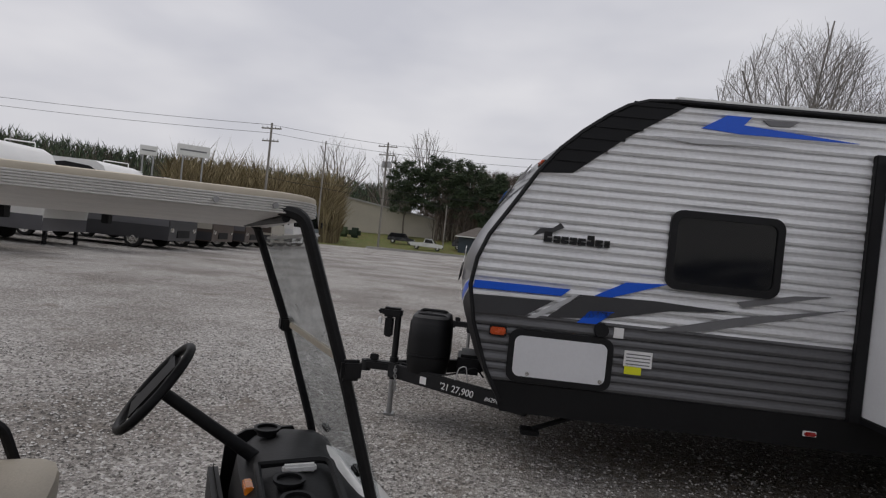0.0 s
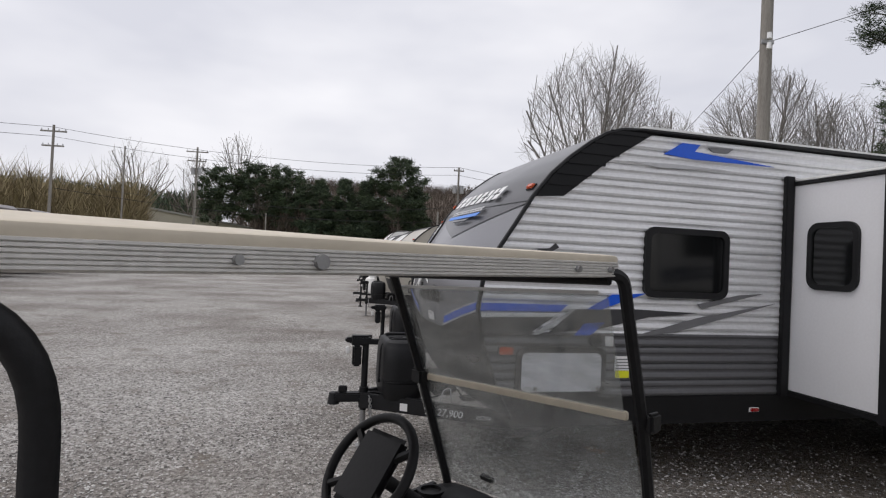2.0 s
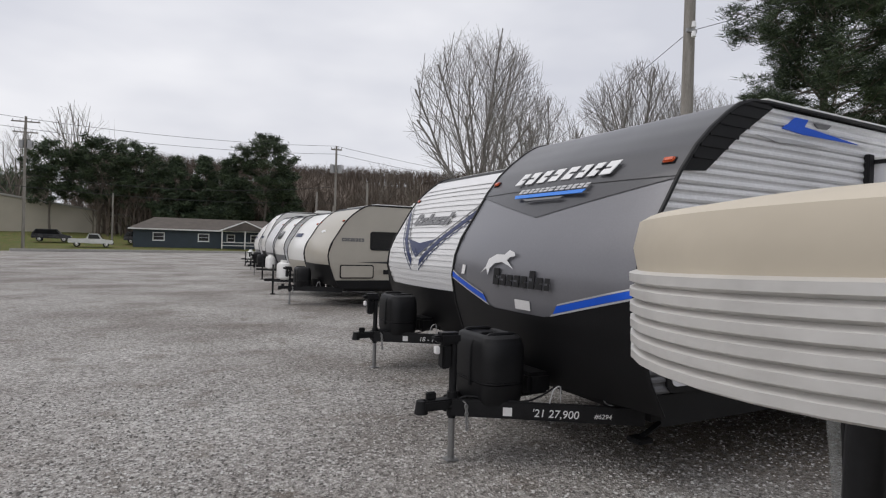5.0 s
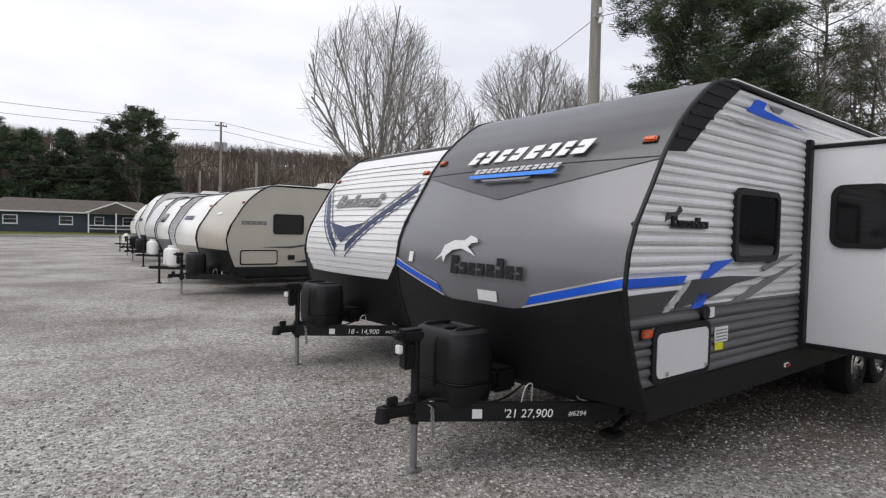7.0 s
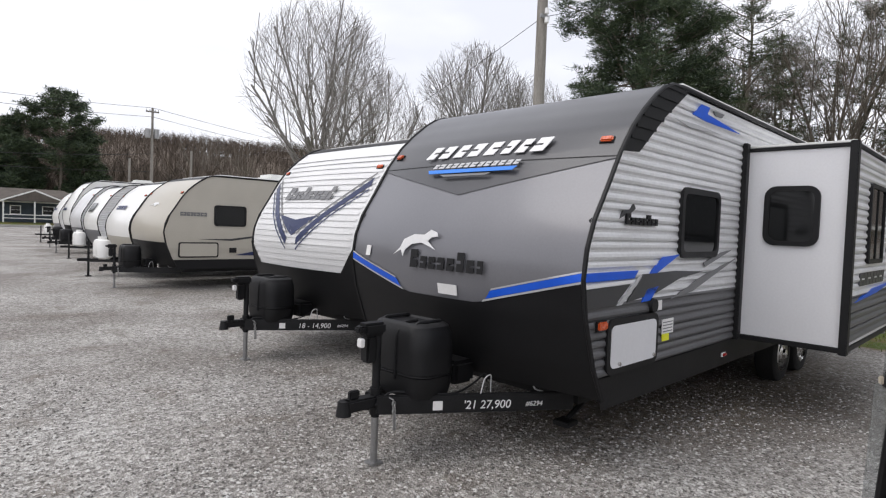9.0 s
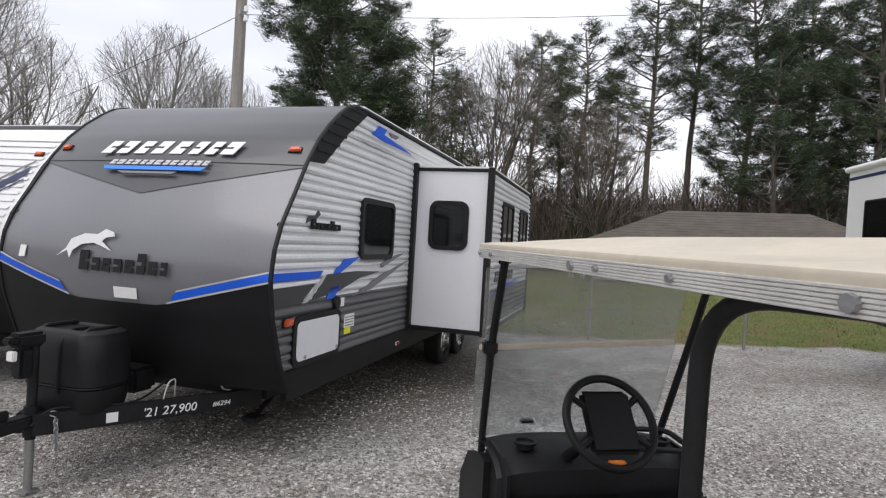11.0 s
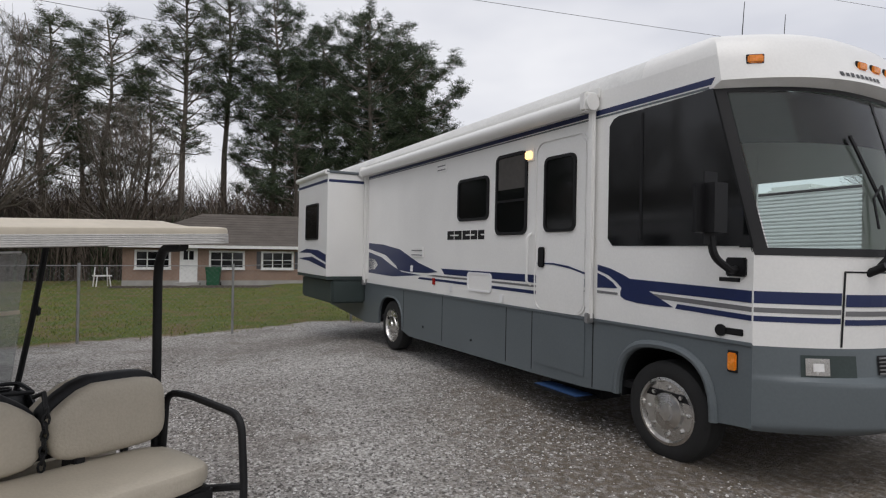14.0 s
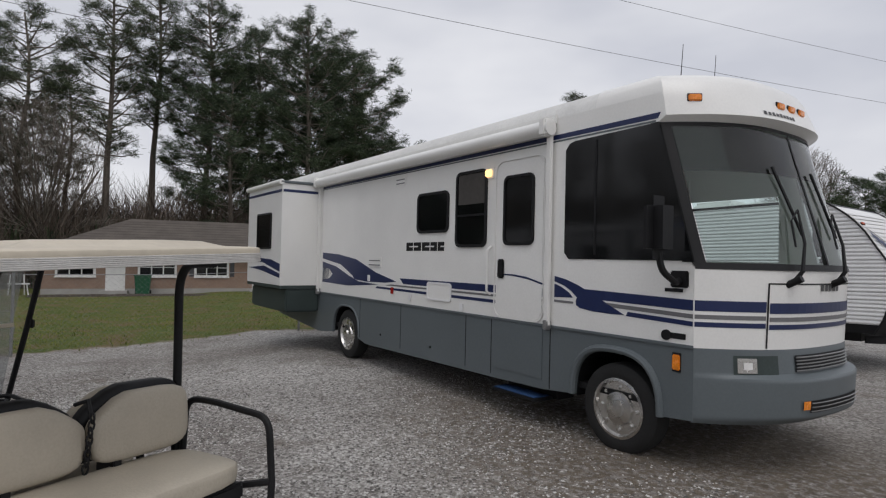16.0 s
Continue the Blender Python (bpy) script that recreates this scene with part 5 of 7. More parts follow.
    part("slide_line", box(B(), sx0 + 0.02, sx1 - 0.02, sy, sy + 0.004, sz1 - 0.16, sz1 - 0.11), NAVY_DECAL, sl)
    window(sl, 7.0, 7.85, 1.88, 2.58, sy + 0.004, 1, 0.05, 0.03)
    part("slide_swoosh", plate(B(), [(6.5, 1.60), (7.0, 1.68), (7.8, 1.70), (8.4, 1.62), (7.5, 1.62), (6.9, 1.52), (6.5, 1.46)], sy + 0.001, sy + 0.005), NAVY_DECAL, sl)
    part("slide_swoosh", plate(B(), [(6.5, 1.42), (7.4, 1.55), (8.4, 1.50), (7.6, 1.46), (6.5, 1.34)], sy + 0.001, sy + 0.005), NAVY_DECAL, sl)
    part("slide_flange", box(B(), sx0 - 0.10, sx0 - 0.002, 0.003, 0.03, sz0 - 0.05, sz1 + 0.10, 0.005), WHITE_PAINT, sl)
    # darker slate paints the shade under the slide-out
    part("slide_bottom", box(B(), sx0 + 0.004, sx1 - 0.004, 0.004, sy - 0.004, sz0 - 0.06, sz0 - 0.001), GREY_SHADED, sl)
    part("lower_step", box(B(), sx0, sx1, 0.005, 0.66, 0.70, sz0 - 0.062, 0.03), GREY_SHADED, sl)
    return t


motorhome(pose(0.0, -2.861, 0.006) @ Matrix.Rotation(0.2035, 4, "Z") @ Matrix.Rotation(-0.0215, 4, "Y"))


# ---- golf cart ----
def pillow(x0, x1, y0, y1, z0, z1, p=4.5, cuts=7):
    """An upholstered block with full, rounded edges."""
    bm = B()
    bmesh.ops.create_cube(bm, size=2)
    bmesh.ops.subdivide_edges(bm, edges=list(bm.edges), cuts=cuts, use_grid_fill=True)
    for v in bm.verts:
        c = [abs(k) for k in v.co]
        s = max(c) / (sum(k ** p for k in c) ** (1 / p))
        v.co = Vector(((x0 + x1) / 2 + v.co.x * s * (x1 - x0) / 2, (y0 + y1) / 2 + v.co.y * s * (y1 - y0) / 2, (z0 + z1) / 2 + v.co.z * s * (z1 - z0) / 2))
    return bm


def golf_cart(m):
    t = thing("golf_cart", m, "golf cart with cream roof, beige seats and acrylic windshield", "golf cart")
    # roof: ribbed aluminium lip and a moulded crown with a sunken channel
    x0, x1, w = -1.32, 0.735, 0.585
    def outline(s, n=9):
        o = rrect(x0 + s, x1 - s, -w + s, w - s, max(0.03, 0.12 - s), n)
        return o
    bm = B()
    lev = [(0.03, 1.678)]
    for k in range(6):
        lev += [(0.0035, 1.680 + 0.0068 * k), (0.0, 1.6815 + 0.0068 * k), (0.0, 1.6850 + 0.0068 * k)]
    lev += [(0.010, 1.722)]
    vs = [[bm.verts.new((x, y, z)) for x, y in outline(s)] for s, z in lev]
    n = len(vs[0])
    for a, b in zip(vs, vs[1:]):
        for k in range(n):
            bm.faces.new((a[k], a[(k + 1) % n], b[(k + 1) % n], b[k]))
    bm.faces.new(vs[0][::-1])
    bm.faces.new(vs[-1])
    roof = part("roof", bm, ALU, t, "ribbed aluminium roof edge", True)
    roof.matrix_basis = Matrix.Translation((0, -0.015, 0.006)) @ Matrix.Rotation(radians(-2.7), 4, "X") @ Matrix.Rotation(radians(-0.5), 4, "Y")
    bm = B()
    def crown(x, y, s, z):
        # scooped drip notches at the rear corners
        corner = 0.05 * sstep(1.5 - math.hypot((x - x0 - 0.30) / 0.15, (abs(y) - w + 0.05) / 0.16)) if z > 1.738 else 0
        z = max(min(z, 1.736), z - corner)
        thin = (0.55 + 0.45 * sstep((x - x0 - 0.10) / 0.10)) * (0.35 + 0.65 * sstep((x1 - x) / 0.7))
        return z if z < 1.724 else 1.724 + (z - 1.724) * thin
    lev = [(0.004, 1.718), (0.002, 1.735), (0.005, 1.756), (0.010, 1.761), (0.040, 1.769), (0.10, 1.774), (0.13, 1.772), (0.16, 1.775), (0.20, 1.780), (0.32, 1.782), (0.46, 1.782)]
    vs = [[bm.verts.new((x, y, crown(x, y, s, z))) for x, y in outline(s)] for s, z in lev]
    for a, b in zip(vs, vs[1:]):
        for k in range(n):
            bm.faces.new((a[k], a[(k + 1) % n], b[(k + 1) % n], b[k]))
    bm.faces.new(vs[0][::-1])
    bm.faces.new(vs[-1])
    part("crown", bm, TAN_ROOF, roof, "cream moulded roof crown", True)
    for y in (-1, 1):
        for x in (-1.1, -0.72, -0.42, -0.28, 0.45, 0.60):
            part("rivet", cyl(B(), (x, y * (w - 0.004), 1.699), (x, y * (w + 0.010), 1.699), 0.013 if x in (-1.1, -0.28) else 0.008, None, 8), GALV, roof)
    # posts
    for s in (-1, 1):
        y = s * 0.515
        part("front_post", tube(B(), arc([(0.60, y * 0.97, 1.712 - s * 0.018), (0.665, y, 1.700 - s * 0.018), (0.835, y * 0.98, 1.25), (0.985, y * 0.93, 0.80), (1.03, y * 0.90, 0.62)], 0.05, 4), 0.018, 8), BLACK_STEEL, t, "black steel windshield post", True)
        part("rear_post", tube(B(), arc([(-0.65, s * 0.535, 0.34), (-0.66, s * 0.530, 1.0), (-0.665, s * 0.522, 1.664 - s * 0.019), (-1.02, s * 0.45, 1.668 - s * 0.019)], 0.30, 10), 0.022, 10), BLACK_STEEL, t, "black steel roof post", True)
        clamp = part("clamp", box(B(), 0.808, 0.868, y * 0.97 - 0.02, y * 0.97 + 0.045 * s, 1.24 - 0.022 * s, 1.30 - 0.022 * s, 0.008), BLACK_PLASTIC, t, "black windshield clip")
    part("roof_strut", tube(B(), [(0.62, -0.5, 1.705), (0.62, 0.5, 1.675)], 0.012, 8), BLACK_STEEL, t)
    lean_x = Matrix.Rotation(radians(-2.6), 4, "X")
    # windshield in two leaves with a hinge
    def leaf(z0, z1, nm, lab):
        f = lambda z: 0.705 + (1.64 - z) * 0.345 + 0.015
        bm = B()
        a = [(f(z0), -0.49, z0), (f(z0), 0.49, z0), (f(z1), 0.51, z1), (f(z1), -0.51, z1)]
        for d in (0.0, 0.006):
            bm.faces.new([bm.verts.new((x + d, y, z)) for x, y, z in a])
        ob = part(nm, bm, SCREEN, t, lab, False, lean_x)
        ob.visible_shadow = False
        return ob
    leaf(1.28, 1.64, "upper_windshield", "clear scuffed acrylic windshield leaf")
    leaf(0.80, 1.255, "lower_windshield", "clear scuffed acrylic windshield leaf")
    part("hinge", box(B(), 0.846, 0.861, -0.50, 0.50, 1.254, 1.282, 0.004), TAN_ROOF, t, "cream windshield hinge strip", False, lean_x)
    part("top_clip", box(B(), 0.72, 0.74, -0.48, 0.48, 1.640, 1.652, 0.004), WHITE_VINYL, t, "", False, lean_x)
    for y in (-0.2, 0.25):
        part("rubber_stop", box(B(), 0.985, 1.01, y - 0.035, y + 0.035, 0.845, 0.868, 0.006), BLACK_PLASTIC, t)
    # cowl and dash
    bm = B()
    rows = []
    for x, hw, zt in ((0.88, 0.46, 0.80), (1.0, 0.48, 0.80), (1.12, 0.50, 0.74), (1.24, 0.50, 0.62), (1.30, 0.46, 0.48), (1.31, 0.42, 0.32)):
        rows.append([(x, y * hw, zt - 0.10 * abs(y) ** 3) for y in np.linspace(-1, 1, 13)])
    sheet(bm, rows)
    part("cowl", bm, CART_BODY, t, "white front cowl", True)
    for s in (-1, 1):
        part("inner_liner", plate(B(), [(0.60, 0.34), (0.62, 0.74), (0.70, 0.79), (0.90, 0.80), (0.95, 0.72), (0.88, 0.34)], s * 0.452, s * 0.468), BLACK_PLASTIC, t, "black inner side of the dash")
        part("sill", box(B(), -0.02, 0.66, s * 0.47 - 0.02, s * 0.47 + 0.02, 0.29, 0.37, 0.01), BLACK_PLASTIC, t)
    for s in (-1, 1):
        part("front_fender", plate(B(), [(0.86, 0.36), (0.86, 0.71), (0.95, 0.72), (1.15, 0.66), (1.28, 0.5), (1.28, 0.33), (1.17, 0.33), (1.13, 0.42), (1.03, 0.46), (0.94, 0.42), (0.90, 0.33)], s * 0.47, s * 0.50), BLACK_PLASTIC, t, "dark front fender")
    bm = B()
    rows = []
    for x, z in ((0.62, 0.60), (0.64, 0.75), (0.70, 0.80), (0.82, 0.825), (0.95, 0.815), (1.02, 0.775)):
        rows.append([(x + 0.05 * (abs(y) ** 2.5), y * 0.49, z - 0.05 * abs(y) ** 4) for y in np.linspace(-1, 1, 17)])
    sheet(bm, rows)
    dash = part("dash", bm, BLACK_PLASTIC, t, "black moulded dash with cup holders", True)
    for y in (-0.33, -0.18, 0.34):
        part("cup_holder", lathe(B(), [(0.052, 0.0), (0.055, 0.012), (0.042, 0.012), (0.040, -0.02), (0.01, -0.02)], Matrix.Translation((0.77, y, 0.826)), 18), BLACK_TRIM, dash, "", True)
    part("tray_wall", tube(B(), arc([(0.66, -0.46, 0.81), (0.90, -0.46, 0.835), (0.94, -0.05, 0.845), (0.68, -0.05, 0.835)], 0.06), 0.014, 6, True), BLACK_PLASTIC, dash)
    part("dash_front", box(B(), 0.56, 0.60, -0.47, 0.47, 0.36, 0.66, 0.02), BLACK_PLASTIC, dash)
    part("score_card", box(B(), 0.76, 0.88, -0.11, -0.08, 0.82, 0.85, 0.008), LABEL, dash)
    part("key_plate", box(B(), 0.64, 0.67, -0.10, -0.02, 0.75, 0.78, 0.004), AMBER, dash)
    # steering
    sc = Vector((0.332, 0.165, 1.06))
    ax = Vector((-0.80, 0, 0.60)).normalized()
    q = ax.to_track_quat("Z", "Y").to_matrix().to_4x4()
    mm = Matrix.Translation(sc) @ q
    sw = part("steering_wheel", tube(B(), [mm @ Vector((0.178 * math.cos(k * math.tau / 36), 0.178 * math.sin(k * math.tau / 36), 0)) for k in range(36)], 0.0165, 10, True), BLACK_PLASTIC, t, "black four-spoke steering wheel", True)
    bm = B()
    box(bm, -0.105, 0.105, -0.125, 0.125, -0.02, 0.012, 0.018, mm)
    part("hub_pad", bm, BLACK_TRIM, sw, "", True)
    for a in (35, 145, 215, 325):
        p = mm @ Vector((0.17 * math.cos(radians(a)), 0.17 * math.sin(radians(a)), 0))
        r = mm @ Vector((0.07 * math.cos(radians(a)), 0.07 * math.sin(radians(a)), -0.008))
        part("spoke", tube(B(), [r, p], 0.014, 6), BLACK_PLASTIC, sw)
    part("steering_column", cyl(B(), sc - ax * 0.02, sc - ax * 0.62, 0.022, 0.028, 12), BLACK_STEEL, sw, "", True)
    # floor, body, seats
    part("floor", box(B(), -0.25, 0.95, -0.49, 0.49, 0.29, 0.34, 0.01), BLACK_PLASTIC, t, "black ribbed floor mat")
    part("front_seat_box", box(B(), -0.50, 0.0, -0.49, 0.49, 0.34, 0.60, 0.03), CART_BODY, t, "white seat box", True)
    part("rear_body", box(B(), -1.10, -0.44, -0.50, 0.50, 0.33, 0.60, 0.05), CART_BODY, t, "white rear body", True)
    for s in (-1, 1):
        part("rear_fender", plate(B(), [(-1.12, 0.36), (-1.12, 0.6), (-0.42, 0.62), (-0.36, 0.36), (-0.46, 0.36), (-0.54, 0.45), (-0.70, 0.50), (-0.86, 0.45), (-0.94, 0.36)], s * 0.50, s * 0.53), CART_BODY, t, "white rear fender")
    part("front_seat", pillow(-0.47, 0.05, -0.48, 0.48, 0.59, 0.73, 6), BEIGE_VINYL, t, "beige vinyl bench seat", True)
    part("rear_seat", pillow(-1.23, -0.74, -0.51, 0.51, 0.662, 0.775, 6), BEIGE_VINYL, t, "beige vinyl rear bench seat", True)
    part("rear_seat_frame", box(B(), -1.21, -0.76, -0.50, 0.50, 0.595, 0.668, 0.012), BLACK_PLASTIC, t)
    def cushion(y0, y1, x, lean, back, nm, lab):
        bm = pillow(-0.05, 0.05, y0, y1, 0.0, 0.305 if nm != "backrest_shell" else 0.328)
        for v in bm.verts:
            near_mid = sstep(1 - abs(v.co.y + 0.015) / 0.20)
            v.co.z -= 0.075 * near_mid * sstep((v.co.z - 0.10) / 0.2)
        return part(nm, bm, back, t, lab, True, Matrix.Translation((x, 0, 0.785)) @ Matrix.Rotation(radians(lean), 4, "Y"))
    for y0, y1 in ((-0.51, -0.025), (-0.005, 0.45)):
        cushion(y0, y1, -0.765, 4, BEIGE_VINYL, "rear_backrest", "beige vinyl backrest cushion")
        cushion(y0, y1, -0.545, -4, BEIGE_VINYL, "front_backrest", "beige vinyl backrest cushion")
        cushion(y0 - 0.014, y1 + 0.014, -0.655, 0, BLACK_PLASTIC, "backrest_shell", "black plastic backrest shell")
    part("backrest_bar", tube(B(), [(-0.67, -0.52, 0.80), (-0.67, 0.52, 0.80)], 0.016, 8), BLACK_STEEL, t)
    for y in (-0.14, 0.30):
        part("bracket", box(B(), -0.80, -0.66, y - 0.02, y + 0.02, 0.66, 0.80, 0.006), BLACK_STEEL, t)
    strap = part("strap", tube(B(), [(-0.70, 0.0, 1.06), (-0.80, 0.0, 1.09), (-0.825, 0.0, 1.03)], 0.010, 6), BLACK_PLASTIC, t, "black strap and chain between cushions")
    for k in range(8):
        z = 1.02 - 0.032 * k
        mk = Matrix.Translation((-0.835 + 0.006 * k, 0.0, z)) @ Matrix.Rotation(radians(90 * (k % 2)), 4, "Z")
        part("link", tube(B(), [mk @ Vector((0.013 * math.cos(j * math.tau / 8), 0, 0.023 * math.sin(j * math.tau / 8))) for j in range(8)], 0.005, 5, True), BLACK_STEEL, strap)
    for s in (-1, 1):
        part("rear_arm_rail", tube(B(), arc([(-0.69, s * 0.545, 0.62), (-0.70, s * 0.56, 0.985), (-0.86, s * 0.585, 0.985), (-1.27, s * 0.585, 0.955), (-1.30, s * 0.585, 0.62), (-1.28, s * 0.56, 0.36), (-0.95, s * 0.5, 0.36)], 0.08), 0.017, 9), BLACK_STEEL, t, "black tubular arm rail", True)
        part("seat_bar", tube(B(), [(-1.295, s * 0.58, 0.66), (-1.08, s * 0.50, 0.62), (-0.72, s * 0.50, 0.60)], 0.017, 8), BLACK_STEEL, t)
        part("hip_rest", tube(B(), arc([(-0.40, s * 0.50, 0.60), (-0.42, s * 0.51, 0.84), (-0.18, s * 0.51, 0.84), (-0.10, s * 0.50, 0.62)], 0.06), 0.020, 8), BLACK_PLASTIC, t, "black moulded hip rest", True)
    part("foot_deck", box(B(), -1.62, -1.12, -0.45, 0.45, 0.28, 0.31, 0.01), ALU, t, "ribbed metal rear foot deck")
    part("chassis", box(B(), -1.2, 1.1, -0.3, 0.3, 0.22, 0.33), BLACK_STEEL, t)
    for x in (-0.70, 1.03):
        for s in (-1, 1):
            wheel(t, x, s * 0.50, 0.22, 0.22, 0.19, s, 0.115, 5, GALV)
    return t


golf_cart(pose(-1.282, 1.551, 0, 0, 0, 37.0))


# ---- the other travel trailers of the row ----
def plain_trailer(m, L, top, side, low_mat, cap, cap_low, label, low_line, deco, tanks=False, mark="", win=True, pitch=0.132, wx=1.15):
    """A travel trailer of the same build, with its own height and colours."""
    W = 2.44
    k = (top - 0.57) / (TOP - 0.57)
    front = [(0.57 + (z - 0.57) * k, x * 0.95) for z, x in FRONT]
    t = thing("travel_trailer", m, label, "travel trailer", "row of travel trailers")
    trailer_shell(t, L, W, ([side, low_mat], lambda z: 1 if z < low_line else 0), cap, CAP_BLACK, pitch, front, top)
    P = lambda v, z, off=0.012: cap_pose(W, v, z, off, front, 0.10, top)
    corner = 0.30 if deco is navy_v else 0.0
    part("lower_front", cap_sheet(B(), W, lambda v: 0.57, lambda v: 1.12 + corner * max(0.0, 1 - min(v, W - v) / 0.24), 0.0, W, 0.014, 40, 8, 0.10, front, top), cap_low, t, "dark lower front", True)
    for v in (0.14, W - 0.14):
        marker_light(t, P(v, top - 0.45), ORANGE_LENS, label="orange-red marker light")
    if win:
        window(t, wx, wx + 0.8, 1.52, 2.02, -0.012, -1, 0.07, 0.04)
    st = part("storage_door", plate(B(), rrect(-0.02, 0.85, 0.80, 1.10, 0.04), -0.008, -0.028), side, t, "storage door")
    part("seal", ring(B(), rrect(-0.05, 0.88, 0.77, 1.13, 0.05), rrect(-0.02, 0.85, 0.80, 1.10, 0.04), -0.004, -0.022), BLACK_TRIM, st)
    part("vent", box(B(), 1.15, 1.33, -0.022, -0.008, 0.88, 1.0, 0.004), BLACK_PLASTIC, t)
    part("air_conditioner", box(B(), 2.6, 3.5, 0.85, 1.6, top + 0.03, top + 0.24, 0.07), ROOF_WHITE, t, "white roof air conditioner", True)
    for x in (4.15, 4.98):
        wheel(t, x, 0.02, 0.34, 0.34, 0.22, -1, 0.2, 6)
    part("chassis", box(B(), 0.2, L, 0.35, W - 0.35, 0.40, 0.575), BLACK_STEEL, t)
    deco(t, W, P, front, top)
    if tanks:
        for y in (-0.2, 0.2):
            part("gas_bottle", lathe(B(), [(0.13, 0.48), (0.185, 0.53), (0.185, 0.90), (0.15, 0.99), (0.07, 1.02), (0.07, 1.09)], Matrix.Translation((-0.72, W / 2 + y, 0)), 18), WHITE_PAINT, t, "white gas bottle", True)
        bars = [((0.15, -0.85), (-1.08, -0.05)), ((0.15, 0.85), (-1.08, 0.05))]
        for a, b in bars:
            part("drawbar", tube(B(), [(a[0], W / 2 + a[1], 0.44), (b[0], W / 2 + b[1], 0.44)], 0.05, 4), BLACK_STEEL, t)
        part("jack", cyl(B(), (-1.05, W / 2, 0.0), (-1.05, W / 2, 0.95), 0.03), BLACK_STEEL, t, "", True)
        part("jack_foot", box(B(), -1.12, -0.98, W / 2 - 0.07, W / 2 + 0.07, 0.0, 0.03, 0.006), BLACK_STEEL, t)
        part("coupler", box(B(), -1.32, -1.0, W / 2 - 0.05, W / 2 + 0.05, 0.42, 0.50, 0.012), BLACK_STEEL, t)
    else:
        tongue(t, W, mark)
    return t


def navy_v(t, W, P, front, top):
    for k in range(22):
        z = 1.20 + 0.075 * k
        if z < top - 0.25:
            part("rib", cap_sheet(B(), W, lambda v: z, lambda v: z + 0.035, 0.06, W - 0.06, 0.012, 12, 1, 0.10, front, top), SIDING_WHITE, t)
    c = W / 2
    for s in (-1, 1):
        f0 = lambda v: 1.55 + 0.42 * ((abs(v - c)) / 0.45)
        for o, w, mt in ((0.0, 0.10, NAVY_DECAL), (0.14, 0.03, MID_DECAL), (-0.06, 0.025, NAVY_DECAL)):
            a, b = (c + 0.12, c + 1.12) if s > 0 else (c - 1.12, c - 0.12)
            g = lambda v: 1.40 + 0.75 * ((abs(v - c) - 0.12) / 1.0) ** 1.0 + o
            part("stripe", cap_sheet(B(), W, g, lambda v: g(v) + w, a, b, 0.017, 10, 2, 0.10, front, top), mt, t, "navy V stripe")
    part("point", cap_sheet(B(), W, lambda v: 1.52 + 0.25 * abs(v - c) / 0.45, lambda v: 1.72 + 0.06 * abs(v - c) / 0.45, c - 0.45, c + 0.45, 0.017, 10, 2, 0.10, front, top), NAVY_DECAL, t)
    part("wordmark", wordmark(B(), -0.55, 0.55, -0.09, 0.10, 9, -0.004, 0.002, 0.25, 0.2, False, 9), MID_DECAL, t, "grey lettering as plain shapes", False, P(c, 2.06, 0.02))
    part("corner_stripe", plate(B(), [(0.1, 2.3), (0.45, 2.62), (0.7, 2.62), (0.25, 2.25), (-0.1, 1.7), (-0.2, 1.7)], -0.021, -0.006), NAVY_DECAL, t)


def tan_swoosh(t, W, P, front, top):
    part("wordmark", wordmark(B(), -0.02, 0.60, 1.74, 1.83, 8, -0.021, -0.006, 0.0, 0.25, True, 21), MID_DECAL, t, "grey lettering as plain shapes")
    part("swoosh", plate(B(), [(0.4, 1.20), (1.2, 1.22), (2.6, 1.40), (4.5, 1.46), (2.4, 1.34), (1.2, 1.17)], -0.021, -0.006), DARK_DECAL, t, "dark swoosh")
    part("swoosh", plate(B(), [(1.3, 0.82), (2.0, 0.95), (3.2, 1.25), (4.5, 1.35), (4.5, 1.0), (3.0, 0.9), (2.2, 0.80)], -0.021, -0.006), NAVY_DECAL, t, "dark swoosh")
    part("swoosh", plate(B(), [(2.2, 0.80), (3.0, 1.04), (4.5, 1.2), (4.5, 1.05), (3.2, 0.85)], -0.025, -0.0205), WHITE_VINYL, t)
    part("emblem", plate(B(), [(-0.30, 0.0), (-0.1, 0.09), (0.1, 0.10), (0.28, 0.03), (0.1, 0.04), (0.0, -0.02), (-0.12, 0.05)], -0.004, 0.002), WHITE_VINYL, t, "", False, P(1.1, 1.95))


def oval(t, W, P, front, top):
    o = [(2.0 + 0.75 * math.cos(a), 1.35 + 0.28 * math.sin(a)) for a in np.linspace(0, math.tau, 24, endpoint=False)]
    i = [(2.0 + 0.62 * math.cos(a), 1.35 + 0.19 * math.sin(a)) for a in np.linspace(0, math.tau, 24, endpoint=False)]
    part("decal", ring(B(), o, i, -0.021, -0.006), DARK_DECAL, t, "dark oval stripe")
    part("cap_window", plate(B(), rrect(-0.4, 0.4, -0.2, 0.2, 0.08), -0.012, 0.002), DARK_GLASS, t, "dark front window", False, P(W / 2, 1.95, 0.01))


def bands(t, W, P, front, top):
    part("decal", plate(B(), [(0.0, 1.55), (1.5, 1.75), (4, 1.7), (4, 1.6), (1.5, 1.62)], -0.021, -0.006), NAVY_DECAL, t)
    part("wordmark", wordmark(B(), -0.45, 0.45, -0.06, 0.07, 7, -0.004, 0.002, 0.1, 0.25, True, 31), NAVY_DECAL, t, "navy lettering as plain shapes", False, P(W / 2, 1.9, 0.015))


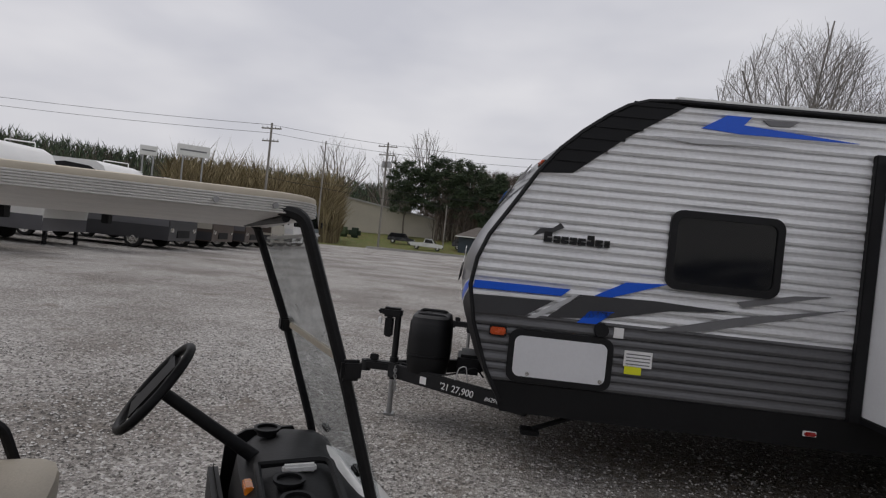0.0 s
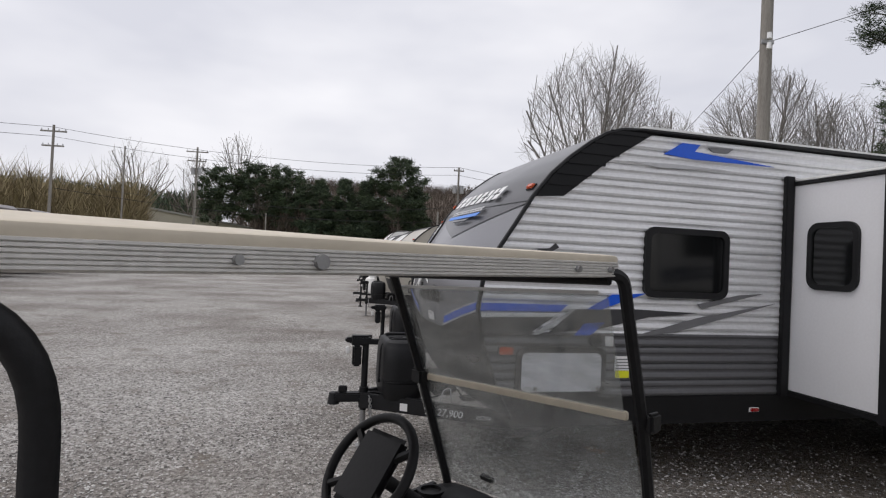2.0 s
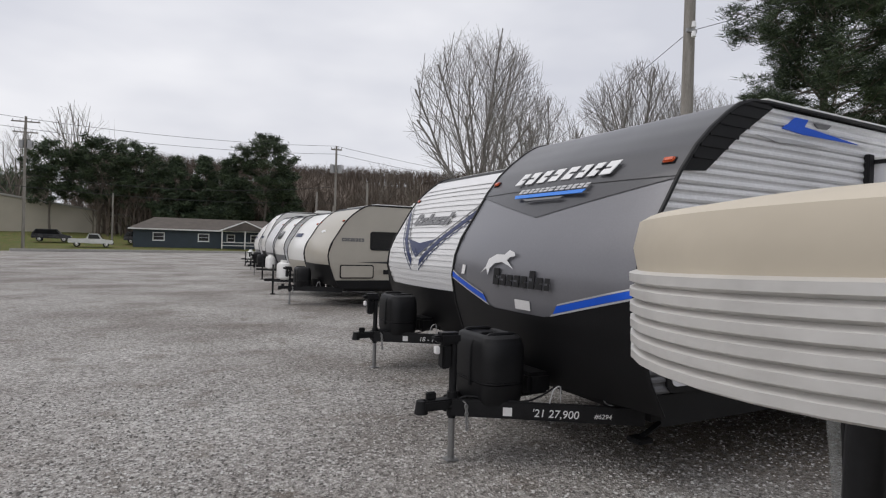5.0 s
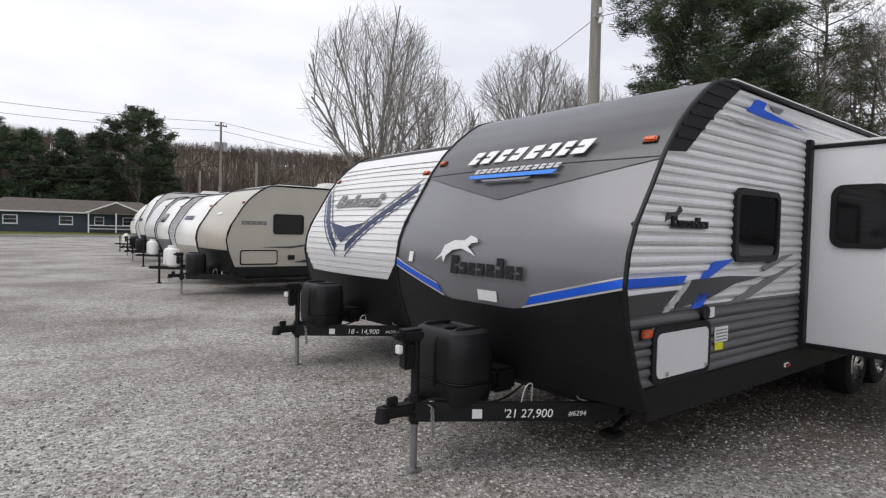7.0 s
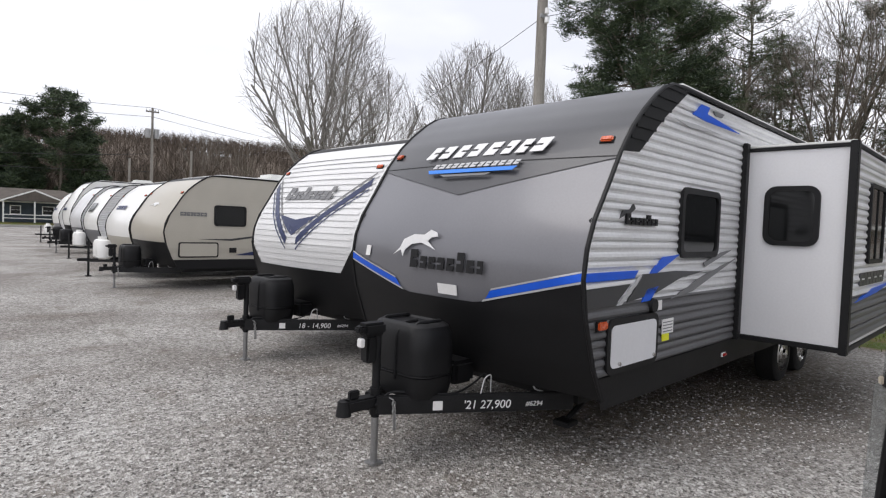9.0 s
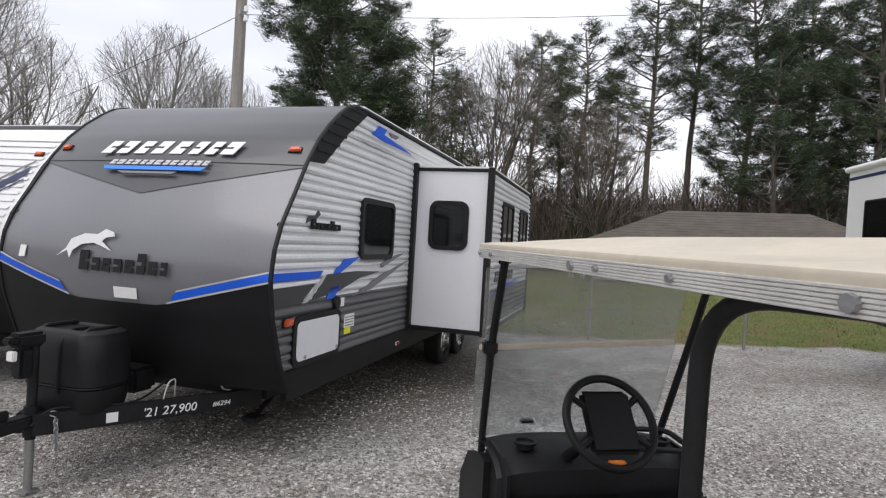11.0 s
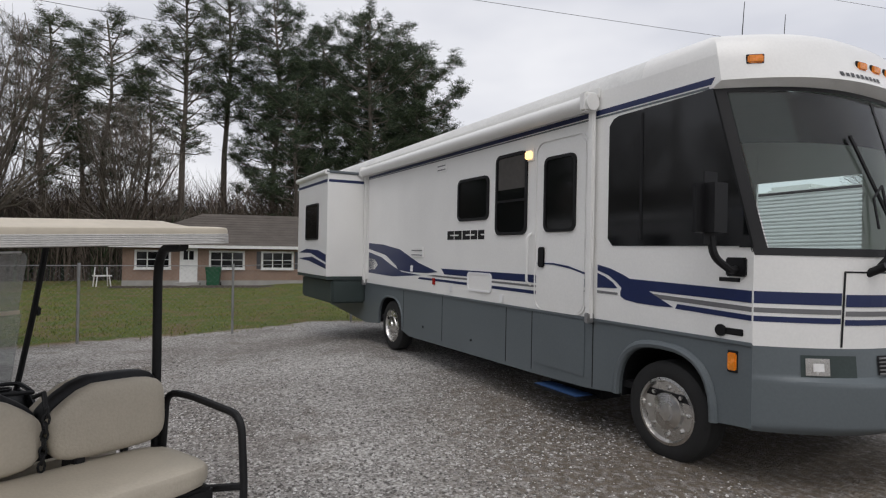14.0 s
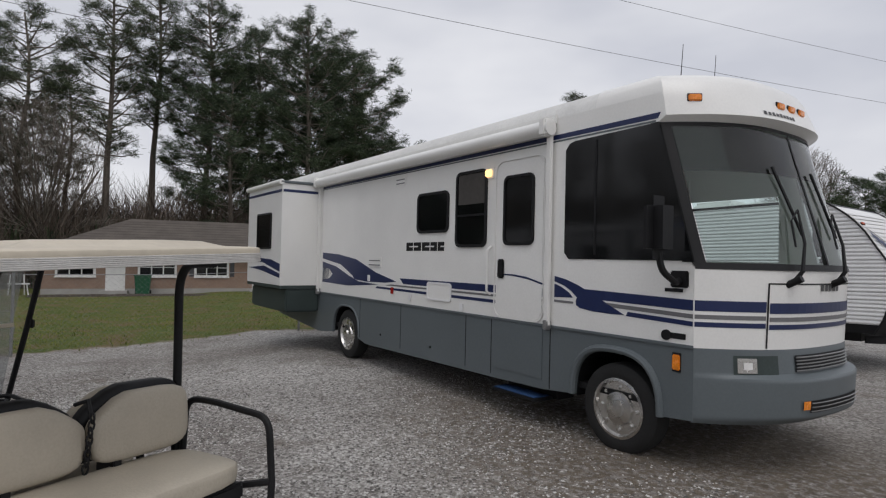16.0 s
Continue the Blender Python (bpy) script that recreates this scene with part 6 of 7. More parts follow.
plain_trailer(pose(0.16, 7.80, 0, 0, 0, 8.65), 7.4, 2.84, SIDING_WHITE, SIDING_WHITE, SIDING_WHITE, CAP_BLACK, "white ribbed travel trailer with navy V stripes on its front", 0.6, navy_v, False, "18 - 14,900")
plain_trailer(pose(-0.32, 16.15, 0, 0, 0, 8.0), 7.2, 2.72, DULL_TAN, DULL_TAN, DULL_TAN, CAP_BLACK, "tan travel trailer with dark swooshes and black lower front", 0.6, tan_swoosh, False, "", True, 3.0, 0.76)
plain_trailer(pose(-0.62, 19.15, 0, 0, 0, 7.0), 7.0, 2.70, DULL_TAN, SIDING_WHITE, WHITE_PAINT, DULL_TAN, "cream travel trailer with white gas bottles", 0.6, bands, True)
plain_trailer(pose(-0.70, 26.4, 0, 0, 0, 6.0), 7.0, 2.85, SIDING_WHITE, SIDING_LIGHT, WHITE_PAINT, CAP_GREY, "white ribbed travel trailer with a dark oval stripe", 1.0, oval, True)
plain_trailer(pose(-0.95, 30.2, 0, 0, 0, 6.0), 7.4, 2.95, SIDING_LIGHT, CAP_GREY, SIDING_LIGHT, CAP_GREY, "silver grey travel trailer with dark swooshes", 1.0, tan_swoosh, False)
plain_trailer(pose(-1.05, 35.0, 0, 0, 0, 5.0), 9.0, 3.35, WHITE_PAINT, WHITE_PAINT, WHITE_PAINT, CAP_BLACK, "large white travel trailer with navy lettering", 0.6, bands, False, "", True, 3.0)
plain_trailer(pose(-1.3, 40.5, 0, 0, 0, 5.0), 7.4, 3.0, WHITE_PAINT, SIDING_LIGHT, WHITE_PAINT, CAP_GREY, "white and grey travel trailer", 1.0, bands, True)
plain_trailer(pose(1.75, -11.9, 0.12, 0, 0, 14.0), 7.5, 2.84, SIDING_WHITE, SIDING_WHITE, WHITE_PAINT, CAP_BLACK, "white ribbed travel trailer with a grey feather emblem", 0.6, navy_v, False)


# ---- recreational vehicles along the far side of the lot, facing in ----
def fifth_wheel(m, tone, low, label):
    t = thing("fifth_wheel_trailer", m, label, "fifth-wheel trailer", "row of fifth-wheel trailers")
    W = 2.44
    prof = [(0.0, 1.55), (-0.08, 2.0), (0.05, 2.7), (0.35, 3.25), (0.7, 3.42), (9.0, 3.55), (9.0, 0.6), (2.6, 0.6), (2.5, 1.5), (0.1, 1.5)]
    part("body", plate(B(), prof, 0.0, W), tone, t, "", True)
    part("lower_skirt", box(B(), 2.55, 8.98, -0.012, W + 0.012, 0.55, 1.15, 0.02), low, t, "dark lower side")
    for y in (-0.008, W + 0.004):
        part("side_swoosh", plate(B(), [(0.05, 1.6), (0.0, 2.2), (0.3, 2.9), (0.9, 3.2), (1.9, 3.3), (2.6, 3.2), (2.9, 2.6), (2.4, 2.2), (2.0, 1.8), (1.0, 1.6)], y, y + 0.006), CAP_BLACK, t, "black curved panel")
        part("side_swoosh", plate(B(), [(1.4, 2.2), (2.2, 2.4), (2.6, 2.2), (2.2, 1.9), (1.8, 1.9)], y - 0.004 if y < 0 else y + 0.005, y + 0.002 if y < 0 else y + 0.011), tone, t)
    fm = Matrix.Rotation(radians(-90), 4, "Z")
    part("front_emblem", plate(B(), [(-1.9, 1.75), (-1.6, 2.15), (-1.2, 2.35), (-0.8, 2.15), (-0.5, 1.75), (-0.8, 1.9), (-1.6, 1.9)], -0.10, 0.03), BUD, t, "", False, fm)
    part("front_line", box(B(), -0.09, -0.06, 0.3, W - 0.3, 2.45, 2.5), CAP_BLACK, t)
    part("landing_leg", box(B(), 2.65, 2.77, 0.3, 0.42, 0.0, 1.0), BLACK_STEEL, t)
    part("landing_leg", box(B(), 2.65, 2.77, W - 0.42, W - 0.3, 0.0, 1.0), BLACK_STEEL, t)
    part("hitch_pin", box(B(), 0.7, 1.0, W / 2 - 0.15, W / 2 + 0.15, 1.05, 1.5, 0.03), BLACK_STEEL, t)
    for x in (6.0, 6.9):
        wheel(t, x, 0.0, 0.38, 0.38, 0.24, -1, 0.22, 6)
        wheel(t, x, W, 0.38, 0.38, 0.24, 1, 0.22, 6)
    part("ladder_rail", tube(B(), arc([(0.9, 0.1, 3.42), (0.9, 0.1, 3.6), (2.0, 0.1, 3.65), (2.0, 0.1, 3.5)], 0.05), 0.02, 6), WHITE_PAINT, t)
    window(t, 3.2, 4.2, 1.7, 2.4, -0.004, -1, 0.06, 0.04)
    window(t, 5.2, 6.4, 1.7, 2.4, -0.004, -1, 0.06, 0.04)
    return t


def coach(m, tone, band, label):
    """A bus-fronted motorhome."""
    t = thing("motorhome", m, label, "motorhome", "row of motorhomes")
    W = 2.5
    prof = [(0.0, 0.45), (-0.05, 1.2), (0.0, 1.6), (0.22, 2.8), (0.3, 3.2), (0.5, 3.35), (9.5, 3.35), (9.5, 0.45)]
    part("body", plate(B(), prof, 0.0, W), tone, t, "", True)
    part("band", box(B(), 0.02, 9.4, -0.006, W + 0.006, 1.1, 1.5), band, t, "coloured side band")
    part("band", box(B(), 0.02, 9.4, -0.006, W + 0.006, 0.5, 0.95), CAP_DARK, t)
    part("windshield", plate(B(), [(-0.015, 1.7), (0.19, 2.8), (0.30, 2.8), (0.09, 1.7)], 0.12, W - 0.12), DARK_GLASS, t, "dark windshield")
    for y in (0.25, W - 0.25):
        part("headlamp", box(B(), -0.06, 0.0, y - 0.13, y + 0.13, 0.85, 1.05, 0.02), CHROME, t)
        part("mirror", box(B(), -0.25, -0.1, (y - 0.6) if y < 1 else y + 0.4, (y - 0.4) if y < 1 else y + 0.6, 1.8, 2.3, 0.04), BLACK_PLASTIC, t)
    part("grille", box(B(), -0.055, 0.0, 0.7, W - 0.7, 0.6, 0.95, 0.01), BLACK_TRIM, t)
    part("roof_unit", box(B(), 2.5, 3.5, 0.8, 1.7, 3.35, 3.62, 0.08), ROOF_WHITE, t, "roof air conditioner", True)
    window(t, 0.9, 2.0, 1.75, 2.6, -0.004, -1, 0.08, 0.04)
    window(t, 3.0, 4.0, 1.75, 2.5, -0.004, -1, 0.08, 0.04)
    for x in (1.7, 7.0):
        wheel(t, x, 0.0, 0.45, 0.45, 0.26, -1, 0.28, 8)
        wheel(t, x, W, 0.45, 0.45, 0.26, 1, 0.28, 8)
    return t


ROW = [
    (coach, -15.0, 9.6, BROWN_RV, DULL_TAN, "brown and tan bus-fronted motorhome"),
    (fifth_wheel, -15.3, 15.2, WHITE_PAINT, CAP_DARK, "white fifth-wheel trailer with a black curved panel"),
    (fifth_wheel, -15.8, 20.0, WHITE_PAINT, CAP_GREY, "white fifth-wheel trailer with a black curved panel"),
    (coach, -16.6, 24.6, CAP_DARK, CAP_GREY, "dark grey bus-fronted motorhome"),
    (coach, -17.2, 28.8, BROWN_RV, DULL_TAN, "brown and tan bus-fronted motorhome"),
    (coach, -17.8, 33.0, BROWN_RV, CAP_GREY, "brown and grey bus-fronted motorhome"),
    (coach, -18.5, 37.4, DULL_TAN, BROWN_RV, "tan bus-fronted motorhome with brown band"),
    (coach, -19.2, 42.0, WHITE_PAINT, SIDING_LIGHT, "plain white bus-fronted motorhome"),
    (coach, -20.0, 46.6, GREY_PAINT, NAVY_DECAL, "blue-grey bus-fronted motorhome with navy band"),
]
for fn, x, y, a, b, lab in ROW:
    fn(pose(x - 1.3, y + 1.2, 0, 0, 0, 180 + 8), a, b, lab)


# ---- parked cars ----
def car(m, paint, label, cat="car", tall=1.75, bed=False):
    t = thing("parked_" + cat.replace(" ", "_"), m, label, cat)
    hood, top = 1.05, tall
    if bed:
        prof = [(0, 0.45), (0, 0.95), (1.3, hood), (1.75, top), (2.9, top), (3.1, 1.1), (5.2, 1.1), (5.2, 0.5)]
        win = [(1.5, 1.12), (1.85, top - 0.1), (2.85, top - 0.1), (2.95, 1.12)]
    else:
        prof = [(0, 0.45), (0, 0.9), (1.1, hood), (1.7, top), (4.2, top), (4.7, 1.1), (4.75, 0.5)]
        win = [(1.35, 1.1), (1.8, top - 0.1), (4.1, top - 0.1), (4.5, 1.12)]
    bm = plate(B(), prof, 0.0, 1.85)
    bmesh.ops.bevel(bm, geom=list(bm.edges), offset=0.06, segments=2, affect="EDGES", clamp_overlap=True)
    part("body", bm, paint, t, "", True)
    for y in (-0.004, 1.846):
        part("side_glass", plate(B(), win, y, y + 0.008), DARK_GLASS, t)
    part("windshield", plate(B(), [(1.12, hood + 0.03), (1.67, top - 0.06), (1.63, top - 0.06), (1.08, hood + 0.03)], 0.15, 1.7), DARK_GLASS, t)
    part("bumper", box(B(), -0.06, 0.1, 0.05, 1.8, 0.4, 0.62, 0.04), BLACK_PLASTIC, t)
    for y in (0.25, 1.6):
        part("headlight", box(B(), -0.02, 0.05, y - 0.15, y + 0.15, 0.72, 0.86, 0.02), LABEL, t)
    for x in (0.85, 3.8 if not bed else 4.2):
        wheel(t, x, 0.0, 0.36, 0.36, 0.2, -1, 0.21, 5)
        wheel(t, x, 1.85, 0.36, 0.36, 0.2, 1, 0.21, 5)
    return t


def polar(az, d, x0=-2.5, y0=1.0):
    return x0 + d * math.sin(radians(az)), y0 + d * math.cos(radians(az))


for az, d, rz, paint, lab, cat, bed in ((-10.5, 92, 190, CAR_WHITE, "white pickup truck parked on the road edge", "pickup truck", True), (-13.5, 101, 190, CAR_DARK, "dark car parked beside the road", "car", False), (-7, 99, 190, CAR_DARK, "dark car parked at the grass", "car", False)):
    x, y = polar(az, d)
    car(pose(x, y, ground_z(x, y), 0, 0, rz), paint, lab, cat, 1.8, bed)


# ---- houses and sheds ----
def window_unit(h, x0, x1, z0, z1, y, bars=2):
    w = part("window", box(B(), x0 - 0.09, x1 + 0.09, y - 0.05, y, z0 - 0.09, z1 + 0.09), WHITE_WOOD, h, "white framed window")
    n = max(1, bars)
    for k in range(n):
        a, b = x0 + (x1 - x0) * k / n + 0.03, x0 + (x1 - x0) * (k + 1) / n - 0.03
        for q in range(2):
            c, e = z0 + (z1 - z0) * q / 2 + 0.02, z0 + (z1 - z0) * (q + 1) / 2 - 0.02
            part("pane", box(B(), a, b, y - 0.056, y - 0.045, c, e), DARK_GLASS, w)
    part("sill", box(B(), x0 - 0.12, x1 + 0.12, y - 0.10, y - 0.05, z0 - 0.14, z0 - 0.09), WHITE_WOOD, w)


def hip_roof(bm, x0, x1, y0, y1, z0, z1, over=0.5, inset=None):
    x0, x1, y0, y1 = x0 - over, x1 + over, y0 - over, y1 + over
    c, i = (y0 + y1) / 2, inset if inset is not None else (y1 - y0) / 2
    v = [bm.verts.new(p) for p in ((x0, y0, z0), (x1, y0, z0), (x1, y1, z0), (x0, y1, z0), (x0 + i, c, z1), (x1 - i, c, z1))]
    for f in ((0, 1, 5, 4), (1, 2, 5), (2, 3, 4, 5), (3, 0, 4)):
        bm.faces.new([v[k] for k in f])
    box(bm, x0, x1, y0, y1, z0 - 0.14, z0 - 0.002)
    return bm


def brown_house():
    # its front looks along local -y
    h = thing("house", pose(31.6, 8.0, 0.14, 0, 0, -90), "low brown house with white windows and a hipped shingle roof", "house")
    L, D = 15.0, 7.5
    part("wall", box(B(), 0, L, 0, D, 0, 2.3), BRICK_WALL, h, "brown lapped siding walls")
    for k in range(14):
        part("board", box(B(), 0, L, -0.02, -0.002, 0.34 + 0.14 * k, 0.34 + 0.14 * k + 0.125), BRICK_WALL, h)
    part("base", box(B(), -0.02, L + 0.02, -0.035, D, 0, 0.3), CONCRETE, h)
    roof = part("roof", hip_roof(B(), 0, L, 0, D, 2.32, 4.45, 0.55), SHINGLE, h, "brown shingle roof")
    part("fascia", box(B(), -0.57, L + 0.57, -0.60, -0.56, 2.16, 2.33), WHITE_WOOD, roof)
    for k in range(12):
        z = 2.36 + 0.17 * k
        y = -0.55 + (z - 2.32) / 2.13 * 4.3
        part("shingle_course", box(B(), -0.5 + k * 0.36, L + 0.5 - k * 0.36, y, y + 0.02, z, z + 0.012), SHINGLE, roof)
    for x0, x1 in ((0.7, 2.4), (4.6, 6.4), (7.5, 9.2), (12.6, 14.2)):
        window_unit(h, x0, x1, 1.05, 1.95, -0.02, 3)
    for x in (7.15, 9.35):
        part("shutter", box(B(), x - 0.0, x + 0.24, -0.05, -0.02, 0.98, 2.02), CAP_DARK, h, "dark shutter")
    for x in (2.95, 10.6):
        d = part("door", box(B(), x, x + 0.95, -0.06, -0.02, 0.2, 2.2), WHITE_WOOD, h, "white front door")
        for q in range(2):
            part("light", box(B(), x + 0.2 + 0.3 * q, x + 0.44 + 0.3 * q, -0.066, -0.055, 1.5, 2.0), DARK_GLASS, d)
        part("step", box(B(), x - 0.2, x + 1.15, -0.9, -0.04, 0.0, 0.2), CONCRETE, h)


def blue_house():
    x, y = polar(-6.6, 93)
    x -= 4.0
    h = thing("house", pose(x, y, ground_z(x, y), 0, 0, 3), "dark slate-blue house with a porch gable and white trim", "house")
    part("wall", box(B(), 0, 21, 0, 8, 0, 2.7), HOUSE_BLUE, h)
    roof = part("roof", hip_roof(B(), 0, 21, 0, 8, 2.72, 4.5, 0.6, 3.0), SHINGLE, h, "brown roof")
    bm = B()
    v = [bm.verts.new(p) for p in ((11.5, -2.2, 2.75), (18.5, -2.2, 2.75), (15.0, -2.2, 4.2), (11.5, 4, 2.75), (18.5, 4, 2.75), (15.0, 4, 4.2))]
    for f in ((0, 2, 5, 3), (1, 4, 5, 2), (0, 1, 2)):
        bm.faces.new([v[k] for k in f])
    part("porch_roof", bm, SHINGLE, h)
    for a, b in (((11.4, 2.75), (15.0, 4.25)), ((15.0, 4.25), (18.6, 2.75))):
        part("barge_board", plate(B(), [a, b, (b[0], b[1] - 0.2), (a[0], a[1] - 0.2)], -2.28, -2.21), WHITE_WOOD, h)
    part("gable", plate(B(), [(11.9, 2.7), (18.1, 2.7), (15.0, 3.95)], -2.15, -2.05), HOUSE_BLUE, h)
    for x in (11.8, 15.0, 18.2):
        part("porch_post", box(B(), x - 0.08, x + 0.08, -2.15, -1.99, 0, 2.72), WHITE_WOOD, h)
    for z in (0.5, 0.95):
        part("porch_rail", box(B(), 11.8, 18.2, -2.12, -2.02, z, z + 0.10), WHITE_WOOD, h)
    for x0, x1 in ((2.6, 4.0), (8.6, 10.0), (12.6, 13.6), (16.0, 17.2), (19, 20)):
        window_unit(h, x0, x1, 1.1, 2.1, -0.02, 1)
    part("fascia", box(B(), -0.6, 21.6, -0.66, -0.61, 2.56, 2.74), WHITE_WOOD, h)


def beige_shed():
    x, y = polar(-21.5, 122)
    h = thing("metal_building", pose(x, y, ground_z(x, y) - 0.4, 0, 0, 12), "long beige sheet-metal building with a low roof", "building")
    bm = B()
    plate(bm, [(0, 0), (0, 7.6), (27, 3.6), (27, 0)], 0.0, 20.0)
    part("wall", bm, BEIGE_METAL, h)
    for k in range(54):
        x = 0.25 + 0.5 * k
        part("panel_rib", box(B(), x - 0.03, x + 0.03, -0.04, -0.001, 0, 7.55 - x * 4.0 / 27), BEIGE_METAL, h)
    part("roof_edge", plate(B(), [(-0.3, 7.55), (-0.3, 7.9), (27.3, 3.85), (27.3, 3.5)], -0.35, 20.2), CONCRETE, h, "pale roof edge")
    part("door", box(B(), 25.0, 26.2, -0.06, -0.045, 0, 2.2), BROWN_RV, h)
    x, y = polar(-22.5, 108)
    bm = B()
    rows = []
    for k in range(3):
        box(bm, k * 2.2, k * 2.2 + 2.15, 0, 1.6, 0, 1.9, 0.5)
    part("hedge", bm, NEEDLES_DARK, thing("hedge", pose(x, y, ground_z(x, y)), "clipped dark hedge before the metal building", "hedge"), "")


def planting_bed():
    rng = random.Random(5)
    bm = B()
    rows = [[(30.45 - 0.55 * w + 0.12 * rng.random() * (w > 0), 8.0 - 15.0 * k / 40, 0.13 + (0.07 + 0.05 * rng.random()) * math.sin(math.pi * (0.08 + 0.84 * w / 4))) for w in range(5)] for k in range(41)]
    sheet(bm, rows)
    m = mat("damp_mulch", (0.022, 0.016, 0.012), 0.95, 0.0, 0.4, 2, 30, 0.6, col2=(0.075, 0.055, 0.04))
    tagged(part("planting_bed", bm, m, None, "", True), "dark mulch bed along the foot of the house", "garden bed", kind="structure")


def sign_board(x, y, z, w, h, label):
    t = thing("sign", pose(x, y, ground_z(x, y), 0, 0, 38), label, "sign", "roadside signs")
    part("panel", box(B(), -w / 2, w / 2, -0.12, 0.12, z - h / 2, z + h / 2, 0.04), WHITE_WOOD, t, "white sign panel")
    part("print", box(B(), -w * 0.4, w * 0.4, -0.135, -0.121, z - h * 0.08, z + h * 0.06), MID_DECAL, t)
    for k in (-0.3, 0.3):
        part("post", cyl(B(), (k * w, 0, -0.3), (k * w, 0, z - h / 2), 0.10, None, 10), GALV, t)


planting_bed()
sign_board(-47.6, 57.8, 8.7, 1.8, 1.1, "small white roadside sign on posts")
sign_board(-43.9, 60.7, 9.4, 3.6, 1.3, "wide white roadside sign on posts")
brown_house()
blue_house()
beige_shed()


# kerb, signs and the fence on the bank
def kerb_line():
    bm = B()
    for k in range(18):
        a = -26 + k * 1.6
        box(bm, a, a + 1.58, 0, 0.35, 0, 0.28, 0.03)
    tagged(part("kerb", bm, CONCRETE, None, "", False, pose(-1.0, 80.0, 0.0, 0, 0, 0) @ Matrix.Rotation(radians(30), 4, "Z")), "pale concrete kerb at the lot's end", "kerb", kind="structure")


kerb_line()


def bin_thing():
    t = thing("wheeled_bin", pose(30.6, 3.15, 0.14, 0, 0, -90), "green wheeled rubbish bin beside the house door", "bin")
    bm = B()
    rows = [[(x * s, y * s, z) for x, y in rrect(-0.4, 0.4, -0.42, 0.42, 0.06, 3)] for z, s in ((0.05, 0.8), (1.0, 1.0))]
    vs = [[bm.verts.new(p) for p in r] for r in rows]
    n = len(vs[0])
    for k in range(n):
        bm.faces.new((vs[0][k], vs[0][(k + 1) % n], vs[1][(k + 1) % n], vs[1][k]))
    bm.faces.new(vs[0][::-1])
    part("bin_body", bm, BIN_GREEN, t)
    part("lid", box(B(), -0.43, 0.43, -0.46, 0.44, 1.0, 1.10, 0.03), BIN_GREEN, t, "hinged green lid", True)
    part("handle", tube(B(), [(-0.35, 0.5, 1.02), (0.35, 0.5, 1.02)], 0.02, 6), BLACK_PLASTIC, t)
    for x in (-0.36, 0.36):
        part("bin_wheel", cyl(B(), (x - 0.04, 0.36, 0.13), (x + 0.04, 0.36, 0.13), 0.13), BLACK_PLASTIC, t)
    t = thing("folding_chair", pose(30.8, 8.8, 0.14, 0, 0, -60), "white chair standing by the house corner", "chair")
    part("seat", box(B(), -0.4, 0.4, -0.3, 0.3, 0.55, 0.62), WHITE_WOOD, t)
    for x in (-0.36, 0.36):
        for y in (-0.26, 0.26):
            part("leg", tube(B(), [(x, y, 0), (x * 0.8, y * 0.8, 1.05 if y > 0 else 0.6)], 0.03, 6), WHITE_WOOD, t)


bin_thing()


def chain_fence():
    pts = [(6.2, 9.2), (7.15, 6.45), (8.1, 3.7), (9.04, 0.95), (9.98, -1.8), (10.9, -4.55), (11.8, -7.3)]
    f = thing("chain_link_fence", pose(0, 0, 0), "thin galvanised chain-link fence along the grass edge", "fence")
    H = 1.5
    wires = []
    for x, y in pts:
        z = ground_z(x, y)
        p = part("post", cyl(B(), (x, y, z - 0.1), (x, y, z + H + 0.05), 0.028, None, 10), GALV, f, "", True)
    for (xa, ya), (xb, yb) in zip(pts, pts[1:]):
        za, zb = ground_z(xa, ya), ground_z(xb, yb)
        part("top_wire", tube(B(), [(xa, ya, za + H), (xb, yb, zb + H)], 0.008, 5), GALV, f)
        bm = B()
        n = 26
        for k in range(-14, n):
            for s in (1, -1):
                a, b = k / n, (k + 14) / n
                za_, zb_ = (0.06, H) if s > 0 else (H, 0.06)
                if a < 0:
                    za_ += (zb_ - za_) * (-a) / (b - a)
                    a = 0
                if b > 1:
                    zb_ = za_ + (zb_ - za_) * (1 - a) / (b - a)
                    b = 1
                tube(bm, [(xa + (xb - xa) * a, ya + (yb - ya) * a, za + za_), (xa + (xb - xa) * b, ya + (yb - ya) * b, za + zb_)], 0.0011, 3)
        ob = part("mesh", bm, GALV, f, "fine wire mesh")
        ob["kind"] = "stuff"


chain_fence()


# ---- poles and cables ----
def power_pole(x, y, h, label, arms=(), can=False, r=0.15, conc=False):
    z = ground_z(x, y)
    t = thing("utility_pole", pose(x, y, z), label, "utility pole", "utility poles")
    part("pole", tube(B(), [(0, 0, -0.3), (0, 0, h * 0.5), (0, 0, h)], [r, r * 0.87, r * 0.72], 12), CONCRETE if conc else WOOD_POLE, t, "", True)
    for za, w in arms:
        arm = part("crossarm", box(B(), -w, w, -0.06, 0.06, za - 0.07, za + 0.07, 0.01), WOOD_POLE, t)
        for k in (-0.9, -0.4, 0.4, 0.9):
            part("insulator", cyl(B(), (k * w, 0, za + 0.07), (k * w, 0, za + 0.25), 0.05, 0.03, 8), GALV, arm)
    if can:
        for sx in (-0.4, 0.4):
            part("transformer", cyl(B(), (sx, 0.0, h * 0.76), (sx, 0.0, h * 0.76 + 0.9), 0.26, None, 14), GALV, t, "grey transformer can", True)
    return t


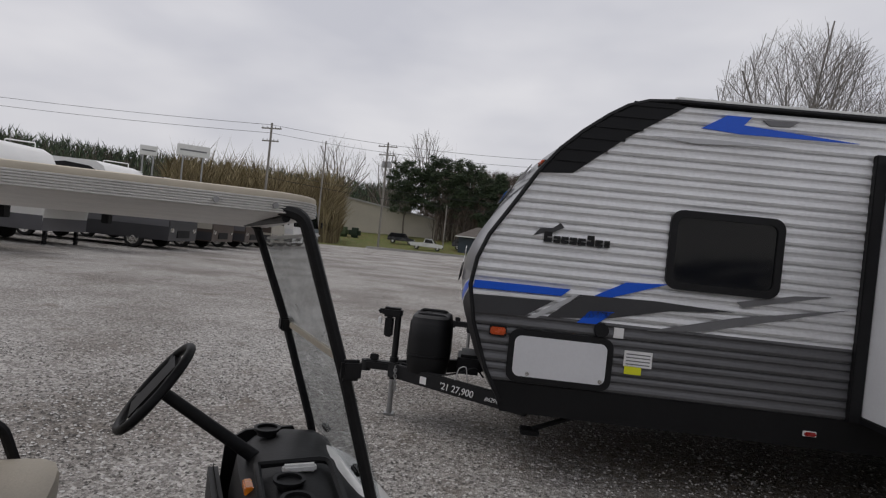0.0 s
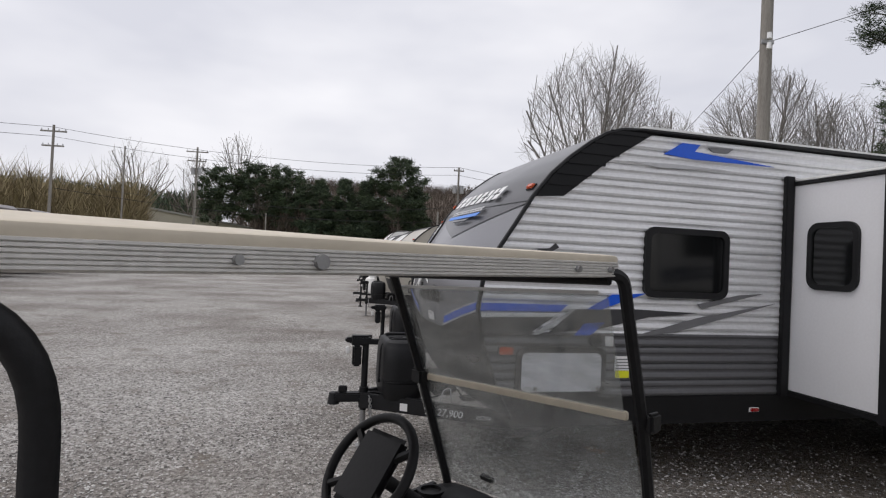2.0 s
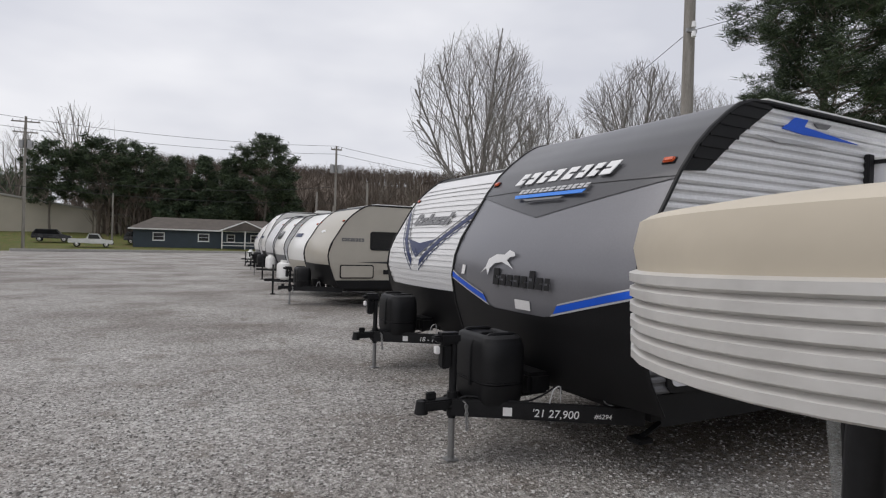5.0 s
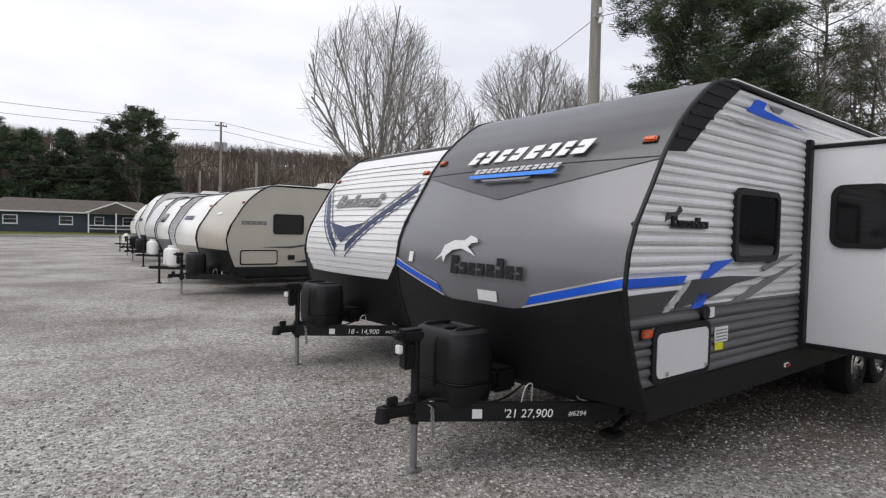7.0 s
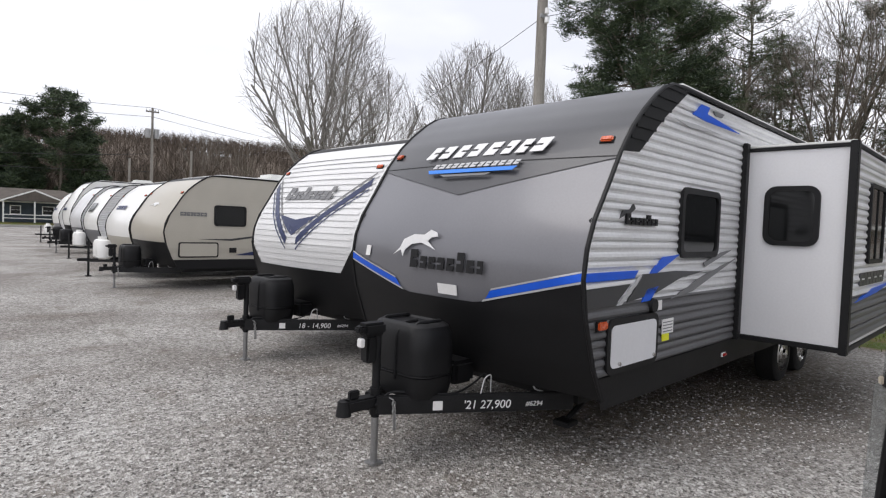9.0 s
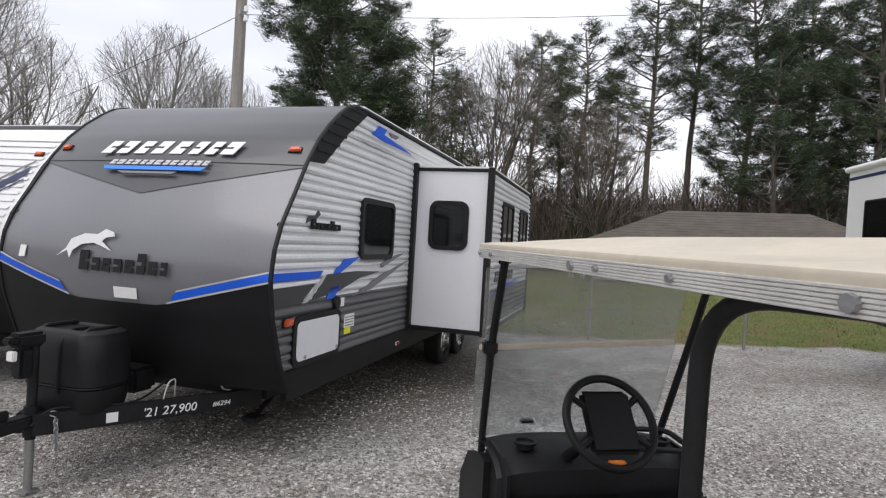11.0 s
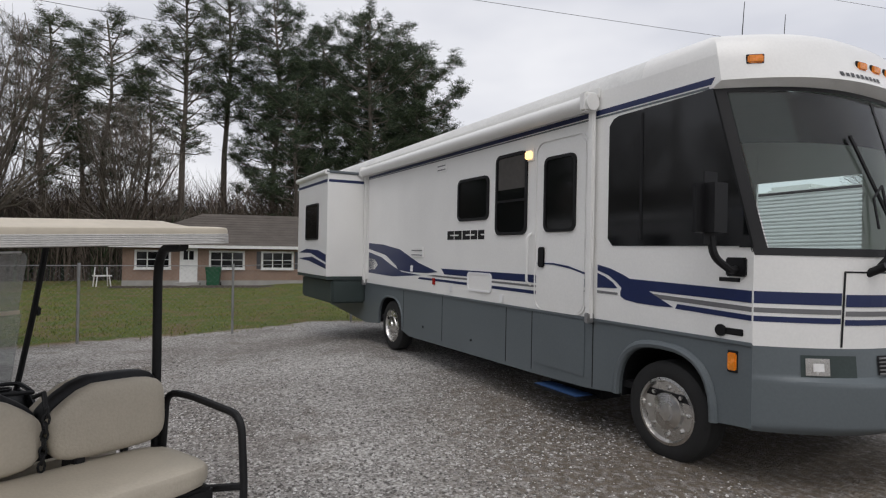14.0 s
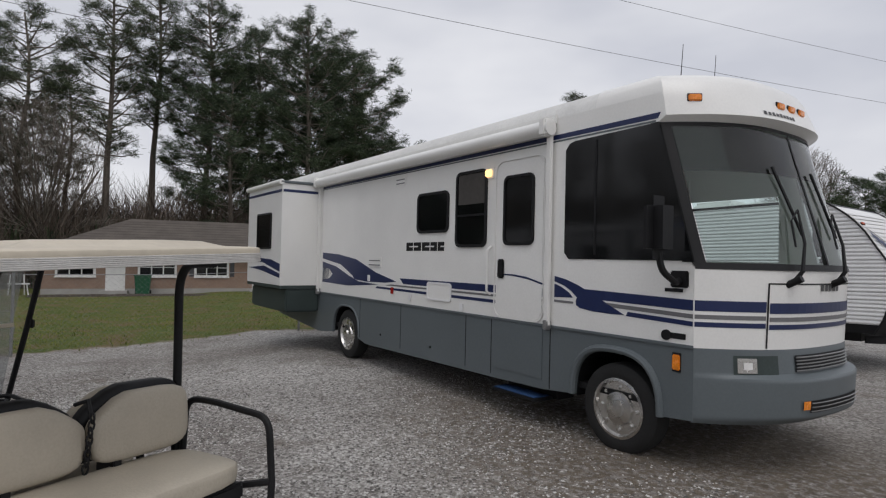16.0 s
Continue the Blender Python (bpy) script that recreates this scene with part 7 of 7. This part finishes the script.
power_pole(7.78, 12.94, 10.5, "pale weathered wooden utility pole behind the trailers", (), False, 0.17)
pb = thing("insulator_bracket", pose(7.78, 12.79, 7.25), "small white insulators bolted to the pole", "insulator")
part("bracket", box(B(), -0.25, 0.05, -0.08, 0.0, -0.05, 0.05, 0.01), GALV, pb)
for dz in (-0.12, 0.12):
    part("insulator", cyl(B(), (-0.12, -0.14, dz - 0.07), (-0.12, -0.14, dz + 0.07), 0.06, 0.05, 10), WHITE_VINYL, pb, "", True)
power_pole(7.2, 66.8, 12.6, "wooden utility pole with transformers by the road", ((12.2, 0.6),), True)
power_pole(-33.0, 58.7, 12.9, "wooden utility pole with crossarms", ((12.3, 1.2), (10.9, 1.0)), False, 0.16)
power_pole(-26.0, 78.7, 15.0, "wooden utility pole with crossarms and transformers", ((14.4, 1.4), (13.2, 1.2)), True, 0.17)
power_pole(-27.2, 60.5, 11.6, "bare slender wooden pole by the road", (), False, 0.10)
for az, d, h in ((6.6, 60, 6.8), (8.2, 56, 5.2), (11.4, 57, 7.6), (3.4, 70, 4.5), (-10.6, 96, 7.5)):
    x, y = polar(az, d)
    power_pole(x, y, h, "short pale utility post", (), False, 0.13)


def cable(a, b, sag, r=0.012):
    a, b = Vector(a), Vector(b)
    pts = [a.lerp(b, k / 16) - Vector((0, 0, sag * 4 * (k / 16) * (1 - k / 16))) for k in range(17)]
    ob = part("overhead_cable", tube(B(), pts, r, 4), WIRE)
    tagged(ob, "thin dark overhead cable strung between poles", "cable", "overhead cables")


P1, P2, P4 = (-33, 58.7, 12.7), (-26, 78.7, 14.9), (7.2, 66.8, 12.6)
for dz in (0.0, -0.9):
    cable((-95, 40, 13.5 + dz), (P1[0], P1[1], P1[2] + dz), 0.8, 0.025)
    cable((P1[0], P1[1], P1[2] + dz), (P4[0], P4[1], P4[2] + dz), 1.0, 0.022)
    cable((P4[0], P4[1], P4[2] + dz), (60, 92, 13 + dz), 1.0, 0.022)
cable((P1[0], P1[1], 8.0), (P2[0], P2[1], 8.5), 0.7, 0.03)
cable((P2[0], P2[1], 8.5), (P4[0], P4[1], 8.0), 1.0, 0.03)
cable((P1[0], P1[1], 6.9), (P4[0], P4[1], 6.2), 1.0, 0.03)
cable((7.76, 12.9, 7.3), (19.0, 52.0, 7.6), 0.5, 0.008)
cable((7.76, 12.9, 7.3), (22.0, -2.0, 11.5), 0.3, 0.008)
cable((13.4, 16.0, 10.8), (9.8, -34.0, 9.0), 0.4, 0.007)
cable((14.8, 16.0, 14.0), (12.0, -34.0, 12.0), 0.4, 0.007)


# ---- trees ----
def mesh_from(name, V, F, material, parent=None, smooth=False):
    me = bpy.data.meshes.new(name)
    V, F = np.asarray(V, float), np.asarray(F, int)
    me.from_pydata(V.tolist(), [], F.tolist())
    me.materials.append(material)
    if smooth:
        me.polygons.foreach_set("use_smooth", [True] * len(me.polygons))
    ob = new(name, me)
    if parent is not None:
        ob.parent = parent
    return ob


def limb(V, F, pts, rs, seg):
    base = len(V)
    up = None
    n = len(pts)
    for i, p in enumerate(pts):
        t = (pts[min(n - 1, i + 1)] - pts[max(0, i - 1)]).normalized()
        up = t.orthogonal().normalized() if up is None else (up - t * up.dot(t)).normalized()
        s = t.cross(up)
        for k in range(seg):
            a = k * math.tau / seg
            V.append(p + (up * math.cos(a) + s * math.sin(a)) * rs[i])
    for i in range(n - 1):
        for k in range(seg):
            a, b = base + i * seg + k, base + i * seg + (k + 1) % seg
            F.append((a, b, b + seg, a + seg))


def grow(rng, V, F, p, d, length, r, depth, spread, up, twigs, minr, env):
    """One limb and, from it, its side limbs, kept within a round crown."""
    cz, rx, rz = env
    n = 6 if depth > 1 else 4 if depth else 2
    pts, rs = [p], [r]
    q, dd = p.copy(), d.copy()
    for i in range(n):
        dd = (dd + Vector((rng.gauss(0, 1), rng.gauss(0, 1), rng.gauss(0, 0.6))) * 0.075 + Vector((0, 0, up))).normalized()
        q = q + dd * (length / n)
        if q.z > cz * 0.6 and (q.x * q.x + q.y * q.y) / rx ** 2 + ((q.z - cz) / rz) ** 2 > rng.uniform(0.86, 1.12):
            break
        pts.append(q.copy())
        rs.append(max(minr, r * (1 - 0.70 * (i + 1) / n)))
    n = len(pts) - 1
    if n < 1:
        return
    limb(V, F, pts, rs, 6 if depth >= 3 else 4 if depth == 2 else 3)
    if depth == 0:
        return
    cnt = max(1, int(twigs[depth] * (n / (6 if depth > 1 else 4)) + 0.5))
    for c in range(cnt):
        f = min(0.99, 0.22 + 0.78 * (c + rng.random() * 0.8) / cnt)
        k = min(n - 1, int(f * n))
        at = pts[k].lerp(pts[k + 1], f * n - k)
        ax = (pts[k + 1] - pts[k]).normalized()
        side = ax.orthogonal()
        side.rotate(Matrix.Rotation(rng.random() * math.tau, 3, ax))
        a = radians(rng.uniform(*spread))
        nd = (ax * math.cos(a) + side.normalized() * math.sin(a)).normalized()
        grow(rng, V, F, at, nd, length * rng.uniform(0.36, 0.56), max(minr, rs[k] * 0.5), depth - 1, spread, up, twigs, minr, env)


def bare_tree(x, y, h, seed, label, spread=(22, 48), stems=1, bark=BARK_PALE, depth=4, bole=0.24, wide=0.31):
    rng = random.Random(seed)
    t = thing("bare_tree", pose(x, y, ground_z(x, y)), label, "tree", "bare trees")
    V, F = [], []
    limb(V, F, [Vector((0, 0, -0.3)), Vector((0.02, 0, h * bole * 0.5)), Vector((0, 0.03, h * bole))], [h * 0.019, h * 0.015, h * 0.013], 10)
    mesh_from("trunk", V, F, bark, t, True)
    V, F = [], []
    env = (h * 0.60, h * wide, h * 0.40)
    for k in range(13):
        a = k * 2.4 + rng.random() * 0.6
        lean = radians(3 if k == 0 else 8 + 50 * ((k - 0.5) / 12.5) + rng.uniform(-4, 4))
        d = Vector((math.sin(lean) * math.cos(a), math.sin(lean) * math.sin(a), math.cos(lean)))
        z = h * bole * rng.uniform(0.70, 1.0)
        grow(rng, V, F, Vector((0, 0, z)), d, h * 0.92, h * 0.0062, depth - 1, spread, 0.03, {1: 6, 2: 8, 3: 14, 4: 6}, 0.0075, env)
    mesh_from("crown", V, F, bark, t)
    return t


def tufts(rng, centres, size, count, width=0.07, droop=0.0):
    """Many narrow leaf blades round each centre, as single triangles."""
    C = np.repeat(np.asarray(centres, float), count, axis=0)
    n = len(C)
    d = rng.normal(size=(n, 3))
    d /= np.linalg.norm(d, axis=1)[:, None]
    d[:, 2] = np.abs(d[:, 2]) * 0.7 - droop
    e = rng.normal(size=(n, 3))
    e = np.cross(d, e)
    e /= np.linalg.norm(e, axis=1)[:, None]
    L = size * rng.uniform(0.6, 1.4, (n, 1))
    st = C + rng.normal(size=(n, 3)) * size * np.array([0.42, 0.42, 0.22])
    V = np.empty((n * 3, 3))
    V[0::3], V[1::3], V[2::3] = st - e * L * width, st + e * L * width, st + d * L
    return V, np.arange(n * 3).reshape(-1, 3)


def pine(x, y, h, seed, label, crown0=0.35, width=0.2, dense=1.0, mat_=None, kind="pine_tree", irregular=0.35, lean=0.0, top_round=True):
    rng, nr = random.Random(seed), np.random.default_rng(seed)
    t = thing(kind, pose(x, y, ground_z(x, y), lean, 0, seed * 37 % 360), label, "tree", "pine trees")
    V, F = [], []
    pts = [Vector((0.25 * math.sin(i * 1.3 + seed), 0.2 * math.cos(i * 1.1 + seed), h * i / 7 - 0.3)) for i in range(8)]
    limb(V, F, pts, [h * 0.0135 * (1 - 0.115 * i) for i in range(8)], 9)
    mesh_from("trunk", V, F, BARK, t, True)
    V, F, cen = [], [], []
    n = int(h * 2.9 * dense) + 12
    for i in range(n):
        f = crown0 + (1 - crown0) * (i + rng.random()) / n
        z = h * f
        prof = math.sin(math.pi * min(1, max(0.12, (f - crown0) / (1 - crown0) * 0.86 + 0.14))) ** 0.7 if top_round else (1.05 - (f - crown0) / (1 - crown0)) ** 0.75
        L = h * width * prof * rng.uniform(1 - irregular, 1 + irregular * 0.5) + 0.25
        a = i * 2.399 + rng.gauss(0, 0.4)
        rise = rng.uniform(0.0, 0.95)
        o = pts[min(7, int(f * 7))].copy()
        o.z = z
        tip = o + Vector((math.cos(a) * L, math.sin(a) * L, L * rise))
        mid = o.lerp(tip, 0.5) + Vector((0, 0, -0.06 * L))
        limb(V, F, [o, mid, tip], [h * 0.0032, h * 0.0022, 0.01], 4)
        # side twigs, each with a flat pad of needles at its end
        for k in range(max(4, int(L * 2.6 * min(1.2, dense)))):
            g = rng.uniform(0.30, 1.0) ** 0.8
            p = o.lerp(mid, g * 2) if g < 0.5 else mid.lerp(tip, g * 2 - 1)
            b = a + rng.choice((-1, 1)) * rng.uniform(0.4, 1.3)
            l2 = L * rng.uniform(0.12, 0.34) * (1.25 - 0.6 * g)
            e = p + Vector((math.cos(b) * l2, math.sin(b) * l2, l2 * rng.uniform(-0.1, 0.9)))
            limb(V, F, [p, e], [0.018, 0.008], 3)
            for q in range(3 + int(l2 * 3)):
                w = rng.uniform(0.5, 1.08)
                cen.append((p.x + (e.x - p.x) * w + rng.gauss(0, 0.18), p.y + (e.y - p.y) * w + rng.gauss(0, 0.18), p.z + (e.z - p.z) * w + rng.gauss(0.06, 0.2)))
    mesh_from("branchwork", V, F, BARK, t)
    far = math.hypot(x, y) > 90
    TV, TF = tufts(nr, cen, 0.62 if far else 0.34, int((8 if far else 20) * (0.75 + 0.3 * dense)), 0.10 if far else 0.044)
    mesh_from("crown", TV, TF, mat_ or NEEDLES, t)
    return t


# the stand behind the brown house
for az, d, h, s, c0, w, de, nm in (
        (57.5, 44, 16.5, 3, 0.30, 0.17, 0.7, "p"), (65.0, 50, 15.0, 32, 0.2, 0.17, 0.7, "p"), (75.2, 56, 19.5, 35, 0.3, 0.15, 0.8, "p"), (93.5, 46, 16.0, 38, 0.15, 0.2, 1.2, "d"), (103.0, 55, 22.0, 39, 0.2, 0.18, 1.2, "d"), (62.5, 42, 16.5, 4, 0.32, 0.20, 0.7, "p"), (66.0, 52, 16, 5, 0.35, 0.15, 0.8, "p"), (72.8, 47, 18.0, 6, 0.35, 0.16, 0.85, "p"), (77.2, 50, 20.0, 7, 0.35, 0.16, 0.9, "p"),
        (80.4, 56, 18, 8, 0.4, 0.12, 0.7, "p"), (83.4, 49, 23.5, 9, 0.40, 0.13, 0.9, "p"), (87.0, 52, 25.0, 10, 0.50, 0.085, 0.75, "p"),
        (91.5, 50, 23.5, 11, 0.25, 0.17, 1.2, "d"), (96.0, 55, 23.0, 12, 0.25, 0.17, 1.3, "d"), (100.5, 47, 21.5, 13, 0.18, 0.21, 1.3, "d"), (105.0, 50, 20.0, 14, 0.18, 0.20, 1.2, "d"), (108.0, 55, 15.0, 15, 0.2, 0.2, 1.2, "d"),
        (127.0, 64, 20.5, 16, 0.5, 0.10, 0.9, "p"), (150.5, 56, 8.5, 17, 0.12, 0.36, 1.9, "d"), (155, 60, 9.0, 18, 0.12, 0.36, 1.9, "d"), (146, 70, 8.0, 19, 0.2, 0.3, 1.4, "p")):
    x, y = polar(az, d, -4.0, 1.0)
    pine(x, y, h, s, "tall pine with bare lower trunk and ragged crown" if nm == "p" else "broad dark pine with a dense crown", c0, w, de, NEEDLES if nm == "p" else NEEDLES_DARK)
x, y = polar(54.0, 31, -3.2, 1.7)
pine(x, y, 19.5, 40, "broad dark evergreen behind the trailers", 0.10, 0.165, 2.6, NEEDLES_DARK, "evergreen_tree", 0.45)

for az, d, h, s in ((23.4, 42, 17.6, 1), (28.6, 50, 15.4, 2), (38.2, 46, 16.2, 3), (43.4, 50, 15.0, 4), (60.8, 47, 15.5, 7), (69.5, 44, 17.5, 5), (79.5, 46, 13.5, 9), (98, 58, 12, 6), (147, 58, 12.5, 8)):
    x, y = polar(az, d, -3.2, 1.7)
    bare_tree(x, y, h, s, "tall leafless tree with fine upright twigs", (18, 42), 1, BARK if az > 50 else BARK_PALE)

# dark evergreens and trees near the road
for az, d, h, s, kind in ((-14.8, 118, 15, 61, "r"), (-11.3, 116, 16, 62, "r"), (-8.6, 114, 15.5, 63, "r"), (-5.4, 112, 13.5, 64, "c"), (-3.0, 112, 14, 65, "c"), (-0.8, 110, 14, 66, "c"), (2.2, 108, 18.5, 67, "r"), (4.0, 110, 13, 68, "c")):
    x, y = polar(az, d, -3.0, 1.3)
    if kind == "r":
        pine(x, y, h, s, "dark rounded pine by the road", 0.30, 0.26, 1.0, NEEDLES_DARK, "pine_tree", 0.3)
    else:
        pine(x, y, h, s, "dark conical evergreen by the road", 0.05, 0.26, 1.7, NEEDLES_DARK, "evergreen_tree", 0.2, 0, False)
for az, d, h, s in ((-12.8, 124, 24, 21), (-21.5, 118, 21, 22), (-17, 130, 19, 23), (13.0, 125, 18, 24), (16.5, 118, 15, 25)):
    x, y = polar(az, d, -3.0, 1.3)
    bare_tree(x, y, h, s, "leafless tree beyond the road", (20, 45), 1, BARK, 3)


# ---- far woods, banks and brush ----
def hill(name, arc_deg, d0, d1, height, label, seed):
    bm = B()
    a0, a1 = arc_deg
    rows = []
    for i in range(9):
        f = i / 8
        d = d0 + (d1 - d0) * f
        r = []
        for j in range(61):
            a = a0 + (a1 - a0) * j / 60
            edge = sstep(j / 8) * sstep((60 - j) / 8)
            x, y = polar(a, d)
            z = height * sstep(f * 1.15) * edge * (0.8 + 0.35 * noise.noise((j * 0.13, seed, 0.0))) + ground_z(x, y) * (1 - f) - 0.2
            r.append((x, y, z))
        rows.append(r)
    sheet(bm, rows)
    tagged(part(name, bm, BRUSH, None, "", True), label, "hill", kind="structure")


hill("backdrop", (-75, -14), 175, 420, 34, "wooded brown ridge on the horizon", 1.3)
hill("backdrop", (-16, 62), 150, 330, 42, "wooded brown ridge behind the road", 4.1)
hill("backdrop", (52, 125), 66, 220, 5, "low wooded bank behind the pines", 7.7)


def woods(name, arc_deg, d0, d1, count, h0, h1, seed, material, label, spray=9, width=0.16, zfn=None):
    """Countless leafless stems and twigs as one thicket."""
    rng = np.random.default_rng(seed)
    a = np.radians(rng.uniform(*arc_deg, count))
    d = np.sqrt(rng.uniform(d0 ** 2, d1 ** 2, count))
    x, y = -2.5 + d * np.sin(a), 1.0 + d * np.cos(a)
    h = rng.uniform(h0, h1, count)
    z = np.array([zfn(p, q, r) if zfn else ground_z(p, q) for p, q, r in zip(x, y, d)])
    V, F = [], []
    k = 0
    parts_v = []
    for s in range(spray + 1):
        f0 = np.zeros(count) if s == 0 else rng.uniform(0.15, 0.8, count)
        bx, by, bz = x, y, z + h * f0 - 0.3 * (s == 0)
        L = h * (1.0 if s == 0 else 0.42) * rng.uniform(0.7, 1.1, count)
        t = rng.uniform(0, math.tau, count)
        ln = rng.uniform(0.02, 0.12, count) if s == 0 else rng.uniform(0.35, 0.8, count)
        tx, ty, tz = bx + L * ln * np.cos(t), by + L * ln * np.sin(t), bz + L * np.sqrt(1 - ln ** 2)
        w = width * (1.0 if s == 0 else 0.5)
        px, py = np.cos(a) * w, -np.sin(a) * w
        tri = np.stack([np.stack([bx - px, by - py, bz], 1), np.stack([bx + px, by + py, bz], 1), np.stack([tx, ty, tz], 1)], 1)
        parts_v.append(tri.reshape(-1, 3))
    V = np.concatenate(parts_v)
    ob = mesh_from(name, V, np.arange(len(V)).reshape(-1, 3), material)
    tagged(ob, label, "woods", kind="stuff")


def ridge(base, d0, d1, hh):
    return lambda x, y, d: ground_z(x, y) * (1 - (d - d0) / (d1 - d0)) + hh * sstep((d - d0) / (d1 - d0) * 1.15) * 0.8 - 0.5


woods("far_woods", (-14, 60), 135, 310, 15000, 4, 8, 5, BRUSH, "brown leafless woods on the far ridge", 10, 0.11, ridge(0, 150, 330, 42))
woods("far_woods", (-72, -15), 180, 330, 3800, 7, 12, 6, NEEDLES_DARK, "dark mixed woods on the far ridge", 7, 0.5, ridge(0, 175, 420, 34))
woods("far_woods", (-72, -15), 170, 300, 2500, 7, 12, 16, BRUSH, "brown leafless woods on the far ridge", 8, 0.22, ridge(0, 175, 420, 34))
woods("brushwood", (50, 112), 43, 70, 11000, 2.5, 8.5, 7, BRUSH, "tangled leafless brush under the pines", 9, 0.042)
woods("brushwood", (52, 112), 44, 68, 6500, 1.5, 5.0, 8, NEEDLES_DARK, "dark undergrowth below the pines", 12, 0.16)
woods("brushwood", (20, 50), 50, 90, 1500, 2.5, 6.5, 9, BRUSH, "leafless brush behind the trailer row", 9, 0.05)
woods("brushwood", (-37, -21), 76, 100, 1500, 4.5, 11.0, 10, BUD, "yellowish budding trees beyond the parked coaches", 12, 0.10)
woods("brushwood", (-12, 14), 112, 140, 1300, 5, 11, 11, BRUSH, "brown leafless trees behind the road", 9, 0.10)
woods("brushwood", (138, 170), 60, 90, 900, 3, 8, 12, BRUSH, "leafless brush beyond the lot", 9, 0.06)


# ---- loose stones and grass near the path ----
def stones():
    rng = np.random.default_rng(11)
    n = 170000
    x, y = rng.uniform(-6.5, 8.5, n), rng.uniform(-3.2, 9.5, n)
    keep = (np.hypot(x + 1.8, y - 1.6) < 7.5 * np.sqrt(rng.random(n)) + 0.8) & np.array([grass_mask(a, b) < 0.2 for a, b in zip(x, y)])
    x, y = x[keep], y[keep]
    n = len(x)
    r = 0.0048 + 0.0100 * rng.random(n) ** 2.2
    z = np.array([ground_z(a, b) for a, b in zip(x, y)])
    base = np.array([(1, 0, 0), (0, 1, 0), (-1, 0, 0), (0, -1, 0), (0.2, 0.2, 0.8), (0, 0, -0.6)], float)
    tri = np.array([(0, 1, 4), (1, 2, 4), (2, 3, 4), (3, 0, 4)])
    th = rng.uniform(0, math.tau, n)
    P = base[None] * (1 + 0.55 * (rng.random((n, 6, 1)) - 0.5)) * r[:, None, None] * np.stack([np.ones(n) * 1.25, np.ones(n), np.ones(n) * 0.9], 1)[:, None, :]
    c, s = np.cos(th)[:, None], np.sin(th)[:, None]
    X, Y = P[:, :, 0] * c - P[:, :, 1] * s, P[:, :, 0] * s + P[:, :, 1] * c
    V = np.stack([X + x[:, None], Y + y[:, None], P[:, :, 2] + (z + r * 0.18)[:, None]], 2).reshape(-1, 3)
    F = (tri[None] + (np.arange(n) * 6)[:, None, None]).reshape(-1, 3)
    m = mat("crushed_stone", (0.11, 0.102, 0.095), 0.85, 0.0, 0.4, 8, 60, 0.2, rand=1.5, col2=(0.60, 0.585, 0.565), island=True)
    tagged(mesh_from("gravel", V, F, m), "loose grey crushed stone on the lot", "gravel", kind="stuff")


def grass_blades():
    rng = np.random.default_rng(12)
    n = 60000
    x, y = rng.uniform(7.0, 31, n), rng.uniform(-9, 11, n)
    g = np.array([grass_mask(a, b) for a, b in zip(x, y)])
    patch = np.array([0.5 + 0.9 * noise.noise((a * 0.55, b * 0.55, 3.0)) for a, b in zip(x, y)])
    keep = (rng.random(n) < g) & (rng.random(n) < 1.1 - (x - 7) / 32) & (rng.random(n) < patch * 1.6)
    x, y = x[keep], y[keep]
    n = len(x)
    z = np.array([ground_z(a, b) for a, b in zip(x, y)])
    h, t = rng.uniform(0.02, 0.065, n), rng.uniform(0, math.tau, n)
    w = 0.008 + 0.012 * rng.random(n)
    dx, dy = np.cos(t), np.sin(t)
    V = np.stack([np.stack([x - dx * w, y - dy * w, z - 0.01], 1), np.stack([x + dx * w, y + dy * w, z - 0.01], 1), np.stack([x + dy * h * 0.5, y - dx * h * 0.5, z + h], 1)], 1).reshape(-1, 3)
    m = mat("grass_blades", (0.085, 0.125, 0.018), 0.8, 0.0, 0.4, 0.35, 8, rand=0.5, col2=(0.225, 0.25, 0.05), island=True)
    tagged(mesh_from("grass", V, np.arange(n * 3).reshape(-1, 3), m), "short patchy spring grass of the yard", "grass", kind="stuff")


stones()
grass_blades()
